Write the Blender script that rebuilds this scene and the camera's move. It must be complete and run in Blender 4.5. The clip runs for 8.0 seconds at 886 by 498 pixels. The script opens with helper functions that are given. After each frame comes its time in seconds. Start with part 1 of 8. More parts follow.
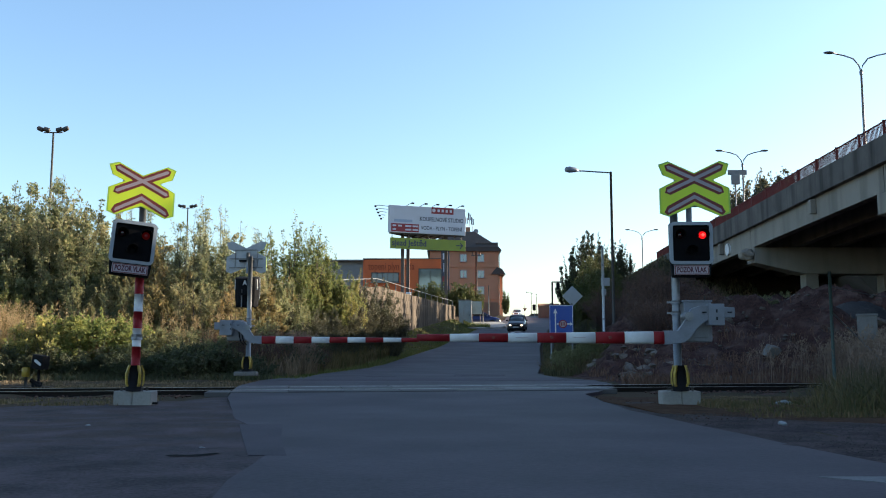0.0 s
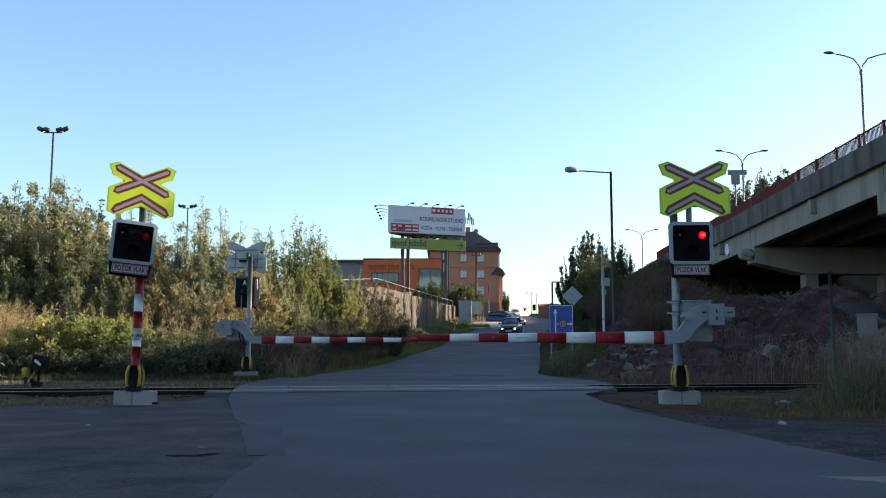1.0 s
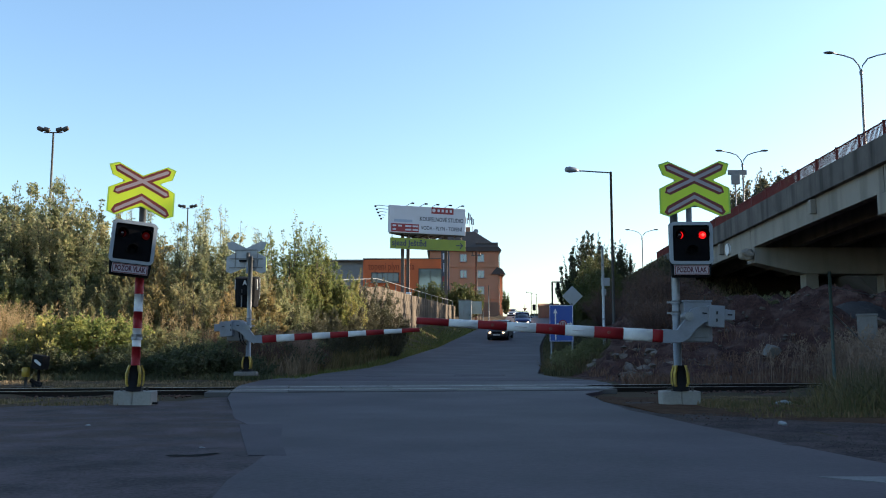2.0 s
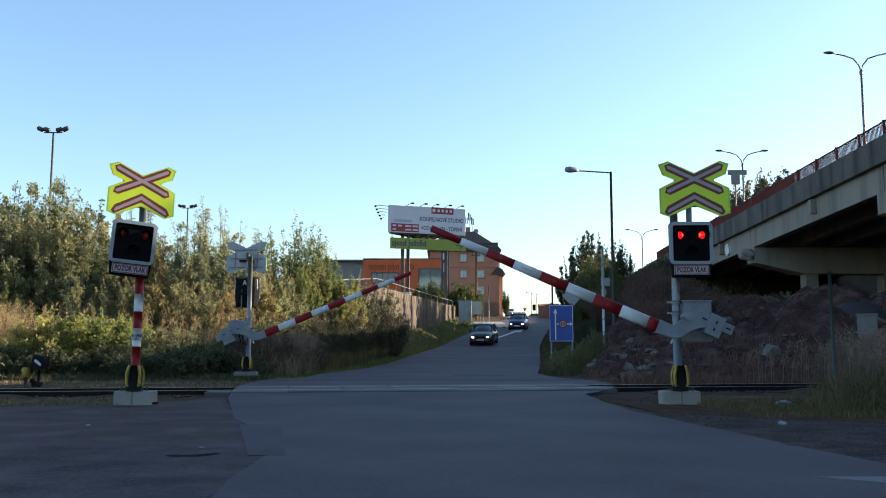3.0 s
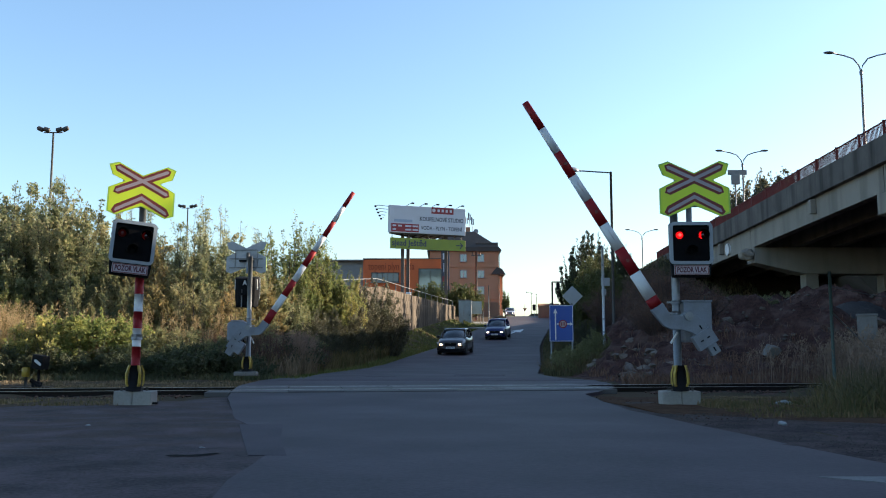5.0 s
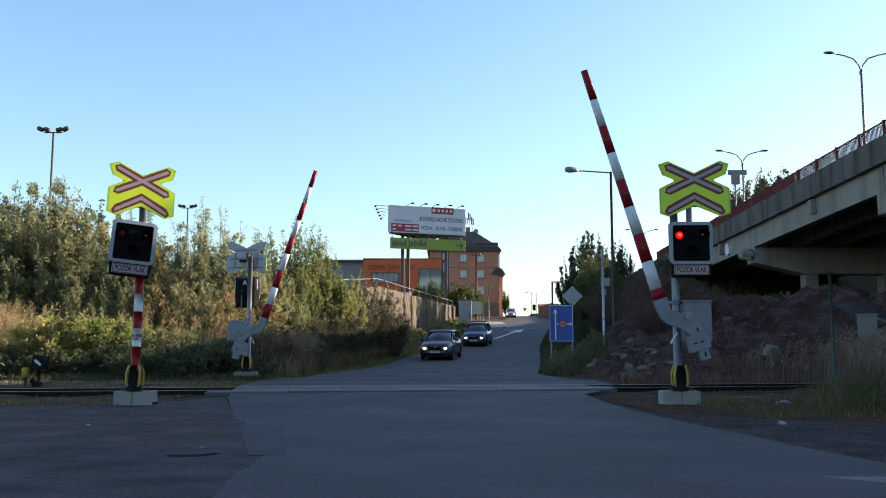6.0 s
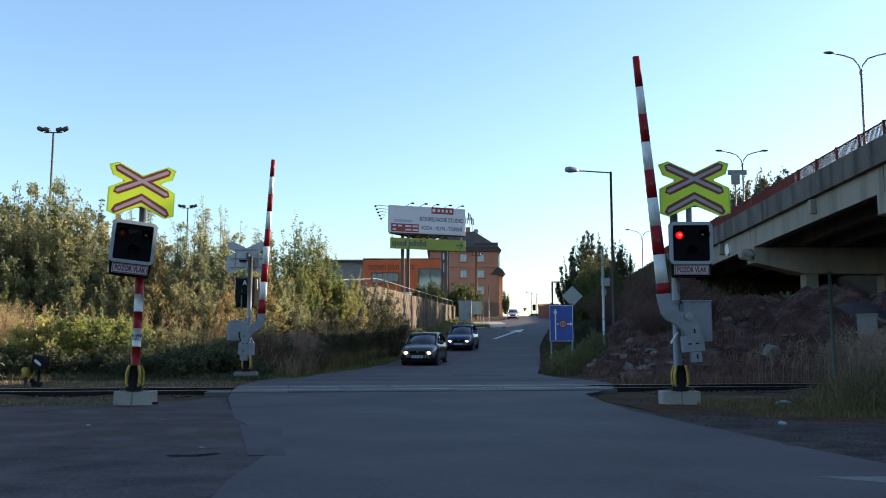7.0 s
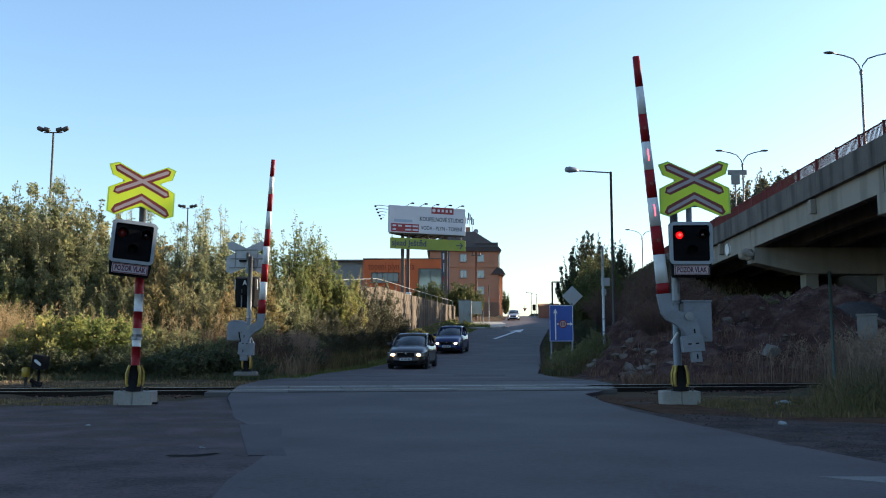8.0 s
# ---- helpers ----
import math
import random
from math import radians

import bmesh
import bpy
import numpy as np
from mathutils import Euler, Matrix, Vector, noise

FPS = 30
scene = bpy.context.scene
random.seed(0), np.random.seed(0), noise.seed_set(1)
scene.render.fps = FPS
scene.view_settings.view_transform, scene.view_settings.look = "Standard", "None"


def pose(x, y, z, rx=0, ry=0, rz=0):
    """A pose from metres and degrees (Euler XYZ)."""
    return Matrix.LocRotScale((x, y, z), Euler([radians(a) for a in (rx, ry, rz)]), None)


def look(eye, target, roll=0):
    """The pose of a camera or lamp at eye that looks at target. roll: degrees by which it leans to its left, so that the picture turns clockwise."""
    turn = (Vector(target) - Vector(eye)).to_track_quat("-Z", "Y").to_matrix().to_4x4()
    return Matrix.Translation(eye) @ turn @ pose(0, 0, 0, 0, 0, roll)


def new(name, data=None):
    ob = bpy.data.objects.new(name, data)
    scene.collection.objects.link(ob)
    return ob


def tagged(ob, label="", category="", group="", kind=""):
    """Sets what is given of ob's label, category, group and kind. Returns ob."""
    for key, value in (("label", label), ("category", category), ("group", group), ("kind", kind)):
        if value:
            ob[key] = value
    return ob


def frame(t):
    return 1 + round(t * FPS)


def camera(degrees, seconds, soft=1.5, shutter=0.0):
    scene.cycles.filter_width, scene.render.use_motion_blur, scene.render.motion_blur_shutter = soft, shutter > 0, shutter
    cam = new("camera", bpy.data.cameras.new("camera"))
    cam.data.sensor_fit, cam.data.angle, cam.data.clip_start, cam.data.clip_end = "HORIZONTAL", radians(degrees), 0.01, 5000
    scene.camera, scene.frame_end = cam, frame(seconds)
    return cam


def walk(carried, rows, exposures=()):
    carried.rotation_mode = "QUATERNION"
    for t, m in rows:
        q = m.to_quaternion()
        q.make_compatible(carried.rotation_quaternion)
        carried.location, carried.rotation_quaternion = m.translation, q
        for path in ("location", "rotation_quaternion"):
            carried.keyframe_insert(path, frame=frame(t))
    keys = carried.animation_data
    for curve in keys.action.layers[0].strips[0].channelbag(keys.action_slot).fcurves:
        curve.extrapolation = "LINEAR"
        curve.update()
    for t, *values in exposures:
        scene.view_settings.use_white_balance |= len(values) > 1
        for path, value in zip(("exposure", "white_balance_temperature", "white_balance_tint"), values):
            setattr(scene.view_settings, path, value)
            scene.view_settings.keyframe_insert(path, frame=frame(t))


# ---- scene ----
# ---- camera ----
HFOV = 52.5
cam = camera(HFOV, 8.0, soft=1.05)
EYE = (0.0, 0.0, 0.9)
VIEW = pose(*EYE, 90 + 6.46, 0, 0)
walk(cam, [(0.0, VIEW), (8.0, VIEW)], exposures=[(0.0, 1.737, 6240, 8), (8.0, 1.737, 6240, 8)])

# ---- light ----
SUN_ELEV, SUN_AZ = radians(18.15), radians(-16.5)   # azimuth: from +x towards -y
to_sun = Vector((math.cos(SUN_ELEV) * math.cos(SUN_AZ), -math.cos(SUN_ELEV) * math.sin(SUN_AZ), math.sin(SUN_ELEV)))
world = bpy.data.worlds.new("world")
scene.world = world
world.use_nodes = True
wn = world.node_tree.nodes
sky = wn.new("ShaderNodeTexSky")
sky.sky_type = "NISHITA"
sky.sun_disc = False
sky.sun_elevation = SUN_ELEV
sky.sun_rotation = math.atan2(to_sun.x, to_sun.y)
sky.air_density, sky.dust_density, sky.ozone_density = 1.1, 1.0, 2.6
world.node_tree.links.new(sky.outputs[0], wn["Background"].inputs[0])
wn["Background"].inputs[1].default_value = 0.09
sun = new("sun", bpy.data.lights.new("sun", "SUN"))
sun.data.energy, sun.data.angle, sun.data.color = 5.0, radians(0.5), (1.0, 0.83, 0.62)
sun.matrix_world = look(to_sun * 100, (0, 0, 0))

# ---- helpers of the scene ----
R = random.Random(7)


def mat(name, c1, c2=None, rough=0.7, metal=0.0, scale=3.0, fine=40.0, bump=0.15, dist=0.01, spec=0.5, mix=0.5,
        rand=0.0, stain=None, stain_scale=0.6, stain_amount=0.4, emit=0.0, coat=0.0, sharp=0.15, streak=False, tint_along=None):
    """A two-scale surface: large patches between two colours, fine grain, an optional stain and relief."""
    m = bpy.data.materials.new(name)
    m.use_nodes = True
    nt = m.node_tree
    n, l = nt.nodes, nt.links
    b = n["Principled BSDF"]
    b.inputs["Roughness"].default_value = rough
    b.inputs["Metallic"].default_value = metal
    b.inputs["Specular IOR Level"].default_value = spec
    b.inputs["Coat Weight"].default_value = coat
    c2 = c2 or tuple(v * 0.75 for v in c1)
    geo = n.new("ShaderNodeNewGeometry")
    big = n.new("ShaderNodeTexNoise")
    big.inputs["Scale"].default_value, big.inputs["Detail"].default_value = scale, 4
    small = n.new("ShaderNodeTexNoise")
    small.inputs["Scale"].default_value, small.inputs["Detail"].default_value = fine, 3
    for t in (big, small):
        l.new(geo.outputs["Position"], t.inputs["Vector"])
    ramp = n.new("ShaderNodeValToRGB")
    ramp.color_ramp.elements[0].position, ramp.color_ramp.elements[1].position = 0.5 - sharp, 0.5 + sharp
    ramp.color_ramp.elements[0].color, ramp.color_ramp.elements[1].color = (*c1, 1), (*c2, 1)
    add = n.new("ShaderNodeMath")
    add.operation = "MULTIPLY_ADD"
    add.inputs[1].default_value, add.inputs[2].default_value = 0.45, 0.275
    l.new(small.outputs["Fac"], add.inputs[0])
    mid = n.new("ShaderNodeMix")
    mid.data_type = "FLOAT"
    mid.inputs["Factor"].default_value = mix
    l.new(big.outputs["Fac"], mid.inputs["A"])
    l.new(small.outputs["Fac"], mid.inputs["B"])
    l.new(mid.outputs["Result"], ramp.inputs["Fac"])
    colour = ramp.outputs["Color"]
    if rand:
        info = n.new("ShaderNodeObjectInfo")
        hsv = n.new("ShaderNodeHueSaturation")
        k = n.new("ShaderNodeMath")
        k.operation = "MULTIPLY_ADD"
        k.inputs[1].default_value, k.inputs[2].default_value = 2 * rand, 1 - rand
        l.new(info.outputs["Random"], k.inputs[0])
        l.new(k.outputs[0], hsv.inputs["Value"])
        l.new(colour, hsv.inputs["Color"])
        colour = hsv.outputs["Color"]
    if stain:
        st = n.new("ShaderNodeTexNoise")
        st.inputs["Scale"].default_value, st.inputs["Detail"].default_value = stain_scale, 5
        if streak:
            mp = n.new("ShaderNodeMapping")
            mp.inputs["Scale"].default_value = (1, 1, 0.1)
            l.new(geo.outputs["Position"], mp.inputs["Vector"])
            l.new(mp.outputs["Vector"], st.inputs["Vector"])
        else:
            l.new(geo.outputs["Position"], st.inputs["Vector"])
        r2 = n.new("ShaderNodeValToRGB")
        r2.color_ramp.elements[0].position, r2.color_ramp.elements[1].position = 0.48, 0.66
        r2.color_ramp.elements[1].color = (stain_amount,) * 3 + (1,)
        where = st.outputs["Fac"]
        if tint_along:
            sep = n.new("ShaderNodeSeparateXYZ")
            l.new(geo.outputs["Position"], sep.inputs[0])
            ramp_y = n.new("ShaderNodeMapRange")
            for q, v in zip(("From Min", "From Max", "To Min", "To Max"), (*tint_along, -0.22, 0.07)):
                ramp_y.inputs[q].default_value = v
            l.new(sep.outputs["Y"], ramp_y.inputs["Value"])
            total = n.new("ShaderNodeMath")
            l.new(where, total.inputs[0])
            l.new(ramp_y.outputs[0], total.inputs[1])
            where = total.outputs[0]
        l.new(where, r2.inputs["Fac"])
        mx = n.new("ShaderNodeMix")
        mx.data_type = "RGBA"
        l.new(r2.outputs["Color"], mx.inputs["Factor"])
        l.new(colour, mx.inputs["A"])
        mx.inputs["B"].default_value = (*stain, 1)
        colour = mx.outputs["Result"]
    l.new(colour, b.inputs["Base Color"])
    if bump:
        bp = n.new("ShaderNodeBump")
        bp.inputs["Strength"].default_value, bp.inputs["Distance"].default_value = bump, dist
        l.new(small.outputs["Fac"], bp.inputs["Height"])
        l.new(bp.outputs["Normal"], b.inputs["Normal"])
    if emit:
        b.inputs["Emission Color"].default_value = (*c1, 1)
        b.inputs["Emission Strength"].default_value = emit
    return m


def leaf_mat(name, c1, c2, c3, through_light=0.35, rough=0.55, patch=0.5, tone=0.0):
    """Leaves: each one takes its own tint, in drifts, and lets some light through."""
    m = bpy.data.materials.new(name)
    m.use_nodes = True
    n, l = m.node_tree.nodes, m.node_tree.links
    b = n["Principled BSDF"]
    b.inputs["Roughness"].default_value = rough
    b.inputs["Specular IOR Level"].default_value = 0.3
    geo = n.new("ShaderNodeNewGeometry")
    drift = n.new("ShaderNodeTexNoise")
    drift.inputs["Scale"].default_value = patch
    l.new(geo.outputs["Position"], drift.inputs["Vector"])
    mid = n.new("ShaderNodeMix")
    mid.data_type = "FLOAT"
    mid.inputs["Factor"].default_value = 0.30
    l.new(drift.outputs["Fac"], mid.inputs["A"])
    l.new(geo.outputs["Random Per Island"], mid.inputs["B"])
    ramp = n.new("ShaderNodeValToRGB")
    e = ramp.color_ramp.elements
    e[0].position, e[0].color = 0.28, (*c1, 1)
    e[1].position, e[1].color = 0.74, (*c3, 1)
    k = e.new(0.52)
    k.color = (*c2, 1)
    l.new(mid.outputs["Result"], ramp.inputs["Fac"])
    info = n.new("ShaderNodeObjectInfo")
    hsv = n.new("ShaderNodeHueSaturation")
    for socket, lo, span in (("Value", 1 - tone, 2 * tone), ("Hue", 0.5 + 0.012, -0.024)):
        k = n.new("ShaderNodeMath")
        k.operation = "MULTIPLY_ADD"
        k.inputs[1].default_value, k.inputs[2].default_value = span, lo
        l.new(info.outputs["Random"], k.inputs[0])
        l.new(k.outputs[0], hsv.inputs[socket])
    l.new(ramp.outputs["Color"], hsv.inputs["Color"])
    l.new(hsv.outputs["Color"], b.inputs["Base Color"])
    tr = n.new("ShaderNodeBsdfTranslucent")
    l.new(hsv.outputs["Color"], tr.inputs["Color"])
    mx = n.new("ShaderNodeMixShader")
    mx.inputs[0].default_value = through_light
    l.new(b.outputs[0], mx.inputs[1])
    l.new(tr.outputs[0], mx.inputs[2])
    l.new(mx.outputs[0], n["Material Output"].inputs["Surface"])
    return m


def glow(name, c, strength, base=None):
    m = bpy.data.materials.new(name)
    m.use_nodes = True
    b = m.node_tree.nodes["Principled BSDF"]
    b.inputs["Base Color"].default_value = (*(base or c), 1)
    b.inputs["Emission Color"].default_value = (*c, 1)
    b.inputs["Emission Strength"].default_value = strength
    return m


def glass_mat(name, c, rough=0.05, metal=0.0):
    m = bpy.data.materials.new(name)
    m.use_nodes = True
    b = m.node_tree.nodes["Principled BSDF"]
    b.inputs["Base Color"].default_value = (*c, 1)
    b.inputs["Roughness"].default_value = rough
    b.inputs["Metallic"].default_value = metal
    b.inputs["Specular IOR Level"].default_value = 0.8
    return m


def smooth(a, b, x):
    t = np.clip((x - a) / (b - a), 0, 1)
    return t * t * (3 - 2 * t)


# bmesh builders; each returns the bmesh, so that pieces of one part can be added up
def box(bm, c, s, m=None, bevel=0.0):
    q = bmesh.new()
    bmesh.ops.create_cube(q, size=1.0, matrix=Matrix.Diagonal((*s, 1)))
    if bevel:
        bmesh.ops.bevel(q, geom=q.edges[:], offset=bevel, segments=2, profile=0.5, affect="EDGES")
    bmesh.ops.transform(q, matrix=(m or Matrix.Identity(4)) @ Matrix.Translation(c), verts=q.verts)
    return join(bm, q)


def join(bm, q):
    me = bpy.data.meshes.new("tmp")
    q.to_mesh(me)
    q.free()
    bm.from_mesh(me)
    bpy.data.meshes.remove(me)
    return bm


def tube(bm, pts, radii, seg=10, caps=True):
    """A round bar along points, with a radius at each."""
    pts = [Vector(p) for p in pts]
    if isinstance(radii, (int, float)):
        radii = [radii] * len(pts)
    rings = []
    for i, p in enumerate(pts):
        d = (pts[min(i + 1, len(pts) - 1)] - pts[max(i - 1, 0)]).normalized()
        up = Vector((0, 0, 1)) if abs(d.z) < 0.95 else Vector((1, 0, 0))
        a = d.cross(up).normalized()
        b = d.cross(a).normalized()
        rings.append([bm.verts.new(p + float(radii[i]) * (math.cos(t) * a + math.sin(t) * b))
                      for t in (2 * math.pi * k / seg for k in range(seg))])
    for r0, r1 in zip(rings, rings[1:]):
        for k in range(seg):
            f = bm.faces.new((r0[k], r0[(k + 1) % seg], r1[(k + 1) % seg], r1[k]))
            f.smooth = True
    if caps:
        bm.faces.new(rings[0])
        bm.faces.new(rings[-1][::-1])
    return bm


def prism(bm, outline, y0, y1, bevel=0.0):
    """An outline in x and z, pulled from y0 to y1."""
    q = bmesh.new()
    a = [q.verts.new((x, y0, z)) for x, z in outline]
    b = [q.verts.new((x, y1, z)) for x, z in outline]
    q.faces.new(a)
    q.faces.new(b[::-1])
    for i in range(len(a)):
        j = (i + 1) % len(a)
        q.faces.new((a[j], a[i], b[i], b[j]))
    bmesh.ops.recalc_face_normals(q, faces=q.faces)
    if bevel:
        bmesh.ops.bevel(q, geom=q.edges[:], offset=bevel, segments=2, profile=0.5, affect="EDGES")
    return join(bm, q)


def ball(bm, c, r, seg=16, scale=(1, 1, 1)):
    q = bmesh.new()
    bmesh.ops.create_uvsphere(q, u_segments=seg, v_segments=seg // 2 + 1, radius=r)
    for f in q.faces:
        f.smooth = True
    bmesh.ops.transform(q, matrix=Matrix.Translation(c) @ Matrix.Diagonal((*scale, 1)), verts=q.verts)
    return join(bm, q)


def loft(bm, rings, closed=True, caps=True, shade=True):
    vs = [[bm.verts.new(p) for p in r] for r in rings]
    n = len(vs[0])
    for a, b in zip(vs, vs[1:]):
        for k in range(n if closed else n - 1):
            f = bm.faces.new((a[k], a[(k + 1) % n], b[(k + 1) % n], b[k]))
            f.smooth = shade
    if caps:
        bm.faces.new(vs[0][::-1])
        bm.faces.new(vs[-1])
    bmesh.ops.recalc_face_normals(bm, faces=bm.faces)
    return bm


def mesh_of(name, bm, material):
    me = bpy.data.meshes.new(name)
    bm.to_mesh(me)
    bm.free()
    for m in (material if isinstance(material, (list, tuple)) else [material]):
        me.materials.append(m)
    return me


def part(name, bm, material, parent=None, label="", m=None):
    """One mesh object under a thing or a part. m: its pose in the parent's space."""
    ob = new(name, mesh_of(name, bm, material))
    if parent is not None:
        ob.parent = parent
    if m is not None:
        ob.matrix_basis = m
    if label:
        tagged(ob, label)
    return ob


def piece(name, me, parent, m):
    ob = new(name, me)
    ob.parent = parent
    ob.matrix_basis = m
    return ob


def thing(name, label, category, m=None, group="", kind=""):
    ob = new(name)
    ob.empty_display_size = 0.2
    if m is not None:
        ob.matrix_basis = m
    return tagged(ob, label, category, group, kind)


def lettering(name, text, size, material, parent, m, depth=0.004, align="CENTER", label="", width=1.0, bold=0.0):
    cu = bpy.data.curves.new(name, "FONT")
    cu.body, cu.size, cu.extrude, cu.align_x, cu.align_y = text, size, depth, align, "CENTER"
    cu.resolution_u = 3
    cu.offset = bold
    tmp = bpy.data.objects.new(name + "_tmp", cu)
    scene.collection.objects.link(tmp)
    bpy.context.view_layer.update()
    me = bpy.data.meshes.new_from_object(tmp.evaluated_get(bpy.context.evaluated_depsgraph_get()))
    bpy.data.objects.remove(tmp)
    bpy.data.curves.remove(cu)
    me.materials.clear()
    me.materials.append(material)
    xs = [v.co.x for v in me.vertices]
    k = width / (max(xs) - min(xs))
    me.transform(Matrix.Diagonal((k, 1, 1, 1)))
    ob = new(name, me)
    ob.parent = parent
    ob.matrix_basis = m
    if label:
        tagged(ob, label)
    return ob


FACE = pose(0, 0, 0, 90, 0, 0)     # lettering upright, read from -y


def raw_mesh(name, co, faces, material, smooth_shade=False):
    """A large mesh from arrays: co (n, 3) and faces (k, 3 or 4)."""
    me = bpy.data.meshes.new(name)
    n, k = faces.shape
    me.vertices.add(len(co))
    me.vertices.foreach_set("co", np.asarray(co, dtype=np.float32).ravel())
    me.loops.add(n * k)
    me.loops.foreach_set("vertex_index", np.asarray(faces, dtype=np.int32).ravel())
    me.polygons.add(n)
    me.polygons.foreach_set("loop_start", np.arange(0, n * k, k, dtype=np.int32))
    me.polygons.foreach_set("use_smooth", np.full(n, smooth_shade, dtype=bool))
    me.update(calc_edges=True)
    me.validate()
    me.materials.append(material)
    return me


# ---- materials ----
M = {}
M["asphalt"] = mat("asphalt", (0.0225, 0.0176, 0.0228), (0.0590, 0.0460, 0.0580), 0.74, 0, 0.5, 30, 0.6, 0.007, 0.32, 0.36, stain=(0.0230, 0.0178, 0.0230), stain_scale=0.45, stain_amount=0.6, sharp=0.13)
M["asphalt_patch"] = mat("asphalt_patch", (0.0360, 0.0290, 0.0370), (0.0520, 0.0425, 0.0525), 0.82, 0, 0.9, 35, 0.6, 0.008, 0.3, 0.4, sharp=0.12)
# Second colour spreads with y: patchy and browner from y 6.4 to 9.4.
M["asphalt_old"] = mat("asphalt_old", (0.0195, 0.0150, 0.0172), (0.0800, 0.0600, 0.0650), 0.88, 0, 1.3, 40, 1.0, 0.014, 0.25, 0.42, stain=(0.0430, 0.0268, 0.0222), stain_scale=1.8, stain_amount=0.75, sharp=0.12, tint_along=(6.4, 9.4))
M["dirt_brown"] = mat("dirt_brown", (0.050, 0.028, 0.0165), (0.105, 0.059, 0.034), 0.97, 0, 1.6, 24, 1.0, 0.04, 0.05, 0.5, stain=(0.028, 0.019, 0.013), stain_scale=1.6, stain_amount=0.75, sharp=0.10)
M["soil"] = mat("soil", (0.070, 0.048, 0.033), (0.045, 0.041, 0.021), 0.97, 0, 0.35, 14, 0.9, 0.05, 0.05, 0.5, stain=(0.095, 0.068, 0.048), stain_scale=0.25, stain_amount=0.6)
M["spoil"] = mat("spoil", (0.0860, 0.0440, 0.0360), (0.0320, 0.0175, 0.0155), 0.97, 0, 0.9, 7, 1.0, 0.2, 0.08, 0.5, stain=(0.150, 0.098, 0.084), stain_scale=1.3, stain_amount=0.55)
M["gravel"] = mat("gravel", (0.0190, 0.0130, 0.0140), (0.0680, 0.0470, 0.0480), 0.95, 0, 1.8, 24, 0.9, 0.025, 0.2, 0.5, stain=(0.0420, 0.0260, 0.0215), stain_scale=1.1, stain_amount=0.7, sharp=0.07)
M["ballast"] = mat("ballast", (0.1265, 0.0782, 0.0630), (0.0690, 0.0442, 0.0388), 0.97, 0, 3, 22, 1.0, 0.05, 0.05, 0.6)
M["concrete"] = mat("concrete", (0.30, 0.29, 0.27), (0.22, 0.21, 0.195), 0.88, 0, 1.2, 30, 0.35, 0.01, 0.3, 0.4, stain=(0.16, 0.15, 0.135), stain_scale=0.9, stain_amount=0.6)
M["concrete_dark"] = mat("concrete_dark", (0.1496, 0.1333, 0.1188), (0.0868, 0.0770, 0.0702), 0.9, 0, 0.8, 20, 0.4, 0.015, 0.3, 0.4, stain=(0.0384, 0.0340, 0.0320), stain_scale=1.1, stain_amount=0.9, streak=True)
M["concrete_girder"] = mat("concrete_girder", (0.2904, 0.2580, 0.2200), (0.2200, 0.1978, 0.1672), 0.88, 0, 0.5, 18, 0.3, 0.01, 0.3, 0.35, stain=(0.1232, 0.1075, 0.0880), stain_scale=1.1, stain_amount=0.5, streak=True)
M["panel_concrete"] = mat("panel_concrete", (0.1120, 0.1085, 0.1080), (0.0840, 0.0805, 0.0792), 0.85, 0, 2, 50, 0.4, 0.01, 0.3, rand=0.12)
M["rail_steel"] = mat("rail_steel", (0.018, 0.012, 0.010), (0.012, 0.009, 0.008), 0.75, 0.2, 6, 60, 0.4, 0.004, 0.3)
M["rail_top"] = mat("rail_top", (0.40, 0.395, 0.39), (0.30, 0.295, 0.29), 0.30, 1.0, 8, 90, 0.1, 0.001)
M["wood_sleeper"] = mat("wood_sleeper", (0.055, 0.042, 0.032), (0.035, 0.028, 0.022), 0.9, 0, 5, 40, 0.7, 0.01)
M["galv"] = mat("galv", (0.26, 0.268, 0.276), (0.195, 0.203, 0.211), 0.5, 0.6, 6, 60, 0.15, 0.002)
M["pole_pale"] = mat("pole_pale", (0.60, 0.62, 0.64), (0.48, 0.50, 0.52), 0.5, 0.2, 6, 60, 0.1, 0.002)
M["grey_paint"] = mat("grey_paint", (0.192, 0.208, 0.240), (0.158, 0.171, 0.197), 0.5, 0, 3, 50, 0.08, 0.002, stain=(0.118, 0.120, 0.125), stain_scale=3, stain_amount=0.4)
M["alu_back"] = mat("alu_back", (0.34, 0.35, 0.36), (0.28, 0.29, 0.30), 0.5, 0.4, 4, 60, 0.08, 0.002)
M["white_paint"] = mat("white_paint", (0.62, 0.62, 0.61), (0.54, 0.54, 0.53), 0.5, 0, 5, 60, 0.1, 0.002, stain=(0.38, 0.37, 0.35), stain_scale=4, stain_amount=0.3)
M["red_paint"] = mat("red_paint", (0.235, 0.0095, 0.013), (0.185, 0.0085, 0.011), 0.5, 0, 5, 60, 0.1, 0.002, 0.2, stain=(0.13, 0.011, 0.014), stain_scale=4, stain_amount=0.3)
M["frame_white"] = mat("frame_white", (0.27, 0.30, 0.33), (0.23, 0.255, 0.28), 0.5, 0, 5, 60, 0.05, 0.002)
M["yellow_film"] = mat("yellow_film", (0.60, 0.73, 0.02), (0.54, 0.67, 0.02), 0.4, 0, 4, 80, 0.04, 0.001)
M["film_edge"] = mat("film_edge", (0.36, 0.56, 0.06), (0.31, 0.50, 0.05), 0.4, 0, 4, 80, 0.04, 0.001)
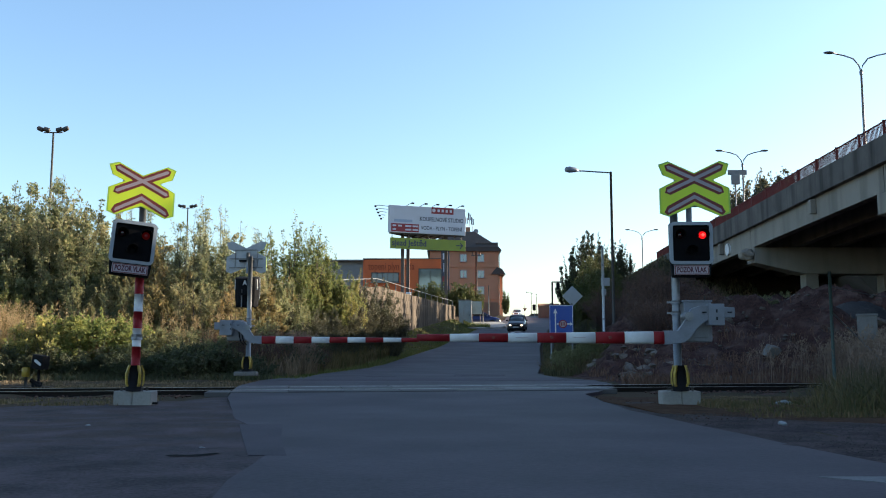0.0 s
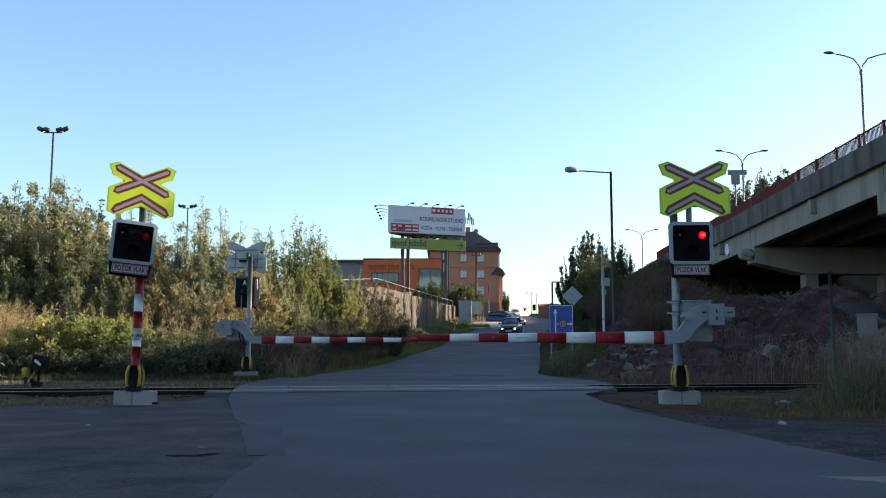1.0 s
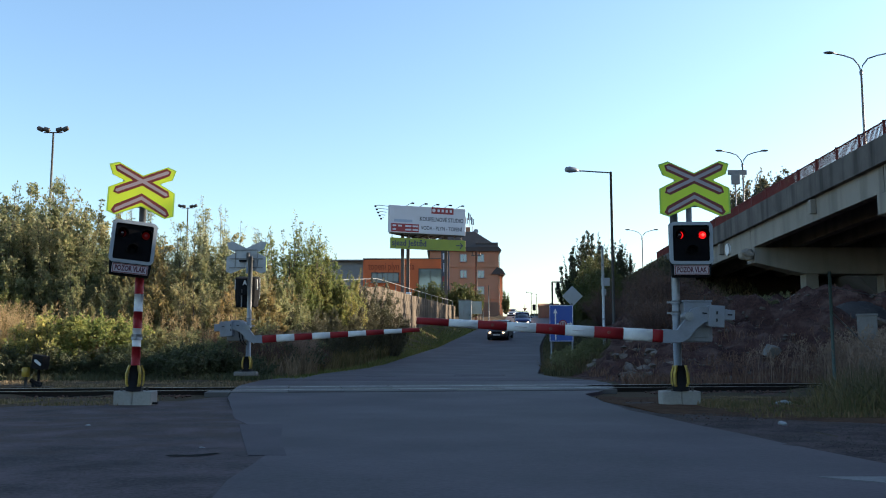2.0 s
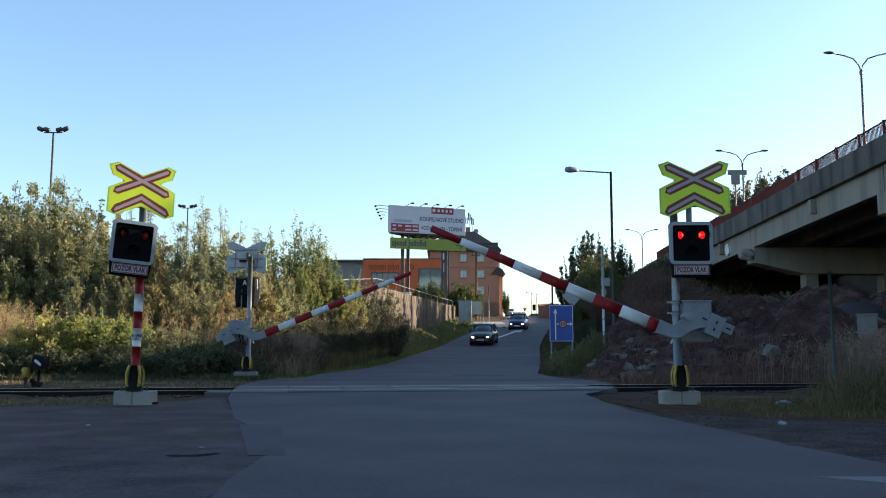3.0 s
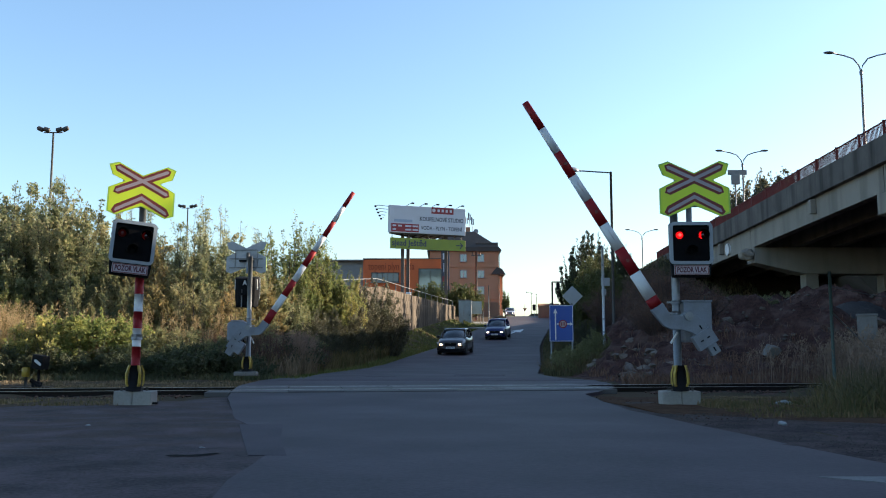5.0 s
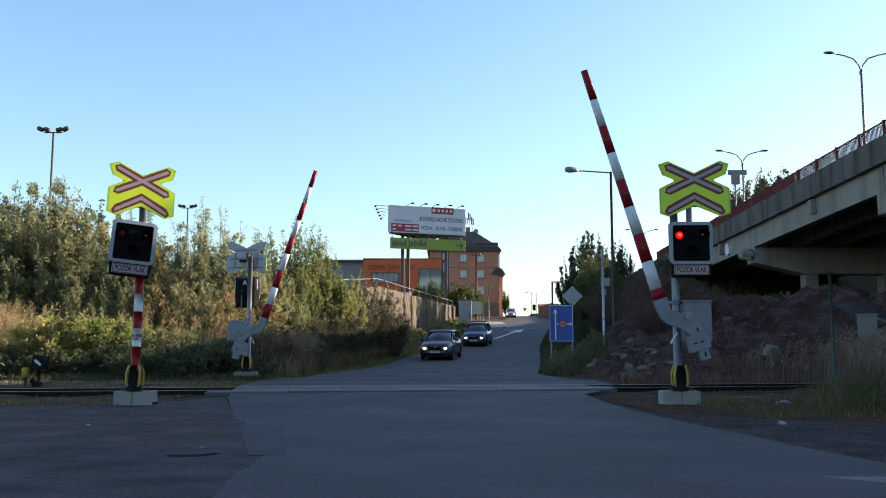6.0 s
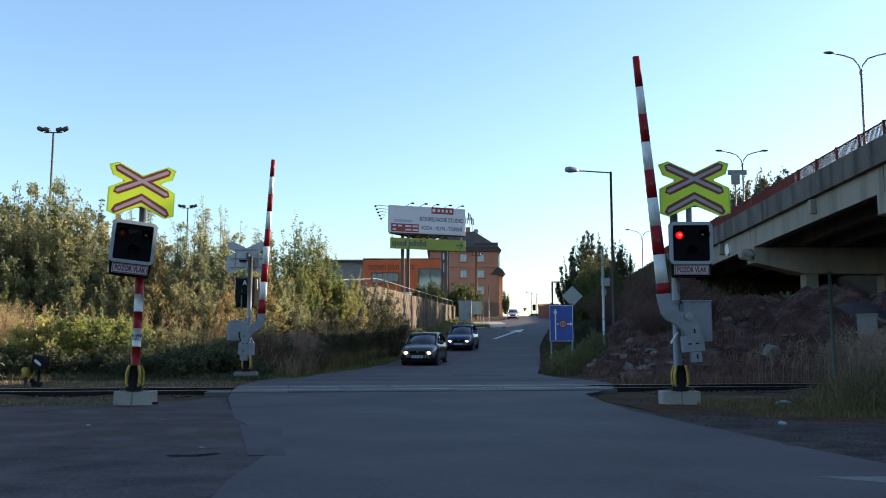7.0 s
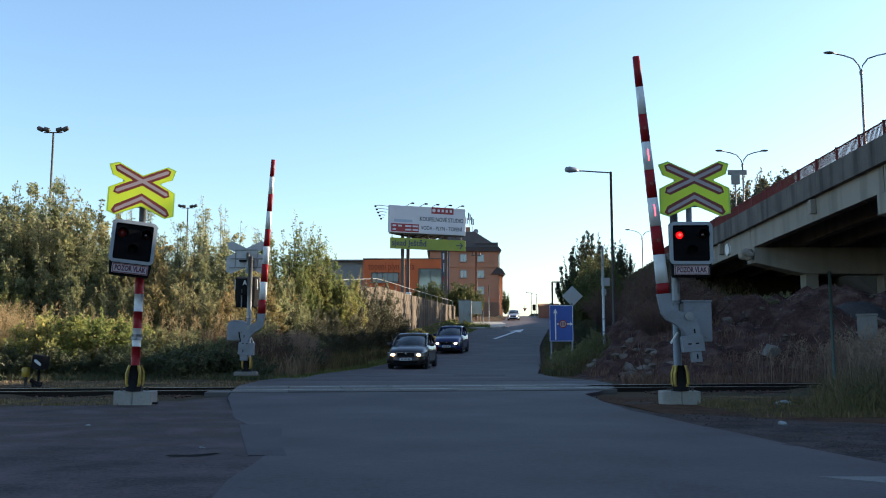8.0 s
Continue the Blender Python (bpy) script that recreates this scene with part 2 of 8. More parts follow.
M["sign_red"] = mat("sign_red", (0.165, 0.017, 0.009), (0.130, 0.015, 0.009), 0.45, 0, 5, 60, 0.04, 0.001)
M["sign_grey"] = mat("sign_grey", (0.34, 0.28, 0.295), (0.29, 0.24, 0.255), 0.5, 0, 5, 60, 0.04, 0.001)
M["text_maroon"] = mat("text_maroon", (0.085, 0.012, 0.026), (0.07, 0.011, 0.022), 0.5, 0, 5, 60, 0.02, 0.001)
M["plate_pale"] = mat("plate_pale", (0.40, 0.345, 0.375), (0.35, 0.30, 0.33), 0.55, 0, 4, 60, 0.06, 0.001)
M["black"] = mat("black", (0.008, 0.008, 0.009), (0.012, 0.012, 0.013), 0.8, 0, 6, 60, 0.1, 0.002, 0.1)
M["black_board"] = mat("black_board", (0.004, 0.004, 0.005), (0.006, 0.006, 0.007), 0.85, 0, 6, 60, 0.05, 0.001, 0.08)
M["visor_black"] = mat("visor_black", (0.004, 0.004, 0.004), (0.006, 0.006, 0.006), 0.95, 0, 6, 60, 0.05, 0.001, 0.05)
M["rubber"] = mat("rubber", (0.018, 0.018, 0.018), (0.026, 0.025, 0.024), 0.85, 0, 8, 60, 0.3, 0.004)
M["guard_yellow"] = mat("guard_yellow", (0.37, 0.25, 0.025), (0.30, 0.20, 0.025), 0.5, 0, 8, 60, 0.1, 0.002, stain=(0.17, 0.12, 0.04), stain_scale=8, stain_amount=0.5)
M["lens_dark"] = glass_mat("lens_dark", (0.016, 0.001, 0.001), 0.2)
M["lens_lit"] = glow("lens_lit", (1.0, 0.040, 0.030), 1.1)
M["lens_rim"] = glow("lens_rim", (1.0, 0.006, 0.008), 0.36, (0.10, 0.004, 0.004))
M["lens_faint"] = glow("lens_faint", (1.0, 0.02, 0.02), 0.003, (0.006, 0.001, 0.001))   # the same, behind its visor
M["lens_beside"] = glow("lens_beside", (1.0, 0.02, 0.02), 0.009, (0.006, 0.001, 0.001))   # a narrow beam, looked at from beside it
M["led_lit"] = glow("led_lit", (1.0, 0.06, 0.08), 1.8)
M["led_dark"] = mat("led_dark", (0.42, 0.36, 0.36), (0.5, 0.45, 0.45), 0.3, 0, 8, 60, 0.05, 0.001)
M["headlight"] = glow("headlight", (1.0, 0.64, 0.34), 2.6)
M["headlight_white"] = glow("headlight_white", (1.0, 0.76, 0.54), 2.6)
M["headlight_glass"] = glass_mat("headlight_glass", (0.30, 0.31, 0.32), 0.12, 0.4)
M["car_glass"] = glass_mat("car_glass", (0.026, 0.029, 0.032), 0.05)
M["window_glass"] = glass_mat("window_glass", (0.10, 0.13, 0.16), 0.08)
M["window_sky"] = glass_mat("window_sky", (0.210, 0.252, 0.280), 0.12, 0.6)
M["chrome"] = glass_mat("chrome", (0.6, 0.6, 0.6), 0.15, 1.0)
M["steel_dark"] = mat("steel_dark", (0.055, 0.05, 0.047), (0.075, 0.068, 0.062), 0.6, 0.4, 4, 40, 0.15, 0.003)
M["pole_grey"] = mat("pole_grey", (0.20, 0.20, 0.20), (0.15, 0.15, 0.15), 0.55, 0.4, 3, 40, 0.1, 0.002)
M["green_post"] = mat("green_post", (0.030, 0.055, 0.045), (0.045, 0.060, 0.052), 0.75, 0, 8, 40, 0.2, 0.002)
M["rust_red"] = mat("rust_red", (0.135, 0.028, 0.024), (0.095, 0.022, 0.020), 0.7, 0, 0.7, 25, 0.2, 0.003, 0.25, stain=(0.07, 0.028, 0.022), stain_scale=1.2, stain_amount=0.5, rand=0.1)
M["white_panel"] = mat("white_panel", (0.70, 0.69, 0.69), (0.62, 0.61, 0.61), 0.6, 0, 1.5, 25, 0.1, 0.002)
M["orange_render"] = mat("orange_render", (0.60, 0.150, 0.055), (0.54, 0.130, 0.050), 0.85, 0, 0.25, 12, 0.2, 0.01, 0.3, 0.35, stain=(0.45, 0.12, 0.05), stain_scale=0.4, stain_amount=0.4)
M["grey_clad"] = mat("grey_clad", (0.20, 0.205, 0.21), (0.17, 0.175, 0.18), 0.6, 0.1, 0.3, 12, 0.1, 0.005)
M["brick_render"] = mat("brick_render", (0.405, 0.205, 0.128), (0.345, 0.172, 0.106), 0.88, 0, 0.3, 9, 0.3, 0.02, 0.3, 0.4, stain=(0.27, 0.14, 0.088), stain_scale=0.25, stain_amount=0.5)
M["roof_dark"] = mat("roof_dark", (0.035, 0.032, 0.032), (0.05, 0.045, 0.043), 0.8, 0, 0.8, 8, 0.5, 0.03)
M["sign_white"] = mat("sign_white", (0.52, 0.54, 0.60), (0.45, 0.47, 0.53), 0.6, 0, 0.5, 20, 0.05, 0.002, stain=(0.45, 0.46, 0.5), stain_scale=0.5, stain_amount=0.35)
M["ad_red"] = mat("ad_red", (0.25, 0.025, 0.032), (0.21, 0.022, 0.028), 0.55, 0, 2, 30, 0.03, 0.001)
M["ad_text"] = mat("ad_text", (0.040, 0.045, 0.062), (0.055, 0.062, 0.080), 0.6, 0, 2, 30, 0.02, 0.001)
M["ad_blue"] = mat("ad_blue", (0.30, 0.36, 0.46), (0.26, 0.32, 0.42), 0.6, 0, 2, 30, 0.02, 0.001)
M["ad_green"] = mat("ad_green", (0.235, 0.285, 0.035), (0.20, 0.245, 0.032), 0.6, 0, 0.6, 20, 0.04, 0.001, stain=(0.17, 0.20, 0.04), stain_scale=0.8, stain_amount=0.4)
M["sign_blue"] = mat("sign_blue", (0.012, 0.065, 0.32), (0.012, 0.055, 0.27), 0.4, 0, 2, 40, 0.04, 0.001)
M["cabinet"] = mat("cabinet", (0.29, 0.325, 0.315), (0.24, 0.27, 0.262), 0.7, 0, 1.5, 25, 0.1, 0.003, stain=(0.17, 0.18, 0.17), stain_scale=1.0, stain_amount=0.5)
M["wall_panel"] = mat("wall_panel", (0.135, 0.105, 0.078), (0.088, 0.069, 0.052), 0.9, 0, 1.5, 25, 0.4, 0.01, 0.3, rand=0.25, stain=(0.055, 0.045, 0.035), stain_scale=1.2, stain_amount=0.5, streak=True)
M["bark"] = mat("bark", (0.07, 0.055, 0.046), (0.04, 0.032, 0.028), 0.9, 0, 6, 30, 0.8, 0.01)
M["car_grey"] = mat("car_grey", (0.028, 0.020, 0.019), (0.032, 0.023, 0.021), 0.32, 0.3, 2, 60, 0.0, 0.001, coat=0.5)
M["car_blue"] = mat("car_blue", (0.010, 0.015, 0.080), (0.012, 0.018, 0.090), 0.28, 0.4, 2, 60, 0.0, 0.001, coat=0.6)
M["car_silver"] = mat("car_silver", (0.40, 0.42, 0.44), (0.42, 0.44, 0.46), 0.32, 0.5, 2, 60, 0.0, 0.001, coat=0.6)
M["plate_white"] = mat("plate_white", (0.55, 0.56, 0.58), (0.50, 0.51, 0.53), 0.5, 0, 4, 60, 0.02, 0.001)
M["stone"] = mat("stone", (0.165, 0.135, 0.115), (0.090, 0.074, 0.064), 0.92, 0, 2.5, 16, 0.8, 0.03, 0.3, 0.5, rand=0.25)
M["grit"] = mat("grit", (0.075, 0.066, 0.062), (0.045, 0.039, 0.037), 0.92, 0, 2.5, 30, 0.5, 0.01, 0.3, 0.5)
M["gravel_dark"] = mat("gravel_dark", (0.034, 0.031, 0.033), (0.060, 0.054, 0.055), 0.95, 0, 1.5, 14, 1.0, 0.06, 0.2, 0.6)
M["line_worn"] = mat("line_worn", (0.16, 0.16, 0.165), (0.09, 0.09, 0.095), 0.85, 0, 4, 40, 0.3, 0.003)
M["concrete_grey"] = mat("concrete_grey", (0.19, 0.18, 0.17), (0.13, 0.125, 0.118), 0.9, 0, 4, 40, 0.5, 0.01, 0.3, 0.6)
M["pit_shade"] = mat("pit_shade", (0.005, 0.004, 0.004), (0.012, 0.010, 0.010), 0.95, 0, 6, 30, 0.8, 0.02, 0.1)
M["road_white"] = mat("road_white", (0.62, 0.62, 0.62), (0.42, 0.42, 0.42), 0.8, 0, 3, 40, 0.3, 0.003)
M["bag"] = mat("bag", (0.22, 0.25, 0.26), (0.15, 0.17, 0.18), 0.5, 0, 6, 30, 0.3, 0.01)
M["faded_red"] = mat("faded_red", (0.30, 0.065, 0.022), (0.26, 0.055, 0.02), 0.85, 0, 0.5, 12, 0.1, 0.005)
M["leg_brown"] = mat("leg_brown", (0.13, 0.10, 0.085), (0.10, 0.075, 0.065), 0.7, 0.2, 1.0, 20, 0.2, 0.005)
M["brown_wall"] = mat("brown_wall", (0.20, 0.12, 0.08), (0.15, 0.09, 0.06), 0.9, 0, 0.8, 12, 0.3, 0.02)

M["leaf_birch"] = leaf_mat("leaf_birch", (0.0941, 0.1327, 0.0478), (0.1948, 0.2084, 0.0707), (0.3675, 0.3010, 0.1004), 0.60, tone=0.18)
M["leaf_olive"] = leaf_mat("leaf_olive", (0.1223, 0.1513, 0.0720), (0.2211, 0.2250, 0.1092), (0.3669, 0.3064, 0.1583), 0.60, tone=0.24)
# Olive leaf tone darkened, so the shade on these bushes sits in the colour.
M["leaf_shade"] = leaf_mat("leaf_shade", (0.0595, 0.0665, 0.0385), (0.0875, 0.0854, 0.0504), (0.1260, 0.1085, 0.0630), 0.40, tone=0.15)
M["leaf_verge"] = leaf_mat("leaf_verge", (0.150, 0.160, 0.070), (0.230, 0.225, 0.100), (0.32, 0.285, 0.140), 0.5, tone=0.1)
# Birch leaf colours brightened by a third: sunlight on the low shrubs, painted in.
M["leaf_low_sunlit"] = leaf_mat("leaf_low_sunlit", (0.125, 0.170, 0.050), (0.27, 0.28, 0.085), (0.50, 0.40, 0.14), 0.62, tone=0.15)
M["leaf_rust"] = leaf_mat("leaf_rust", (0.122, 0.122, 0.052), (0.190, 0.155, 0.066), (0.300, 0.212, 0.088), 0.60, tone=0.18)
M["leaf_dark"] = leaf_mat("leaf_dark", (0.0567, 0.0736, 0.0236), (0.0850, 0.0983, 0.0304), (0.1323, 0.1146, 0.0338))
# Leaves coloured darker: the backlit trees' silhouette is put into this tone.
M["leaf_silhouette"] = leaf_mat("leaf_silhouette", (0.026, 0.034, 0.014), (0.040, 0.048, 0.019), (0.062, 0.058, 0.024), 0.25, tone=0.15)
M["leaf_silver"] = leaf_mat("leaf_silver", (0.1740, 0.1963, 0.1103), (0.2540, 0.2681, 0.1554), (0.3575, 0.3352, 0.1785), 0.58, tone=0.2)
M["leaf_dry"] = leaf_mat("leaf_dry", (0.1092, 0.0637, 0.0231), (0.1456, 0.0910, 0.0273), (0.1820, 0.1274, 0.0364))
M["grass_dry"] = leaf_mat("grass_dry", (0.2656, 0.2012, 0.0966), (0.3783, 0.2898, 0.1449), (0.4830, 0.3783, 0.2012), 0.45, 0.7, 0.8)
M["turf_brown"] = leaf_mat("turf_brown", (0.095, 0.078, 0.040), (0.190, 0.136, 0.082), (0.270, 0.195, 0.125), 0.25, 0.8, 0.7)
M["grass_dull"] = leaf_mat("grass_dull", (0.050, 0.050, 0.022), (0.092, 0.080, 0.038), (0.175, 0.132, 0.074), 0.3, 0.7, 0.9)
# Shade along the thicket foot is put into these dark leaf colours.
M["leaf_bramble_shade"] = leaf_mat("leaf_bramble_shade", (0.040, 0.054, 0.024), (0.062, 0.074, 0.034), (0.105, 0.098, 0.048), 0.25, tone=0.2)
M["grass_shade"] = leaf_mat("grass_shade", (0.048, 0.058, 0.026), (0.082, 0.086, 0.042), (0.150, 0.118, 0.068), 0.25, 0.7, 0.6)
M["grass_mixed"] = leaf_mat("grass_mixed", (0.0650, 0.0720, 0.0230), (0.1300, 0.1010, 0.0430), (0.2200, 0.1520, 0.0760), 0.3, 0.7, 0.9)
M["reed_brown"] = leaf_mat("reed_brown", (0.150, 0.098, 0.072), (0.235, 0.160, 0.120), (0.33, 0.232, 0.178), 0.35, 0.8, 0.9)
M["grass_verge"] = leaf_mat("grass_verge", (0.084, 0.119, 0.030), (0.128, 0.151, 0.041), (0.203, 0.182, 0.068), 0.35, 0.6, 0.8)
M["weeds_brown"] = leaf_mat("weeds_brown", (0.100, 0.056, 0.040), (0.150, 0.084, 0.058), (0.205, 0.118, 0.082), 0.3, 0.8, 0.9)
M["twig_brown"] = mat("twig_brown", (0.095, 0.060, 0.048), (0.060, 0.040, 0.034), 0.9, 0, 6, 30, 0.5, 0.01)

# ---- the lie of the land ----
PROFILE_Y = np.array([-2000, 14, 17.0, 24.5, 33, 40.5, 45, 50, 59, 66, 71.5, 84, 91, 110, 138, 160, 190, 260, 3000.0])
PROFILE_Z = np.array([0, 0, 0.062, 0.062, 0.065, 0.11, 0.22, 0.46, 0.85, 1.17, 1.55, 2.45, 2.98, 4.1, 5.6, 7.0, 7.9, 8.2, 8.2])


def road_z(y):
    return np.interp(y, PROFILE_Y, PROFILE_Z)


ROAD_Y = np.array([-3000, 27, 32, 41, 60, 72, 90, 105, 138, 160, 200, 3000.0])
ROAD_X = np.array([-0.45, -0.45, -0.70, 0.40, 2.75, 4.30, 6.90, 9.20, 13.2, 15.2, 17.0, 17.0])


def road_x(y):
    """The middle of the road that climbs away from the crossing."""
    return np.interp(np.asarray(y, dtype=float), ROAD_Y, ROAD_X)


def track_y(x):
    return 20.05 + 0.165 * x


def ground_z(x, y):
    x, y = np.asarray(x, dtype=float), np.asarray(y, dtype=float)
    base = np.interp(y, [14, 26, 40, 3000], [0, 0.0, 0.0, 0]) + np.where(y > 33, road_z(y) - 0.07, 0) - 0.03
    off = road_x(y) - x                       # how far to the left of the road's middle
    # verge rising to the retaining wall, the terrace behind it
    verge = smooth(4.4, 7.0, off) * smooth(38, 62, y) * (1 - smooth(96, 104, y)) * 1.0
    terrace = np.interp(y, [0, 50, 60, 98, 120, 175, 3000], [1.2, 3.2, 5.2, 5.7, 6.6, 8.2, 8.4])
    w0 = 7.05 + np.maximum(0, y - 99) * 0.30
    t = smooth(w0, w0 + 0.35 + np.maximum(0, y - 99) * 0.5, off) * smooth(38, 52, y)
    z = base + verge
    z = z * (1 - t) + np.maximum(terrace, z) * t
    # the rough land left of the track
    left = smooth(6, 16, off) * smooth(25, 33, y) * (1 - smooth(36, 44, y))
    z = z + 0.5 * left
    # spoil heaps on the right
    r = x - road_x(np.minimum(y, 75))
    heap = smooth(4.3, 10.8, r) * smooth(24.5, 41, y + 0.05 * x)
    lump = 0.75 + 0.22 * np.sin(0.55 * x + 0.3 * y) * np.cos(0.42 * y - 0.2 * x) + 0.12 * np.sin(1.7 * x + 1.1 * y)
    heap = heap * (1 - 0.13 * smooth(11.5, 15, x))
    z = np.where(x > road_x(np.minimum(y, 75)), np.maximum(z, z + 3.9 * heap * lump * (1 - smooth(62, 72, y) * 0.4)), z)
    # the bridge's approach bank
    top = 8.5 - 0.041 * np.maximum(0, y - 74)
    bank = top - np.maximum(0, 18.2 - x) * 0.62 - np.maximum(0, 74 - y) * 0.55
    z = np.where(x > road_x(y) + 4.5, np.maximum(z, np.where(x < 33, bank, -9)), z)
    # added hill beyond the bridge, out of view, stops sun from under the deck
    z = np.maximum(z, smooth(35, 50, x) * 16.0 * smooth(-60, -20, y) * (1 - smooth(112, 160, y)))
    return z


def rough(x, y):
    return 0.05 * np.sin(1.9 * x + 0.7 * y) * np.sin(1.3 * y - 0.4 * x) + 0.03 * np.sin(4.1 * x - 2.2 * y)


def axis(*spans):
    out = [np.arange(a, b, s) for a, b, s in spans]
    return np.concatenate(out)


def build_ground():
    xs = axis((-2500, -300, 400), (-300, -60, 20), (-60, -20, 2.0), (-20, 34, 0.35), (34, 80, 2.5), (80, 300, 20), (300, 2600, 400))
    ys = axis((-2000, -100, 400), (-100, -10, 15), (-10, 14, 1.0), (14, 76, 0.35), (76, 200, 1.6), (200, 500, 20), (500, 3600, 500))
    X, Y = np.meshgrid(xs, ys)
    Z = ground_z(X, Y)
    wild = np.clip(np.abs(X - road_x(Y)) - 4.6, 0, 1) * (Y > 14)
    Z = Z + rough(X, Y) * wild
    heapy = (X > road_x(np.minimum(Y, 75)) + 6) & (Y > 27) & (Y < 66) & (X < 33)
    Z = Z + np.where(heapy, 0.22 * np.sin(2.1 * X + 0.9 * Y + 1.5 * np.sin(0.8 * Y)) * np.sin(1.7 * Y - 1.3 * X + np.sin(1.1 * X)) + 0.12 * np.abs(np.sin(3.3 * X - 2.2 * Y + 2 * np.sin(0.9 * X + Y))) + np.random.default_rng(8).normal(size=X.shape) * 0.085, 0)
    Z = np.where((np.abs(X - road_x(Y)) < 4.6), np.minimum(Z, road_z(Y) - 0.03), Z)
    co = np.stack([X.ravel(), Y.ravel(), Z.ravel()], 1)
    nx, ny = len(xs), len(ys)
    i = (np.arange(ny - 1)[:, None] * nx + np.arange(nx - 1)[None, :]).ravel()
    f = np.stack([i, i + 1, i + nx + 1, i + nx], 1)
    ob = new("ground", raw_mesh("ground", co, f, M["soil"], True))
    ob.data.materials.append(M["spoil"])
    cx = co[f[:, 0]]
    spoil = (cx[:, 0] > road_x(np.minimum(cx[:, 1], 75)) + 5.0) & (cx[:, 1] > 25) & (cx[:, 1] < 57) & (cx[:, 0] < 34)
    ob.data.polygons.foreach_set("material_index", spoil.astype(np.int32))
    tagged(ob, "rough grassed soil with bare spoil heaps under the bridge", "ground", kind="structure")


def sheet(name, rows, material, label, category, z, cols=8, kind="structure", lift=0.0, jag=1.0):
    """A ground sheet from rows of (y, left x, right x); z(x, y) gives its height."""
    ys = np.array([r[0] for r in rows])
    step = np.concatenate([np.linspace(a, b, max(2, int(abs(b - a) / 0.8) + 1))[:-1] for a, b in zip(ys, ys[1:])] + [[ys[-1]]])
    lo = np.interp(step, ys, [r[1] for r in rows])
    hi = np.interp(step, ys, [r[2] for r in rows])
    k = np.linspace(0, 1, cols + 1)
    wave = jag * (0.05 * np.sin(step * 3.7) + 0.04 * np.sin(step * 8.3 + 1))
    X = (lo + wave)[:, None] * (1 - k) + (hi + wave[::-1])[:, None] * k
    Y = np.repeat(step[:, None], cols + 1, 1)
    Z = z(X, Y) + lift
    n, c = X.shape
    top = np.stack([X.ravel(), Y.ravel(), Z.ravel()], 1)
    i = (np.arange(n - 1)[:, None] * c + np.arange(c - 1)[None, :]).ravel()
    f = np.stack([i, i + 1, i + c + 1, i + c], 1)
    rim = np.concatenate([np.arange(c), np.arange(2 * c - 1, n * c, c), np.arange(n * c - 2, (n - 1) * c - 1, -1), np.arange((n - 2) * c, 0, -c)])
    low = top[rim].copy()
    low[:, 2] -= 0.12
    a = np.arange(len(rim)) + len(top)
    skirt = np.stack([rim, a, np.roll(a, -1), np.roll(rim, -1)], 1)
    ob = new(name, raw_mesh(name, np.concatenate([top, low]), np.concatenate([f, skirt]), material, False))
    return tagged(ob, label, category, kind=kind)


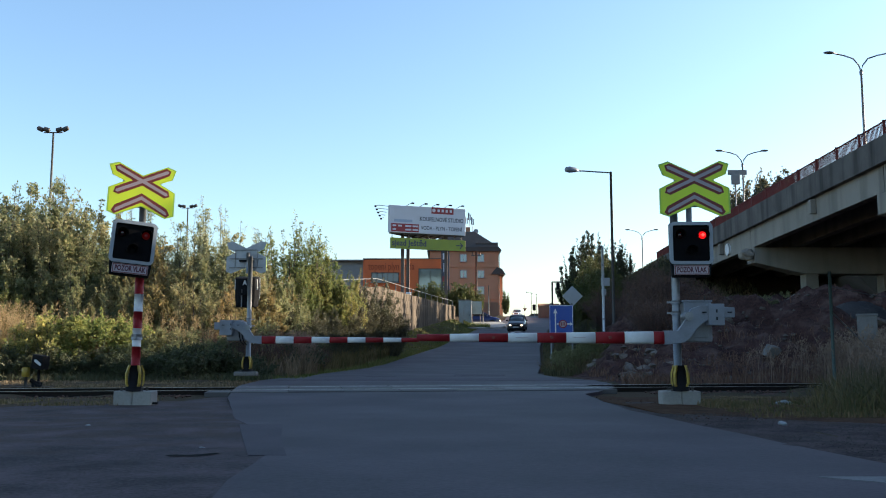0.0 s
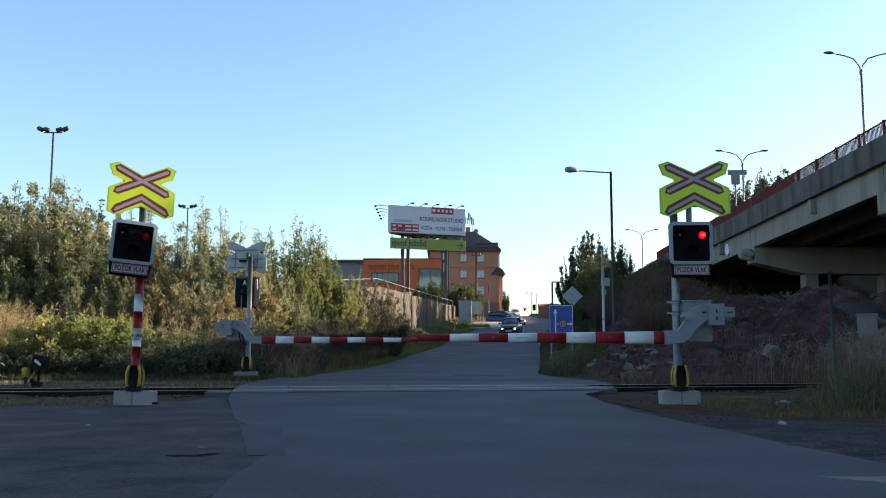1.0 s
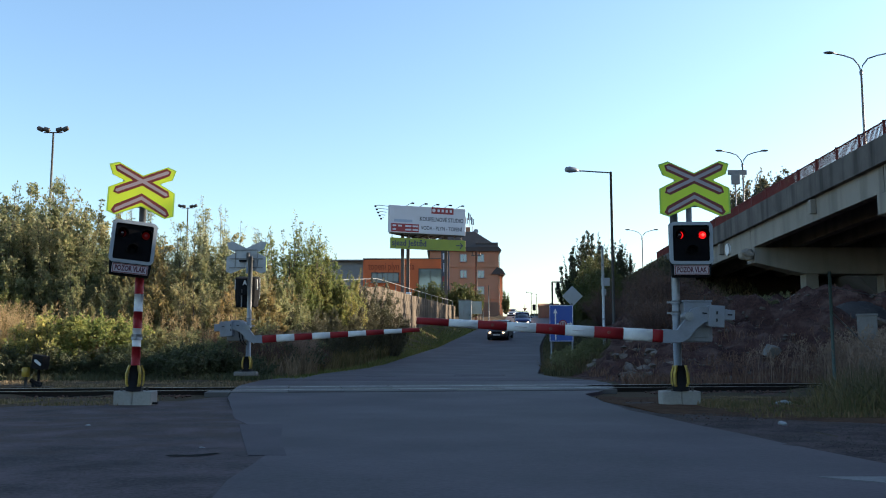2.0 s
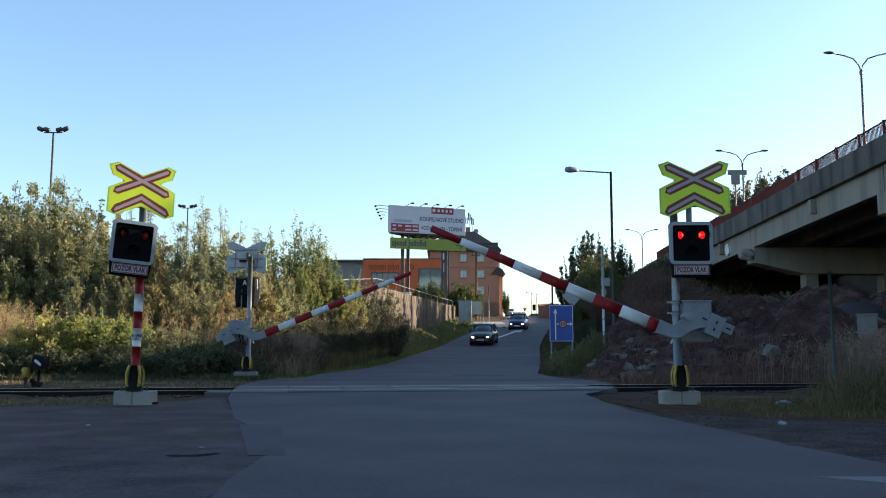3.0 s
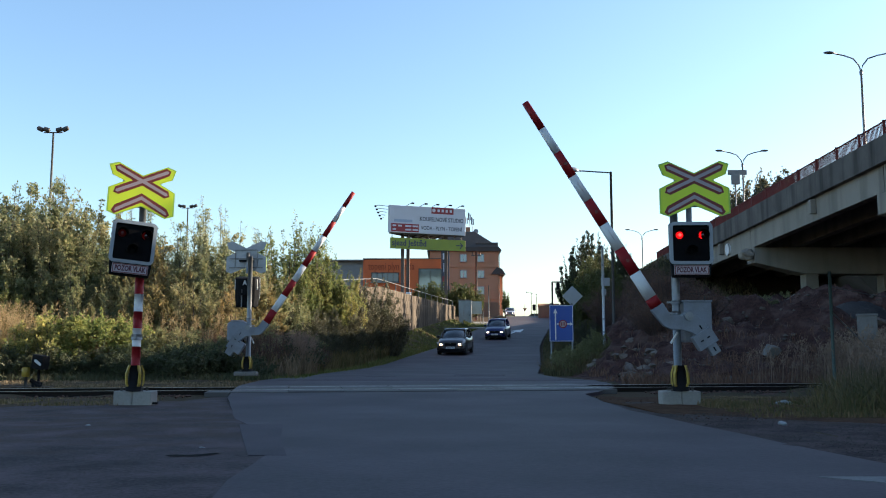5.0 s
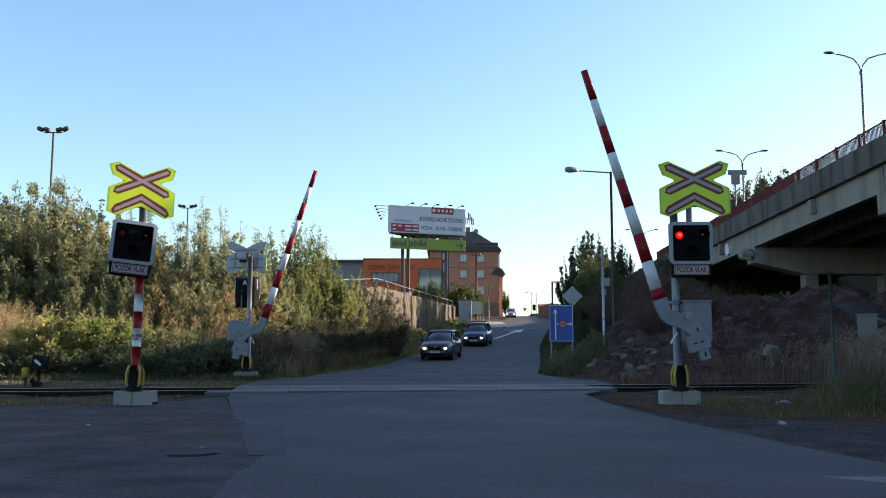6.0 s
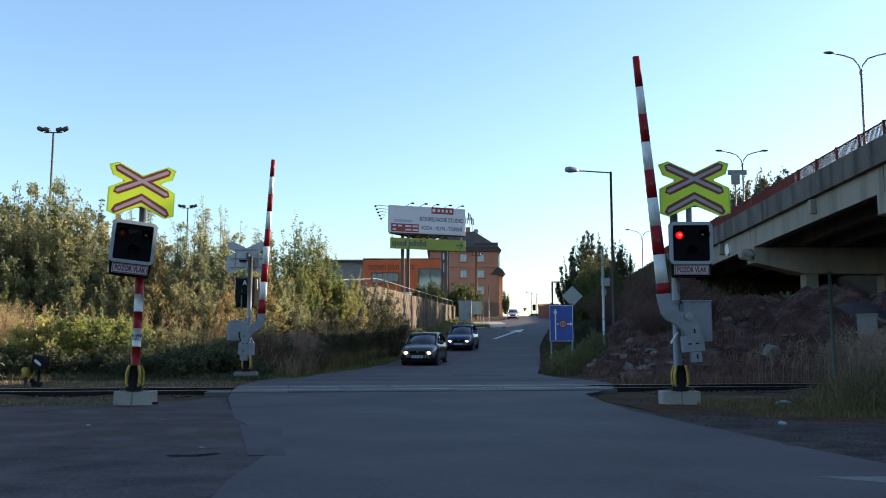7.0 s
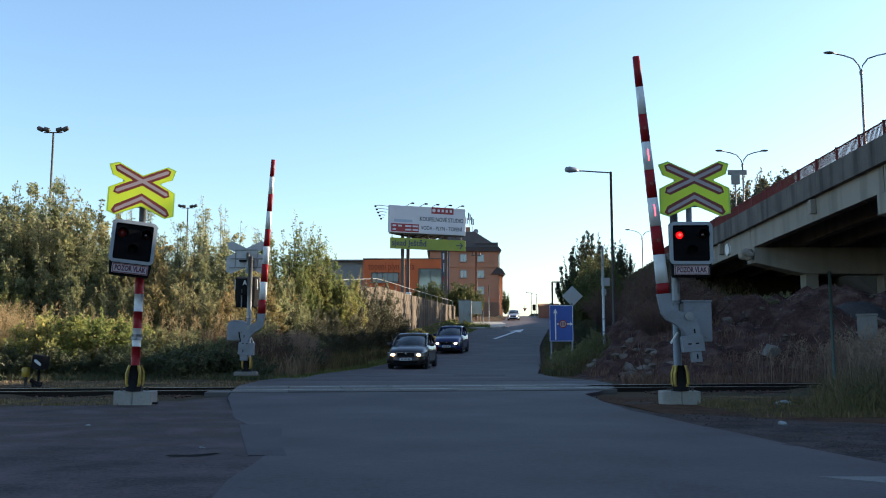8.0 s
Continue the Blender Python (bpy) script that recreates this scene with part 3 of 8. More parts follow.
def build_roads():
    rz = lambda x, y: road_z(y) + 0.015 + 0.0 * x
    far = [(float(y), float(road_x(y)) - 3.75, float(road_x(y)) + float(np.interp(y, [30, 46, 66], [4.05, 3.95, 3.55]))) for y in np.arange(30, 261, 3.0)]
    near = [(-12, -2.6, 6.5), (3, -1.3, 5.0), (7.2, -1.5, 3.5), (8.7, -1.55, 3.3), (10.8, -2.3, 3.1), (12, -2.75, 2.95), (14.5, -3.4, 2.75), (17.4, -4.1, 2.7),
            (18.5, -4.3, 3.2), (22.0, -4.9, 4.2), (25.3, -5.1, 4.25), (27.5, -4.9, 3.6)]
    sheet("road", near + far, M["asphalt"], "worn dark grey asphalt road over the crossing", "road", rz, 14, jag=0.45)
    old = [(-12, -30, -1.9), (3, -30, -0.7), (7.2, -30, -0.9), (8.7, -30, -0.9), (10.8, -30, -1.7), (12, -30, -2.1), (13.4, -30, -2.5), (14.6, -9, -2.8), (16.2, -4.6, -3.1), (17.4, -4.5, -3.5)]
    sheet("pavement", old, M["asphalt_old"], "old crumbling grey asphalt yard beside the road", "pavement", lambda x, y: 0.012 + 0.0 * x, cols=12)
    verge = [(-12, 6.3, 30), (3, 4.8, 30), (7.2, 3.4, 30), (8.7, 3.2, 26), (10.8, 3.0, 20), (12.0, 2.9, 14), (13.2, 2.8, 6.5), (15.5, 2.7, 3.9), (17.3, 2.65, 3.3)]
    sheet("gravel_verge", verge, M["gravel"], "grey gravel verge beside the asphalt", "gravel", lambda x, y: 0.008 + 0.02 * np.sin(x * 2.1) * np.sin(y * 1.7) + 0.0 * x, cols=40)
    sheet("road_patch", [(7.8, -1.66, -1.33), (9.2, -2.02, -1.64), (11.0, -2.45, -1.93)], M["asphalt_patch"], "paler square asphalt repair in the road", "road patch", lambda x, y: rz(x, y) + 0.003, 4, jag=0.1)
    # patch further right and the pale strip of the crossing's ramp
    sheet("crossing_ramp", [(25.4, -4.6, 3.9), (26.2, -4.5, 3.8), (27.2, -1.2, 3.2)], M["asphalt_patch"], "paler asphalt strip behind the crossing", "road patch", lambda x, y: rz(x, y) + 0.005, 6)
    sheet("road_patch", [(29.6, 0.3, 1.9), (30.6, 0.35, 2.1), (32.0, 0.5, 2.0)], M["asphalt_patch"], "pale rectangular asphalt repair behind the crossing", "road patch", lambda x, y: rz(x, y) + 0.004, 4, jag=0.3)
    sheet("road_patch", [(28.6, -2.4, -1.5), (29.3, -2.4, -1.5)], M["asphalt_patch"], "narrow pale asphalt repair behind the crossing", "road patch", lambda x, y: rz(x, y) + 0.004, 4, jag=0.3)
    # bare soil along the verge
    sheet("dirt_apron", [(11.3, 5.2, 12), (12.0, 3.7, 13), (13.0, 3.1, 14), (14.5, 2.95, 14), (16.2, 2.85, 12), (17.6, 2.9, 10), (18.6, 3.3, 9)], M["dirt_brown"], "bare brown soil between the gravel and the track", "dirt",
          lambda x, y: 0.022 + 0.018 * np.sin(x * 2.7 + 0.6 * y) * np.sin(y * 2.1) - 0.05 * smooth(17.3, 18.6, y) + 0.0 * x, 40)
    # side street on the far left, and the paler kerbed island
    sheet("side_street", [(99.5, -16, float(road_x(100)) - 3.4), (106.5, -16, float(road_x(106)) - 3.4)], M["asphalt"], "grey asphalt side street joining the road", "road",
          lambda x, y: np.interp(y, [99, 107], [3.46, 3.92]) + 0.03 + 0.0 * x, 10)
    sheet("corner_island", [(93.5, 3.6, 4.9), (94.2, 2.6, 6.0), (95.2, 2.2, 6.5), (96.2, 2.0, 6.75), (97.6, 2.0, 6.7), (98.9, 2.0, 6.3)], M["concrete"], "pale worn pavement at the corner of the side street", "pavement",
          lambda x, y: road_z(y) + 0.12 + 0.10 * np.clip(y - 93.8, 0, 5) + 0.0 * x, 6)
    # painted arrow and the edge line
    bm = bmesh.new()
    pts = [(-0.14, 0), (0.14, 0), (0.16, 11.0), (0.62, 10.4), (0.15, 16.5), (-0.75, 12.2), (-0.14, 11.8)]
    v = []
    for a, b in pts:
        y = 75.5 + b
        v.append(bm.verts.new((4.30 + a + 0.233 * b, y, float(road_z(y)) + 0.05)))
    bm.faces.new(v)
    ob = new("road_arrow", mesh_of("road_arrow", bm, M["road_white"]))
    tagged(ob, "worn white arrow painted on the asphalt", "road marking", kind="structure")
    sheet("edge_line", [(6.14, 3.02, 3.7), (6.32, 2.85, 3.7), (6.46, 2.72, 3.7)], M["line_worn"], "worn white line painted on the asphalt", "road marking", lambda x, y: rz(x, y) + 0.006, 4)


build_ground()
build_roads()

# ---- the railway ----
TRACK = pose(0, 20.05, 0, 0, 0, math.degrees(math.atan(0.165)))


def build_track():
    bm = bmesh.new()
    loft(bm, [[(x, -2.1, -0.12), (x, -1.25, -0.035), (x, 1.25, -0.035), (x, 2.1, -0.12)] for x in (-70, -4.9, -4.8, 4.2, 4.3, 70)])
    bed = new("ballast_bed", mesh_of("ballast_bed", bm, M["ballast"]))
    bed.matrix_basis = TRACK
    tagged(bed, "brown dusty ballast under the track", "ballast", kind="structure")
    track = thing("railway_track", "rusty steel rails on dark sleepers crossing the road", "railway track", TRACK)
    for y in (-0.755, 0.755):
        bm = bmesh.new()
        sec = [(-0.065, -0.05), (0.065, -0.05), (0.065, -0.035), (0.012, -0.02), (0.012, 0.06), (0.036, 0.07), (0.036, 0.098), (-0.036, 0.098), (-0.036, 0.07), (-0.012, 0.06), (-0.012, -0.02), (-0.065, -0.035)]
        loft(bm, [[(x, y + a, b) for a, b in sec] for x in (-70, -20, 20, 70)], shade=False)
        rail = part("rail", bm, M["rail_steel"], track)
        bm = bmesh.new()
        box(bm, (0, y, 0.0970), (140, 0.068, 0.013))
        part("running_surface", bm, M["rail_top"], rail, "shiny worn top of the rail")
    bm = bmesh.new()
    box(bm, (0, 0, 0), (0.24, 2.5, 0.14), bevel=0.015)
    me = mesh_of("sleeper", bm, M["wood_sleeper"])
    for i in range(-32, 28):
        x = i * 0.62
        if not -4.7 < x < 4.2:
            piece("sleeper", me, track, pose(x, R.uniform(-0.03, 0.03), -0.075, 0, 0, R.uniform(-1, 1)))
    deck = thing("crossing_deck", "grey concrete panels laid between the rails", "crossing deck", TRACK)
    bm = bmesh.new()
    box(bm, (0, 0, 0), (1.125, 1.36, 0.1), bevel=0.012)
    inner = mesh_of("panel", bm, M["panel_concrete"])
    bm = bmesh.new()
    box(bm, (0, 0, 0), (1.125, 0.78, 0.1), bevel=0.012)
    outer = mesh_of("panel", bm, M["panel_concrete"])
    bm = bmesh.new()
    box(bm, (0, 0, 0), (0.46, 0.78, 0.1), bevel=0.012)
    piece("panel", mesh_of("panel", bm, M["panel_concrete"]), deck, pose(-4.735, -1.21, 0.046))
    for i in range(7):
        x = -3.93 + i * 1.135
        piece("panel", inner, deck, pose(x, 0, 0.052 + R.uniform(-0.004, 0.004)))
        piece("panel", outer, deck, pose(x, 1.21, 0.052 + R.uniform(-0.006, 0.004)))
        piece("panel", outer, deck, pose(x, -1.21, 0.052 + R.uniform(-0.006, 0.004)))


build_track()


# ---- crossing signals and barriers ----
CROSS = [(-0.59, 0.41), (-0.43, 0.465), (0.0, 0.262), (0.43, 0.465), (0.58, 0.41), (0.525, 0.235), (0.30, 0.14), (0.58, 0.0), (0.585, -0.42), (0.43, -0.475),
         (0.0, -0.29), (-0.43, -0.475), (-0.58, -0.42), (-0.58, 0.0), (-0.30, 0.14), (-0.525, 0.235)]


def bar(bm, a, b, w, y0, y1):
    """A bar with pointed ends from a to b, in x and z."""
    a, b = Vector(a), Vector(b)
    d = (b - a).normalized()
    s = Vector((-d.y, d.x)) * w / 2
    o = [a + s, a - d * w * 0.45, a - s, b - s, b + d * w * 0.45, b + s]
    return prism(bm, [tuple(p) for p in o], y0, y1)


def cross_sign(parent, m, label):
    bm = bmesh.new()
    prism(bm, CROSS, 0.0, 0.02)
    board = part("cross_sign", bm, M["film_edge"], parent, label, m)
    bm = bmesh.new()
    prism(bm, [(x * 0.955, z * 0.955) for x, z in CROSS], -0.0006, 0.001)
    part("reflective_face", bm, M["yellow_film"], board, "bright yellow-green reflective film")
    bm = bmesh.new()
    prism(bm, [(x * 0.995, z * 0.995) for x, z in CROSS], 0.02, 0.026)
    part("back_plate", bm, M["alu_back"], board, "plain grey sheet metal back")
    ends = (((-0.43, 0.365), (0.43, -0.045)), ((0.43, 0.365), (-0.43, -0.045)))
    for i, (a, b) in enumerate(ends):
        bm = bmesh.new()
        bar(bm, a, b, 0.145, -0.0012 - 0.0006 * i, 0.001)
        part("red_bar", bm, M["sign_red"], board)
        bm = bmesh.new()
        bar(bm, a, b, 0.056, -0.0032 - 0.0004 * i, -0.001)
        part("pale_bar", bm, M["sign_grey"], board)
    for w, y, mt, nm in ((0.145, -0.0015, M["sign_red"], "red_chevron"), (0.056, -0.003, M["sign_grey"], "pale_chevron")):
        bm = bmesh.new()
        q = w / 2 / math.cos(math.atan(0.24 / 0.44))
        e = 0.45 if w > 0.1 else 0.43
        prism(bm, [(0, -0.14 + q), (-e, -0.38 + q), (-e - 0.05 * w / 0.135, -0.40), (-e, -0.38 - q * 0.9), (0, -0.14 - q), (e, -0.38 - q * 0.9), (e + 0.05 * w / 0.135, -0.40), (e, -0.38 + q)], y, y + 0.0025)
        part(nm, bm, mt, board)
    for z in (0.2, -0.05, -0.3):
        bm = bmesh.new()
        box(bm, (0, 0.035, z), (0.96 if z < 0.1 else 0.60, 0.03, 0.028))
        part("rib", bm, M["pole_grey"], board)
    for x in (-0.32, 0.32):
        bm = bmesh.new()
        box(bm, (x, 0.03, -0.05), (0.025, 0.02, 0.5))
        part("stiffener", bm, M["pole_grey"], board)
    return board


LAMPS = []      # (lamp ball, lit first)


def signal_box(parent, m, letter=False, lit=None):
    bm = bmesh.new()
    rings = []
    for y, w, z0, z1 in ((0.0, 0.345, -0.54, 0.335), (0.10, 0.34, -0.555, 0.32), (0.26, 0.28, -0.54, 0.27), (0.30, 0.20, -0.45, 0.2)):
        rings.append([(-w, y, z1), (w, y, z1), (w, y, -0.2), (w * 0.90, y, z0), (-w * 0.90, y, z0), (-w, y, -0.2)])
    loft(bm, rings, shade=False)
    bmesh.ops.bevel(bm, geom=bm.edges[:], offset=0.012, segments=1, affect="EDGES")
    housing = part("signal_box", bm, M["black"], parent, "black signal housing with a pale rim", m)
    # the board and its rim
    bm = bmesh.new()
    box(bm, (0, -0.012, 0.0), (0.60, 0.02, 0.60), bevel=0.006)
    part("board", bm, M["black_board"], housing)
    bm = bmesh.new()
    out, inn = [], []
    for cx, cz, a0 in ((1, 1, 0), (-1, 1, 90), (-1, -1, 180), (1, -1, 270)):
        for k in range(5):
            a = radians(a0 + k * 22.5)
            out.append((cx * 0.265 + 0.085 * math.cos(a), cz * 0.265 + 0.085 * math.sin(a)))
            inn.append((cx * 0.265 + 0.030 * math.cos(a), cz * 0.265 + 0.030 * math.sin(a)))
    n = len(out)
    rows = [[bm.verts.new((x, y, z)) for x, z in ring] for ring, y in ((out, 0.0), (out, -0.045), (inn, -0.05), (inn, -0.01))]
    for a, b in zip(rows, rows[1:]):
        for k in range(n):
            bm.faces.new((a[k], a[(k + 1) % n], b[(k + 1) % n], b[k]))
    bmesh.ops.recalc_face_normals(bm, faces=bm.faces)
    part("rim", bm, M["frame_white"], housing, "pale grey rounded rim")
    for i, (x, z, r) in enumerate(((-0.185, 0.13, 0.085), (0.185, 0.13, 0.085), (0.0, -0.13, 0.085))):
        bm = bmesh.new()
        arc = [radians(a) for a in range(-20, 201, 20)]
        loft(bm, [[(x + rr * math.cos(a), y, z + rr * math.sin(a)) for a in arc] for rr, y in ((r + 0.012, -0.02), (r + 0.008, -0.15), (r + 0.002, -0.15), (r + 0.004, -0.02))], closed=False, caps=False)
        part("visor", bm, M["visor_black"], housing)
        bm = bmesh.new()
        ball(bm, (0, 0, 0), 0.062, 20)
        if i < 2:
            for f in bm.faces:
                q = f.calc_center_median().y
                f.material_index = 2 if q < -0.053 else (1 if q < 0 else 0)
            lamp = part("lamp", bm, [M["lens_dark"], (lit[i] if lit else M["lens_rim"]), (lit[i] if lit else M["lens_lit"])], housing, "round red warning lamp", pose(x, -0.02, z))
            LAMPS.append((lamp, i, (x, -0.02, z)))
        else:
            part("clear_lamp", bm, M["black_board"], housing, "unlit round lamp", pose(x, -0.0, z))
    # the plate below
    bm = bmesh.new()
    box(bm, (0, -0.012, -0.44), (0.56, 0.012, 0.155), bevel=0.004)
    part("warning_plate", bm, M["plate_pale"], housing, "pale plate with red border and dark red words")
    bm = bmesh.new()
    for c, s in (((0, -0.0195, -0.374), (0.54, 0.003, 0.012)), ((0, -0.0195, -0.506), (0.54, 0.003, 0.012)), ((-0.264, -0.0195, -0.44), (0.012, 0.003, 0.12)), ((0.264, -0.0195, -0.44), (0.012, 0.003, 0.12))):
        box(bm, c, s)
    part("plate_border", bm, M["sign_red"], housing)
    lettering("plate_words", "POZOR VLAK", 0.118, M["text_maroon"], housing, pose(0, -0.02, -0.44) @ FACE, 0.002, width=0.48, bold=0.0045)
    if letter:
        lettering("letter", "A", 0.20, M["white_paint"], housing, pose(0.0, 0.325, 0.14, 0, 0, 180) @ FACE, 0.004, width=0.12, bold=0.006)
        for x in (-0.335, 0.335):
            bm = bmesh.new()
            box(bm, (x * 0.93, 0.17, 0.1), (0.03, 0.03, 0.3))
            part("edge_strip", bm, M["white_paint"], housing)
        bm = bmesh.new()
        tube(bm, [(0.085, 0.31, -0.55), (0.085, 0.31, -0.05)], 0.018)
        part("cable_conduit", bm, M["pole_grey"], housing)
    return housing


def foot(parent, low=0.0):
    bm = bmesh.new()
    for x in (-0.158, 0.158):
        box(bm, (x, 0.08, 0.11 + low / 2), (0.31, 0.34, 0.26 - low), bevel=0.02)
    box(bm, (0, 0.08, 0.10 + low / 2), (0.3, 0.30, 0.25 - low))
    part("base_block", bm, M["concrete_grey"] if low else M["concrete"], parent, "pale concrete foundation block")
    bm = bmesh.new()
    tube(bm, [(0, 0, 0.24), (0, 0, 0.30), (0, 0, 0.32), (0, 0, 0.66)], [0.14, 0.14, 0.115, 0.085], 14)
    ft = part("foot_sleeve", bm, M["black"], parent)
    for k, a in enumerate((-140, -40, 40, 140)):
        bm = bmesh.new()
        c, s = math.cos(radians(a)), math.sin(radians(a))
        prof = [(0.10, 0.27), (0.155, 0.36), (0.16, 0.52), (0.115, 0.66)]
        w = Vector((-s, c, 0)) * 0.022
        rings = []
        for r, z in prof:
            p = Vector((c * r, s * r, z))
            o = Vector((c, s, 0)) * 0.03
            rings.append([p - w, p + w, p + w - o, p - w - o])
        loft(bm, rings, shade=False)
        part("guard", bm, M["guard_yellow"], ft, "yellow guard strip")
    for x in (-0.17, 0.17):
        for y in (-0.12, 0.12):
            bm = bmesh.new()
            tube(bm, [(x, y, 0.24), (x, y, 0.30)], 0.02, 6)
            part("bolt", bm, M["steel_dark"], ft)


def crossing_signal(m):
    t = thing("crossing_signal", "level crossing warning signal on a red and white striped post", "crossing signal", m)
    foot(t)
    z, red = 0.62, True
    for h in (0.35, 0.30, 0.28, 0.29, 0.34, 1.30):
        bm = bmesh.new()
        tube(bm, [(0, 0, z), (0, 0, z + h)], 0.072 if h < 1 else 0.06, 18)
        part("post_band", bm, M["galv"] if h > 1 else (M["red_paint"] if red else M["white_paint"]), t)
        z, red = z + h, not red
    bm = bmesh.new()
    tube(bm, [(0, 0, 1.08), (0, 0, 1.17)], 0.088, 18)
    box(bm, (0, -0.085, 1.125), (0.05, 0.03, 0.06))
    part("collar", bm, M["galv"], t, "galvanised clamp collar")
    for z in (2.72, 3.5):
        bm = bmesh.new()
        box(bm, (0, -0.05, z), (0.16, 0.12, 0.06), bevel=0.008)
        part("bracket", bm, M["galv"], t)
    head = pose(0.0, -0.40, 2.66, 0, 4.2, 24)
    signal_box(t, head, lit=(M["lens_faint"], M["lens_beside"]))
    cross_sign(t, pose(0.035, -0.20, 3.565, 0, 1.6, 24) @ Matrix.Diagonal((0.92, 1, 0.945, 1)), "yellow reflective board with red-edged warning cross")
    return t


BOOMS = []     # (boom, pivot)
STRIPS = []    # (strip, place on the boom)


def crossing_barrier(m, length, first, wide, label, letter=False, head=(0.13, 2.645, 0.285, 3.60)):
    t = thing("crossing_barrier", label, "crossing barrier", m)
    foot(t, 0.15 if letter else 0.0)
    bm = bmesh.new()
    tube(bm, [(-0.03, 0, 0.6), (-0.03, 0, 3.48)], 0.066, 18)
    part("post", bm, M["galv"], t, "galvanised round steel post")
    for z in (1.52, 1.70):
        bm = bmesh.new()
        tube(bm, [(-0.03, 0, z - 0.03), (-0.03, 0, z + 0.03)], 0.08, 14)
        box(bm, (-0.13, -0.03, z), (0.12, 0.03, 0.03))
        part("clamp", bm, M["galv"], t)
    # the drive
    bm = bmesh.new()
    if letter:
        prism(bm, [(0.0, 1.10), (0.0, 1.56), (0.08, 1.64), (0.44, 1.64), (0.54, 1.58), (0.54, 1.10)], -0.15, 0.19, 0.02)
    else:
        box(bm, (0.29, 0.02, 1.37), (0.46, 0.34, 0.66), bevel=0.02)
    drive = part("drive_housing", bm, M["grey_paint"], t, "light grey barrier drive housing")
    bm = bmesh.new()
    box(bm, (0.29, 0.02, 1.715 - (0.06 if letter else 0)), (0.30 if letter else 0.48, 0.36, 0.03), bevel=0.008)
    part("lid", bm, M["grey_paint"], drive)
    if letter:
        for x in (0.12, 0.20):
            bm = bmesh.new()
            tube(bm, [(x, 0.20, 1.34), (x - 0.02, 0.23, 1.22), (x - 0.06, 0.22, 1.08), (x - 0.12, 0.10, 0.98)], 0.018, 8)
            part("cable_entry", bm, M["black"], drive)
    bm = bmesh.new()
    tube(bm, [(-0.07, 0.1, 1.465), (-0.07, 0.40, 1.465)] if letter else [(0.07, -0.42, 1.46), (0.07, -0.1, 1.46)], 0.07, 16)
    part("shaft", bm, M["galv"], drive)
    bm = bmesh.new()
    box(bm, (0.30, -0.155, 1.34), (0.30, 0.012, 0.45), bevel=0.004)
    part("cover_plate", bm, M["grey_paint"], drive)
    bm = bmesh.new()
    tube(bm, [(0.40, -0.17, 1.72), (0.40, -0.17, 1.80)], 0.012, 8)
    part("vent", bm, M["steel_dark"], drive)
    bm = bmesh.new()
    tube(bm, [(-0.16, -0.10, 1.02), (-0.06, -0.16, 1.20)], 0.02, 8)
    part("cable_entry", bm, M["white_paint"], drive)
    # signal and cross
    for z in (2.42 if letter else 2.72, 3.36):
        bm = bmesh.new()
        box(bm, (0.10, -0.06, z), (0.40, 0.10, 0.06), bevel=0.008)
        part("bracket", bm, M["black"] if letter else M["galv"], t)
    bm = bmesh.new()
    tube(bm, [(head[2] - 0.07, -0.05, 3.0), (head[2] - 0.07, -0.05, 3.6)], 0.05, 12)
    part("head_tube", bm, M["galv"], t)
    signal_box(t, pose(head[0], -0.42, head[1], 0, 0, -3), letter)
    cross_sign(t, pose(head[2], -0.18, head[3], 0, 0, -3), "yellow-green reflective board with red-edged warning cross")
    # the boom, its crank and counterweight, at the pivot
    pivot = (-0.07, 0.32, 1.465) if letter else (0.07, -0.32, 1.46)
    bm = bmesh.new()
    prism(bm, [(-0.40, -0.235), (-0.17, -0.235), (-0.05, -0.06), (0.05, 0.12), (0.2, 0.17), (0.74, 0.14), (0.74, -0.02), (0.39, -0.04), (0.25, -0.1), (0.12, -0.22), (0.03, -0.36), (-0.08, -0.43), (-0.40, -0.465)], -0.05, 0.05, 0.008)
    boom = part("boom", bm, M["grey_paint"], t, "red and white striped barrier boom on a grey crank", pose(*pivot))
    for x0, x1, z0, z1, w in (((0.42, 0.76, -0.22, 0.20, 0.22), (0.76, 0.92, -0.06, 0.14, 0.14)) if letter else ((0.32, 0.58, -0.15, 0.20, 0.17), (0.58, 0.75, -0.02, 0.14, 0.14))):
        bm = bmesh.new()
        box(bm, ((x0 + x1) / 2, 0, (z0 + z1) / 2), (x1 - x0, w, z1 - z0), bevel=0.008)
        part("counterweight", bm, M["grey_paint"], boom)
    for x, z, w in ((0.45, 0.08, 0.02), (0.45, -0.04, 0.02), (0.66, 0.06, 0.07), (0.25, 0.06, 0.07)):
        bm = bmesh.new()
        box(bm, (x, 0.115 if letter else -0.09, z), (w, 0.02, 0.05 if w < 0.05 else 0.02))
        part("slot", bm, M["black"], boom)
    bm = bmesh.new()
    tube(bm, [(0, 0.05, 0.0), (0, 0.075, 0.0)] if letter else [(0, -0.075, 0.0), (0, -0.05, 0.0)], 0.05, 14)
    part("pivot_cap", bm, M["galv"], boom)
    x, red = -0.40, True
    h0, h1, x_end = 0.212, 0.112, -length
    width = first
    while x > x_end + 0.02:
        nx = x - width if x - width > x_end + 0.25 else x_end
        bm = bmesh.new()
        rings = []
        for q in (x, nx):
            h = (h0 + (h1 - h0) * (q + 0.4) / (x_end + 0.4)) / 2
            rings.append([(q, 0.055 * math.copysign(abs(math.cos(a)) ** 0.7, math.cos(a)), -0.35 + h * math.copysign(abs(math.sin(a)) ** 0.7, math.sin(a))) for a in (2 * math.pi * k / 16 for k in range(16))])
        loft(bm, rings)
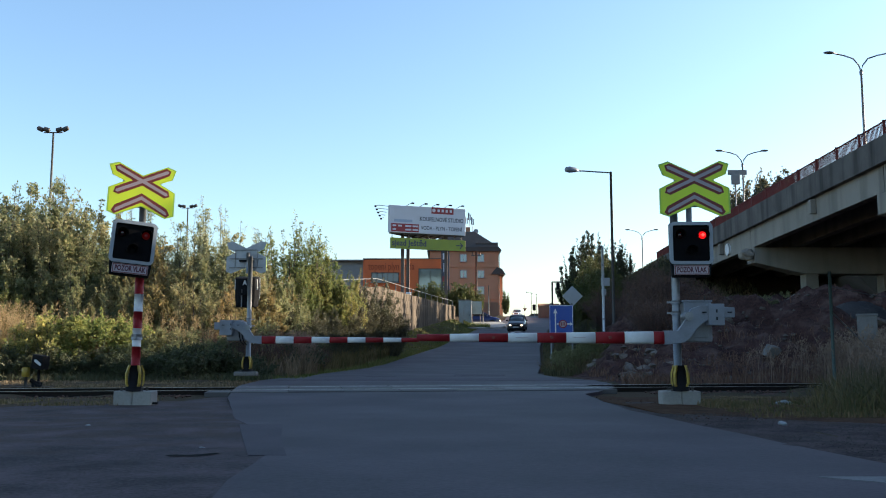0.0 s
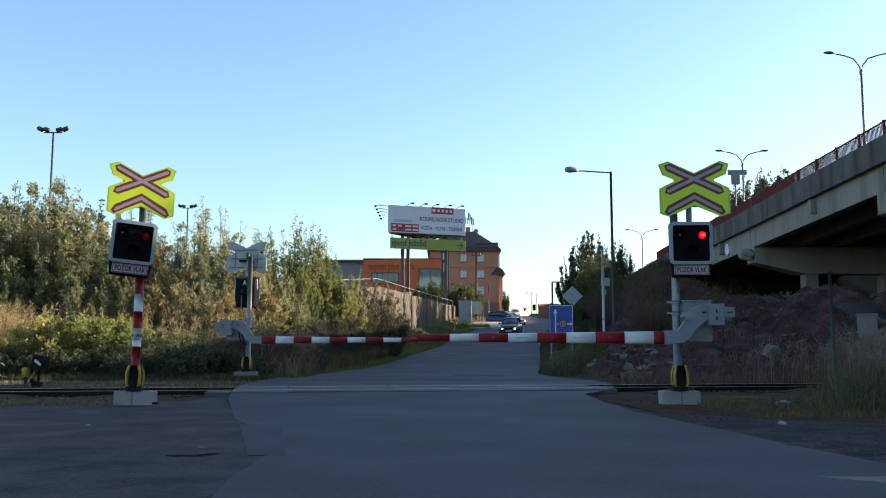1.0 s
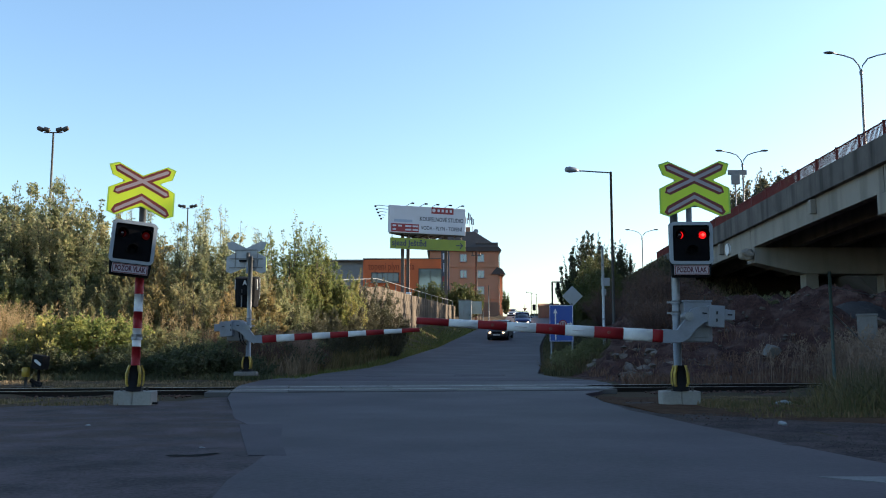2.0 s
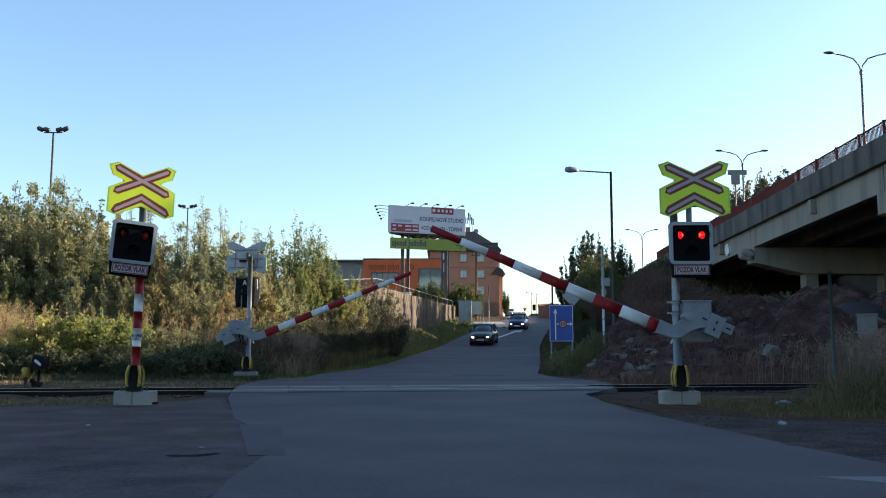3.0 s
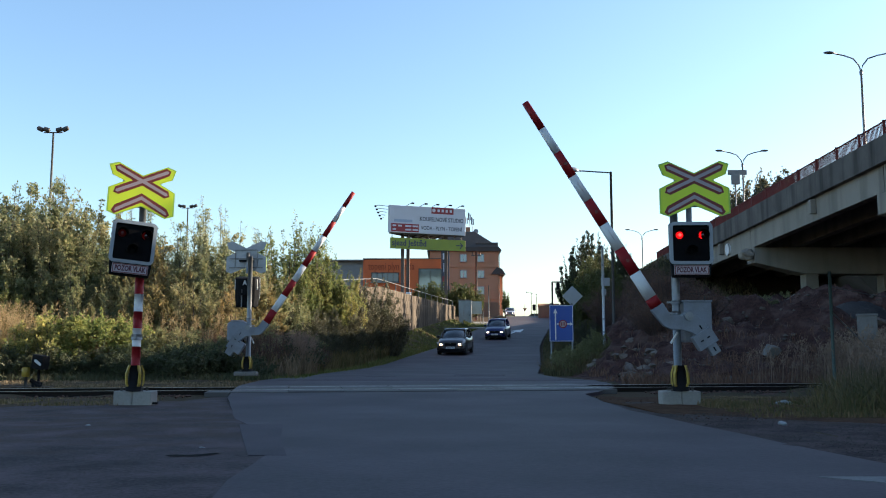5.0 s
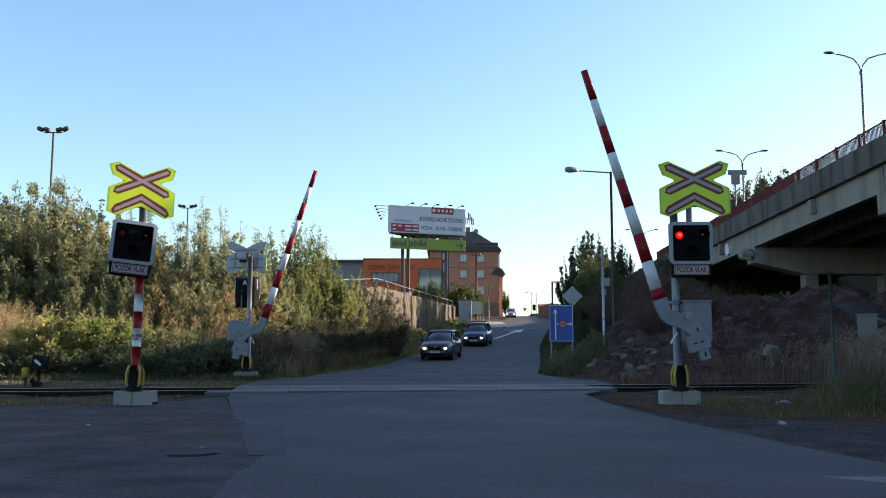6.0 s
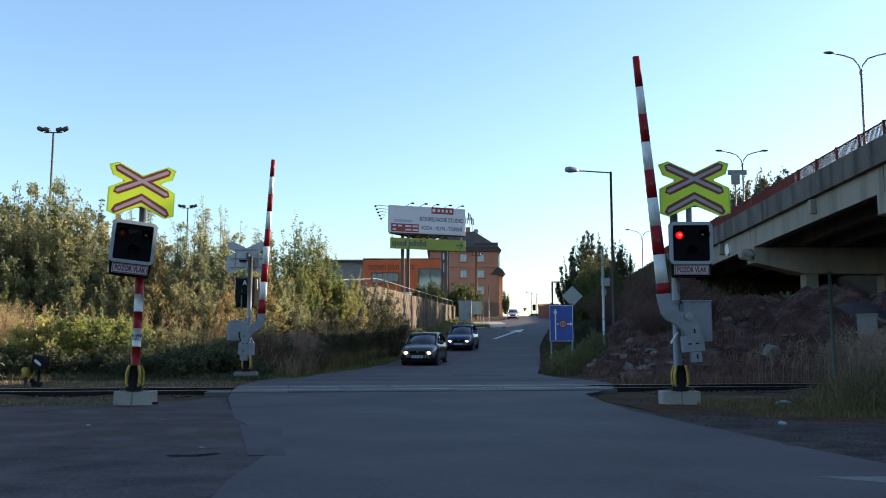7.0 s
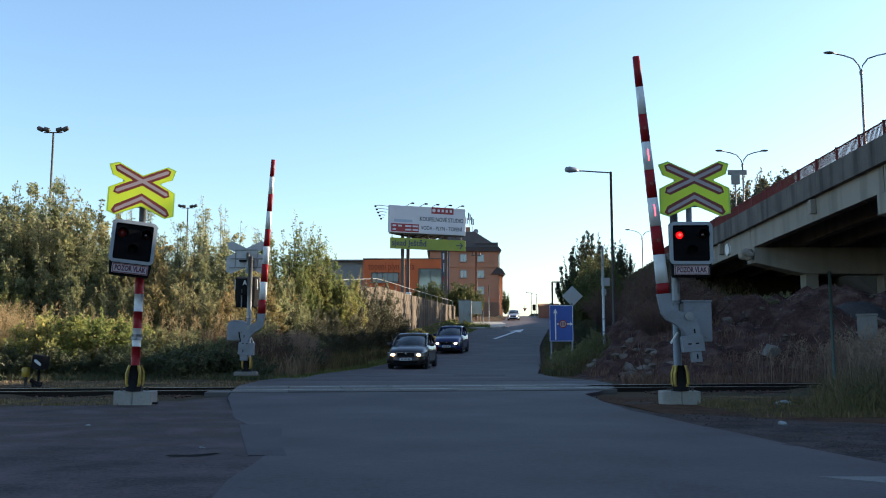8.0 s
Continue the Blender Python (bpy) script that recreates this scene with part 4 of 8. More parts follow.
        part("stripe", bm, M["red_paint"] if red else M["white_paint"], boom)
        if red and nx > x_end + 0.1 and x < -0.5:
            bm = bmesh.new()
            tube(bm, [((x + nx) / 2, -0.062, -0.345), ((x + nx) / 2, -0.04, -0.345)], 0.028, 10)
            part("reflector", bm, M["sign_red"], boom)
        x, red, width = nx, not red, wide
    for x in (-1.78, -2.71):
        bm = bmesh.new()
        tube(bm, [(-0.10, 0, 0), (-0.09, 0, 0), (0.09, 0, 0), (0.10, 0, 0)], [0.004, 0.009, 0.009, 0.004], 12)
        for f in bm.faces:
            f.material_index = 1 if f.calc_center_median().y < 0 else 0
        place = (x, -0.052, -0.345)
        s = part("light_strip", bm, [M["led_dark"], M["led_lit"]], boom, "narrow red light strip", pose(*place))
        STRIPS.append((s, place))
    BOOMS.append((boom, pivot))
    return t


left_signal = crossing_signal(pose(-5.10, 15.0, 0.0, 0, 0.6, 0))
lug = bmesh.new()
box(lug, (0.345, 0.0, 0.045), (0.10, 0.05, 0.035), bevel=0.008)
part("lifting_lug", lug, M["black"], left_signal, "black lug beside the concrete foot")
near_barrier = crossing_barrier(pose(3.92, 15.0, 0.0), 4.41, 0.17, 0.473, "level crossing barrier with signal, grey drive and striped boom")
far_barrier = crossing_barrier(pose(-5.50, 25.4, 0.08, 0, 0, 180), 4.77, 0.39, 0.498, "level crossing barrier seen from behind, with grey drive and striped boom", True, (0.12, 2.60, 0.12, 3.48))


def points_lever(m):
    t = thing("points_lever", "track switch lever with yellow weight and black indicator box", "switch lever", m)
    bm = bmesh.new()
    box(bm, (0, 0, 0.05), (0.9, 0.3, 0.1), bevel=0.01)
    part("base", bm, M["wood_sleeper"], t)
    bm = bmesh.new()
    tube(bm, [(0.12, 0, 0.1), (0.12, 0, 0.5)], 0.03, 10)
    tube(bm, [(0.12, 0, 0.1), (0.12, 0, 0.2)], 0.09, 10)
    part("stand", bm, M["black"], t)
    bm = bmesh.new()
    box(bm, (0.10, -0.04, 0.14), (0.20, 0.20, 0.18), bevel=0.05)
    tube(bm, [(-0.02, -0.1, 0.26), (0.22, -0.1, 0.10)], 0.05, 10)
    part("gear_case", bm, M["black"], t)
    bm = bmesh.new()
    box(bm, (0, 0, 0), (0.33, 0.24, 0.33), pose(0.15, 0, 0.68, 0, 8, -20), 0.02)
    lantern = part("indicator_box", bm, M["black"], t, "black indicator box with a white band")
    bm = bmesh.new()
    bar(bm, (0.09, 0.72), (0.21, 0.62), 0.06, -0.16, -0.15)
    part("white_band", bm, M["white_paint"], lantern)
    bm = bmesh.new()
    tube(bm, [(-0.19, 0, 0.33), (-0.19, 0, 0.35), (-0.19, 0, 0.53), (-0.19, 0, 0.56)], [0.07, 0.095, 0.095, 0.075], 14)
    part("weight", bm, M["guard_yellow"], t, "yellow painted lever weight")
    bm = bmesh.new()
    tube(bm, [(-0.19, 0, 0.4), (-0.18, 0, 0.10), (-0.05, 0, 0.05), (0.12, 0, 0.14)], 0.042, 8)
    part("linkage", bm, M["steel_dark"], t)


points_lever(pose(-9.75, 21.6, -0.05))


# ---- the bridge ----
def bridge_x(y):
    return 19.58 - 0.023 * (y - 40)


def bridge_z(y):
    return -0.041 * (y - 40)


def build_bridge():
    t = thing("road_bridge", "concrete road bridge on piers with a red steel railing", "bridge")

    def run(name, sec, y0, y1, material, label=""):
        bm = bmesh.new()
        loft(bm, [[(bridge_x(y) + x, y, bridge_z(y) + z) for x, z in sec] for y in (y0, y1)], shade=False)
        return part(name, bm, material, t, label)

    y0, y1 = -34.0, 77.0
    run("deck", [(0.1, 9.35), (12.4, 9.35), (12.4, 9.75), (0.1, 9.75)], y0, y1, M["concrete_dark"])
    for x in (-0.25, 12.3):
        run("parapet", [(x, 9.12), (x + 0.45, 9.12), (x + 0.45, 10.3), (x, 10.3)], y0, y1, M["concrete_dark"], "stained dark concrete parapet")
    spans = (-34.0, -9.0, 7.1, 23.2, 39.4, 55.8, 71.6)
    for a, b in zip(spans, spans[1:]):
        for x in (0.05, 2.5, 5.0, 7.5, 10.0, 11.9):
            run("girder", [(x, 7.92), (x + 0.5, 7.92), (x + 0.5, 9.3), (x, 9.3)], a + 0.04, b - 0.04, M["concrete_girder"], "pale grey concrete girder")
    for y in spans[1:]:
        bz, bx = bridge_z(y) + 7.9, bridge_x(y)
        bm = bmesh.new()
        prism(bm, [(bx + 0.02, bz), (bx + 0.02, bz - 0.95), (bx + 3.0, bz - 1.65), (bx + 9.4, bz - 1.65), (bx + 12.4, bz - 0.95), (bx + 12.4, bz)], y - 0.7, y + 0.7, 0.03)
        cap = part("pier_cap", bm, M["concrete_girder"], t, "grey concrete pier head")
        for x in (bx + 3.6, bx + 8.4):
            bm = bmesh.new()
            box(bm, (x, y, (bz - 1.2) / 2 - 0.5), (0.8, 0.9, bz - 1.2 + 1.0), bevel=0.04)
            part("column", bm, M["concrete_girder"], t)
    # brackets and drain on the outer face
    for y in (46.5, 61.0):
        bm = bmesh.new()
        box(bm, (bridge_x(y) - 0.1, y, bridge_z(y) + 8.65), (0.3, 0.35, 0.75), bevel=0.03)
        part("girder_rib", bm, M["concrete_girder"], t)
    bm = bmesh.new()
    tube(bm, [(bridge_x(60) - 0.07, 59.9, bridge_z(60) + 8.45), (bridge_x(60) + 0.10, 59.9, bridge_z(60) + 8.45)], 0.42, 20)
    part("round_plate", bm, M["white_panel"], t, "round pale plate on the girder")
    bm = bmesh.new()
    bmesh.ops.create_icosphere(bm, subdivisions=3, radius=0.5)
    for v in bm.verts:
        v.co = Vector((v.co.x * 0.95, v.co.y * 0.9, v.co.z * 0.72)) * (1 + 0.35 * noise.noise(v.co * 3.1))
    bmesh.ops.translate(bm, verts=bm.verts, vec=(bridge_x(55) - 0.35, 55.5, bridge_z(55) + 7.45))
    part("pipe_wrap", bm, M["concrete_girder"], t, "pale crumpled wrapping at the end of the pier head")
    # abutment
    bm = bmesh.new()
    box(bm, (bridge_x(73) + 6.2, 73.4, 2.9), (12.6, 2.0, 6.9), bevel=0.05)
    part("abutment", bm, M["concrete_girder"], t)
    # railing: a bay is built once; each bay has posts, rails and upright bars
    bay = 2.3
    bm = bmesh.new()
    box(bm, (0, 0, 0.36), (0.12, 0.12, 0.78), bevel=0.01)
    post = mesh_of("railing_post", bm, M["rust_red"])
    bm = bmesh.new()
    for z in (0.08, 0.68):
        box(bm, (0, bay / 2, z), (0.07, bay, 0.05))
    for k in range(1, 20):
        box(bm, (0, bay * k / 20, 0.38), (0.034, 0.026, 0.56))
    bars = mesh_of("railing_bars", bm, M["rust_red"])
    tilt = math.degrees(math.atan(0.041))
    turn = math.degrees(math.atan(0.023))
    for side in (0.0, 12.5):
        for k in range(-10, 17):
            y = 41.3 + (k - 1) * bay
            mm = pose(bridge_x(y) - 0.02 + side, y, bridge_z(y) + 10.3, -tilt, 0, turn)
            piece("railing_post", post, t, mm)
            piece("railing_bay", bars, t, mm)


build_bridge()


# ---- poles and lamps ----
def double_lamp(m, h, arm):
    t = thing("street_lamp", "tall grey double-armed street lamp on the bridge", "street lamp", m, group="lamps along the bridge")
    bm = bmesh.new()
    tube(bm, [(0, 0, 0), (0, 0, h * 0.5), (0, 0, h - 1.1)], [0.085, 0.068, 0.052], 12)
    tube(bm, [(0, 0, h - 1.3), (0, 0, h - 1.05)], 0.085, 12)
    part("pole", bm, M["pole_grey"], t)
    for s in (-1, 1):
        bm = bmesh.new()
        pts = [(0, 0, h - 1.1), (s * 0.06 * arm, 0, h - 0.75), (s * 0.22 * arm, 0, h - 0.38), (s * 0.5 * arm, 0, h - 0.2), (s * 0.8 * arm, 0, h - 0.08)]
        tube(bm, pts, 0.04, 8)
        a = part("arm", bm, M["pole_grey"], t)
        bm = bmesh.new()
        ball(bm, (s * arm * 0.92, 0, h - 0.05), 0.5, 12, (0.62, 0.24, 0.16))
        part("lamp_head", bm, M["steel_dark"], a, "dark lamp head")


def bridge_lamp(y, x_off, h):
    x = bridge_x(y) + x_off
    double_lamp(pose(x, y, bridge_z(y) + 9.7), h, 1.85)


bridge_lamp(47.6, 3.4, 7.75)
bridge_lamp(66.0, 3.4, 7.2)
double_lamp(pose(23.9, 107.0, 7.0), 8.4, 1.85)


def street_lamp(m, h, arm):
    t = thing("street_lamp", "single-armed grey street lamp beside the road", "street lamp", m)
    bm = bmesh.new()
    tube(bm, [(0, 0, -0.3), (0, 0, 1.4), (0, 0, 1.45), (0, 0, h)], [0.11, 0.10, 0.075, 0.06], 12)
    part("pole", bm, M["steel_dark"], t)
    bm = bmesh.new()
    tube(bm, [(0, 0, h - 0.05), (-0.5 * arm, 0, h + 0.02), (-0.78 * arm, 0, h + 0.06)], 0.035, 8)
    part("arm", bm, M["steel_dark"], t)
    bm = bmesh.new()
    rings = []
    for x, w, zt, zb in ((0.72, 0.06, 0.10, 0.02), (0.80, 0.14, 0.19, 0.0), (0.93, 0.16, 0.25, -0.02), (1.02, 0.12, 0.22, 0.02), (1.04, 0.04, 0.14, 0.08)):
        rings.append([(-x * arm, -w, h + zb), (-x * arm, w, h + zb), (-x * arm, w * 0.7, h + zt), (-x * arm, -w * 0.7, h + zt)])
    loft(bm, rings)
    part("lamp_head", bm, M["grey_paint"], t, "grey lantern head")


street_lamp(pose(8.35, 44.0, 0.3), 9.45, 2.2)
for lamp_x, lamp_y in ((22.6, 230.0), (24.6, 236.0)):
    street_lamp(pose(lamp_x, lamp_y, 8.1), 7.6, 1.3)


def flood_mast(m, h, s):
    t = thing("floodlight_mast", "slender grey floodlight mast behind the bushes", "floodlight mast", m, group="floodlight masts")
    bm = bmesh.new()
    tube(bm, [(0, 0, 0), (0, 0, h)], [0.13, 0.075], 12)
    part("mast", bm, M["pole_grey"], t)
    bm = bmesh.new()
    box(bm, (0, 0, h - 0.05), (1.5 * s, 0.10, 0.07))
    part("crossbar", bm, M["steel_dark"], t)
    for x, ry in ((-1.0, 24), (-0.5, 18), (0.5, -18), (1.0, -24)):
        bm = bmesh.new()
        box(bm, (0, 0, 0), (0.50 * s, 0.3, 0.30 * s), pose(x * s, -0.1, h + 0.10 * s + abs(x) * 0.12, -30, ry, 0), 0.06)
        part("floodlight", bm, M["steel_dark"], t)


flood_mast(pose(-31.0, 70.0, 0.5), 17.7, 1.0)
flood_mast(pose(-31.6, 110.0, 4.0), 14.5, 0.95)


def sign_post(m, h, r=0.035, name="sign_post", label="grey steel sign post beside the road", material=None):
    t = thing(name, label, "sign post", m)
    bm = bmesh.new()
    tube(bm, [(0, 0, -0.25), (0, 0, h)], r, 10)
    part("post", bm, material or M["galv"], t)
    return t


def build_signs():
    # blue lane sign on two posts
    t = thing("lane_sign", "blue rectangular road sign with a white arrow", "road sign", pose(4.86, 37.0, 0.05, 0, 0, -3))
    for x in (-0.42, 0.44):
        bm = bmesh.new()
        tube(bm, [(x, 0.03, -0.2), (x, 0.03, 2.80)], 0.035, 10)
        part("post", bm, M["galv"], t)
    bm = bmesh.new()
    box(bm, (0, 0, 1.97), (0.98, 0.03, 1.50), bevel=0.01)
    panel = part("panel", bm, M["sign_blue"], t)
    bm = bmesh.new()
    prism(bm, [(-0.265, 1.30), (-0.215, 1.30), (-0.215, 2.38), (-0.15, 2.38), (-0.24, 2.58), (-0.33, 2.38), (-0.265, 2.38)], -0.022, -0.016)
    part("white_arrow", bm, M["white_paint"], panel)
    bm = bmesh.new()
    box(bm, (0.10, -0.019, 1.94), (0.58, 0.006, 0.045))
    prism(bm, [(0.37, 1.87), (0.37, 2.01), (0.455, 1.94)], -0.022, -0.016)
    part("white_branch", bm, M["white_paint"], panel)
    bm = bmesh.new()
    for c, q in (((0, -0.018, 2.695), (0.94, 0.006, 0.02)), ((0, -0.018, 1.245), (0.94, 0.006, 0.02)), ((-0.465, -0.018, 1.97), (0.02, 0.006, 1.43)), ((0.465, -0.018, 1.97), (0.02, 0.006, 1.43))):
        box(bm, c, q)
    part("border", bm, M["white_paint"], panel)
    for rr, y, mt, nm in ((0.17, -0.024, M["red_paint"], "red_ring"), (0.13, -0.027, M["sign_grey"], "white_disc")):
        bm = bmesh.new()
        tube(bm, [(0.06, y, 1.94), (0.06, y + 0.006, 1.94)], rr, 24)
        part(nm, bm, mt, panel)
    bm = bmesh.new()
    for x in (0.01, 0.11):
        box(bm, (x, -0.029, 1.94), (0.05, 0.003, 0.13))
    part("bars", bm, M["red_paint"], panel)
    # diamond sign, turned away
    t = sign_post(pose(6.62, 46.0, 0.15), 3.35, label="grey back of a diamond road sign on a post")
    bm = bmesh.new()
    box(bm, (0, 0, 0), (0.75, 0.02, 0.75), pose(0, -0.05, 3.52, 0, 45, 0), 0.012)
    part("sign_back", bm, M["alu_back"], t, "plain grey sign back")
    # pole with small sign backs
    t = sign_post(pose(7.14, 40.0, 0.1), 5.45, 0.058, "pole", "tall pale galvanised pole with small sign backs", M["pole_pale"])
    bm = bmesh.new()
    box(bm, (0.12, 0.09, 3.86), (0.40, 0.02, 0.36), bevel=0.01)
    part("sign_back", bm, M["alu_back"], t, "plain grey sign back")
    bm = bmesh.new()
    box(bm, (0.04, 0.09, 3.40), (0.22, 0.02, 0.28), bevel=0.008)
    part("sign_back", bm, M["alu_back"], t, "plain grey sign back")
    bm = bmesh.new()
    tube(bm, [(-0.17, 0, 5.30), (-0.10, 0, 5.42), (0.0, 0, 5.44)], 0.062, 10)
    part("cap", bm, M["steel_dark"], t)
    for z in (1.62, 2.2, 4.6):
        bm = bmesh.new()
        tube(bm, [(0, 0, z - 0.03), (0, 0, z + 0.03)], 0.075, 12)
        part("clamp", bm, M["galv"], t)
    # dark frame behind the blue sign
    t = sign_post(pose(7.55, 62.0, 0.9), 4.75, 0.06, "height_gauge", "dark steel post with a short arm", M["steel_dark"])
    bm = bmesh.new()
    tube(bm, [(0, 0, 4.72), (0.75, 0, 4.72)], 0.05, 8)
    part("arm", bm, M["steel_dark"], t)
    bm = bmesh.new()
    box(bm, (0.40, 0, 4.45), (0.22, 0.12, 0.42), bevel=0.03)
    part("signal_box", bm, M["black"], t)
    # bracket on the bridge
    t = sign_post(pose(20.15, 61.0, 8.9), 4.36, 0.05, "bracket_sign", "grey post with a bracket and a small box on the bridge", M["pole_grey"])
    bm = bmesh.new()
    box(bm, (0.15, 0, 4.22), (1.3, 0.12, 0.34), bevel=0.02)
    part("bracket", bm, M["pole_grey"], t)
    bm = bmesh.new()
    box(bm, (-0.02, -0.12, 3.72), (0.56, 0.25, 0.7), bevel=0.03)
    part("box", bm, M["pole_grey"], t)
    # small signs at the top of the road
    for x, y, w, nm in ((15.2, 150.0, 0.55, "small_sign"), (14.1, 155.0, 0.0, "yield_sign")):
        t = sign_post(pose(x, y, float(road_z(y)) - 0.05), 2.2, 0.04, nm, "small dark road sign on a post" if w else "small triangular yield sign on a post")
        bm = bmesh.new()
        if w:
            box(bm, (0, -0.05, 1.75), (0.55, 0.08, 1.0), bevel=0.03)
        else:
            prism(bm, [(-0.34, 1.55), (0.34, 1.55), (0, 0.98)], -0.07, -0.05)
        part("plate", bm, M["black"] if w else M["sign_red"], t)
    # fence post with brace, cabinet and block on the right
    t = thing("fence_post", "weathered green steel fence post with a diagonal brace", "fence post", pose(8.2, 19.0, -0.05))
    bm = bmesh.new()
    tube(bm, [(0, 0, 0), (0, 0, 2.62)], 0.034, 10)
    part("post", bm, M["green_post"], t)
    bm = bmesh.new()
    tube(bm, [(0.02, 0, 1.75), (0.95, 0.3, 0.95), (1.9, 0.6, 0.1)], 0.016, 8)
    part("brace", bm, M["pole_grey"], t)
    bm = bmesh.new()
    tube(bm, [(0, 0, 2.3), (1.2, 0.4, 2.12), (2.6, 0.8, 2.1)], 0.008, 6)
    part("wire", bm, M["steel_dark"], t)
    t = thing("cable_cabinet", "pale grey concrete cable cabinet in the dry grass", "cabinet", pose(10.36, 22.0, 0.0, 0, 0, -25))
    bm = bmesh.new()
    box(bm, (0, 0, 0.85), (0.45, 0.30, 1.8), bevel=0.02)
    part("body", bm, M["concrete_grey"], t)
    bm = bmesh.new()
    box(bm, (0, 0, 1.77), (0.49, 0.34, 0.05), bevel=0.01)
    part("cap", bm, M["concrete_grey"], t)


build_signs()


# ---- retaining wall ----
def build_wall():
    t = thing("wall_retaining", "retaining wall of stacked concrete blocks with a steel handrail", "retaining wall", kind="structure")
    pitch, tall = 0.56, 0.54

    def column(seed):
        """A stack of curved blocks, every second one set back."""
        q = random.Random(seed)
        bm = bmesh.new()
        for k in range(10):
            z = -0.9 + k * tall
            out = 0.09 + 0.025 * ((k + seed) % 2) + q.uniform(-0.01, 0.01)
            w = pitch / 2 - 0.02
            sec = [(-0.35, -w), (out - 0.13, -w), (out - 0.02, -w * 0.55), (out + 0.02, 0.0), (out - 0.02, w * 0.55), (out - 0.13, w), (-0.35, w)]
            loft(bm, [[(x, y, z) for x, y in sec], [(x + 0.012, y, z + tall * 0.6) for x, y in sec], [(x, y, z + tall - 0.004) for x, y in sec]], shade=False)
        return mesh_of("wall_column", bm, M["wall_panel"])
    stacks = [column(k) for k in range(4)]
    for k in range(89):
        y = 49.0 + k * pitch
        x = float(road_x(y)) - 6.97
        top = float(np.interp(y, [49, 60, 98.6], [4.2, 5.15, 5.75])) + R.uniform(-0.04, 0.04)
        turn = -math.degrees(math.atan((float(road_x(y + 1)) - float(road_x(y)))))
        piece("wall_column", stacks[(k % 2) + 2 * R.randrange(2)], t, pose(x, y, top - 4.5, 0, 0, turn + R.uniform(-2, 2)))
    bm = bmesh.new()
    pts = [(float(road_x(y)) - 7.1, y, float(np.interp(y, [49, 60, 98.6], [4.2, 5.15, 5.75])) + 0.55) for y in np.arange(49, 99, 3.5)]
    tube(bm, pts, 0.024, 8)
    part("handrail", bm, M["pole_grey"], t, "galvanised handrail")
    for p in pts:
        bm = bmesh.new()
        tube(bm, [(p[0], p[1], p[2] - 0.9), p], 0.035, 8)
        part("handrail_post", bm, M["pole_grey"], t)


build_wall()


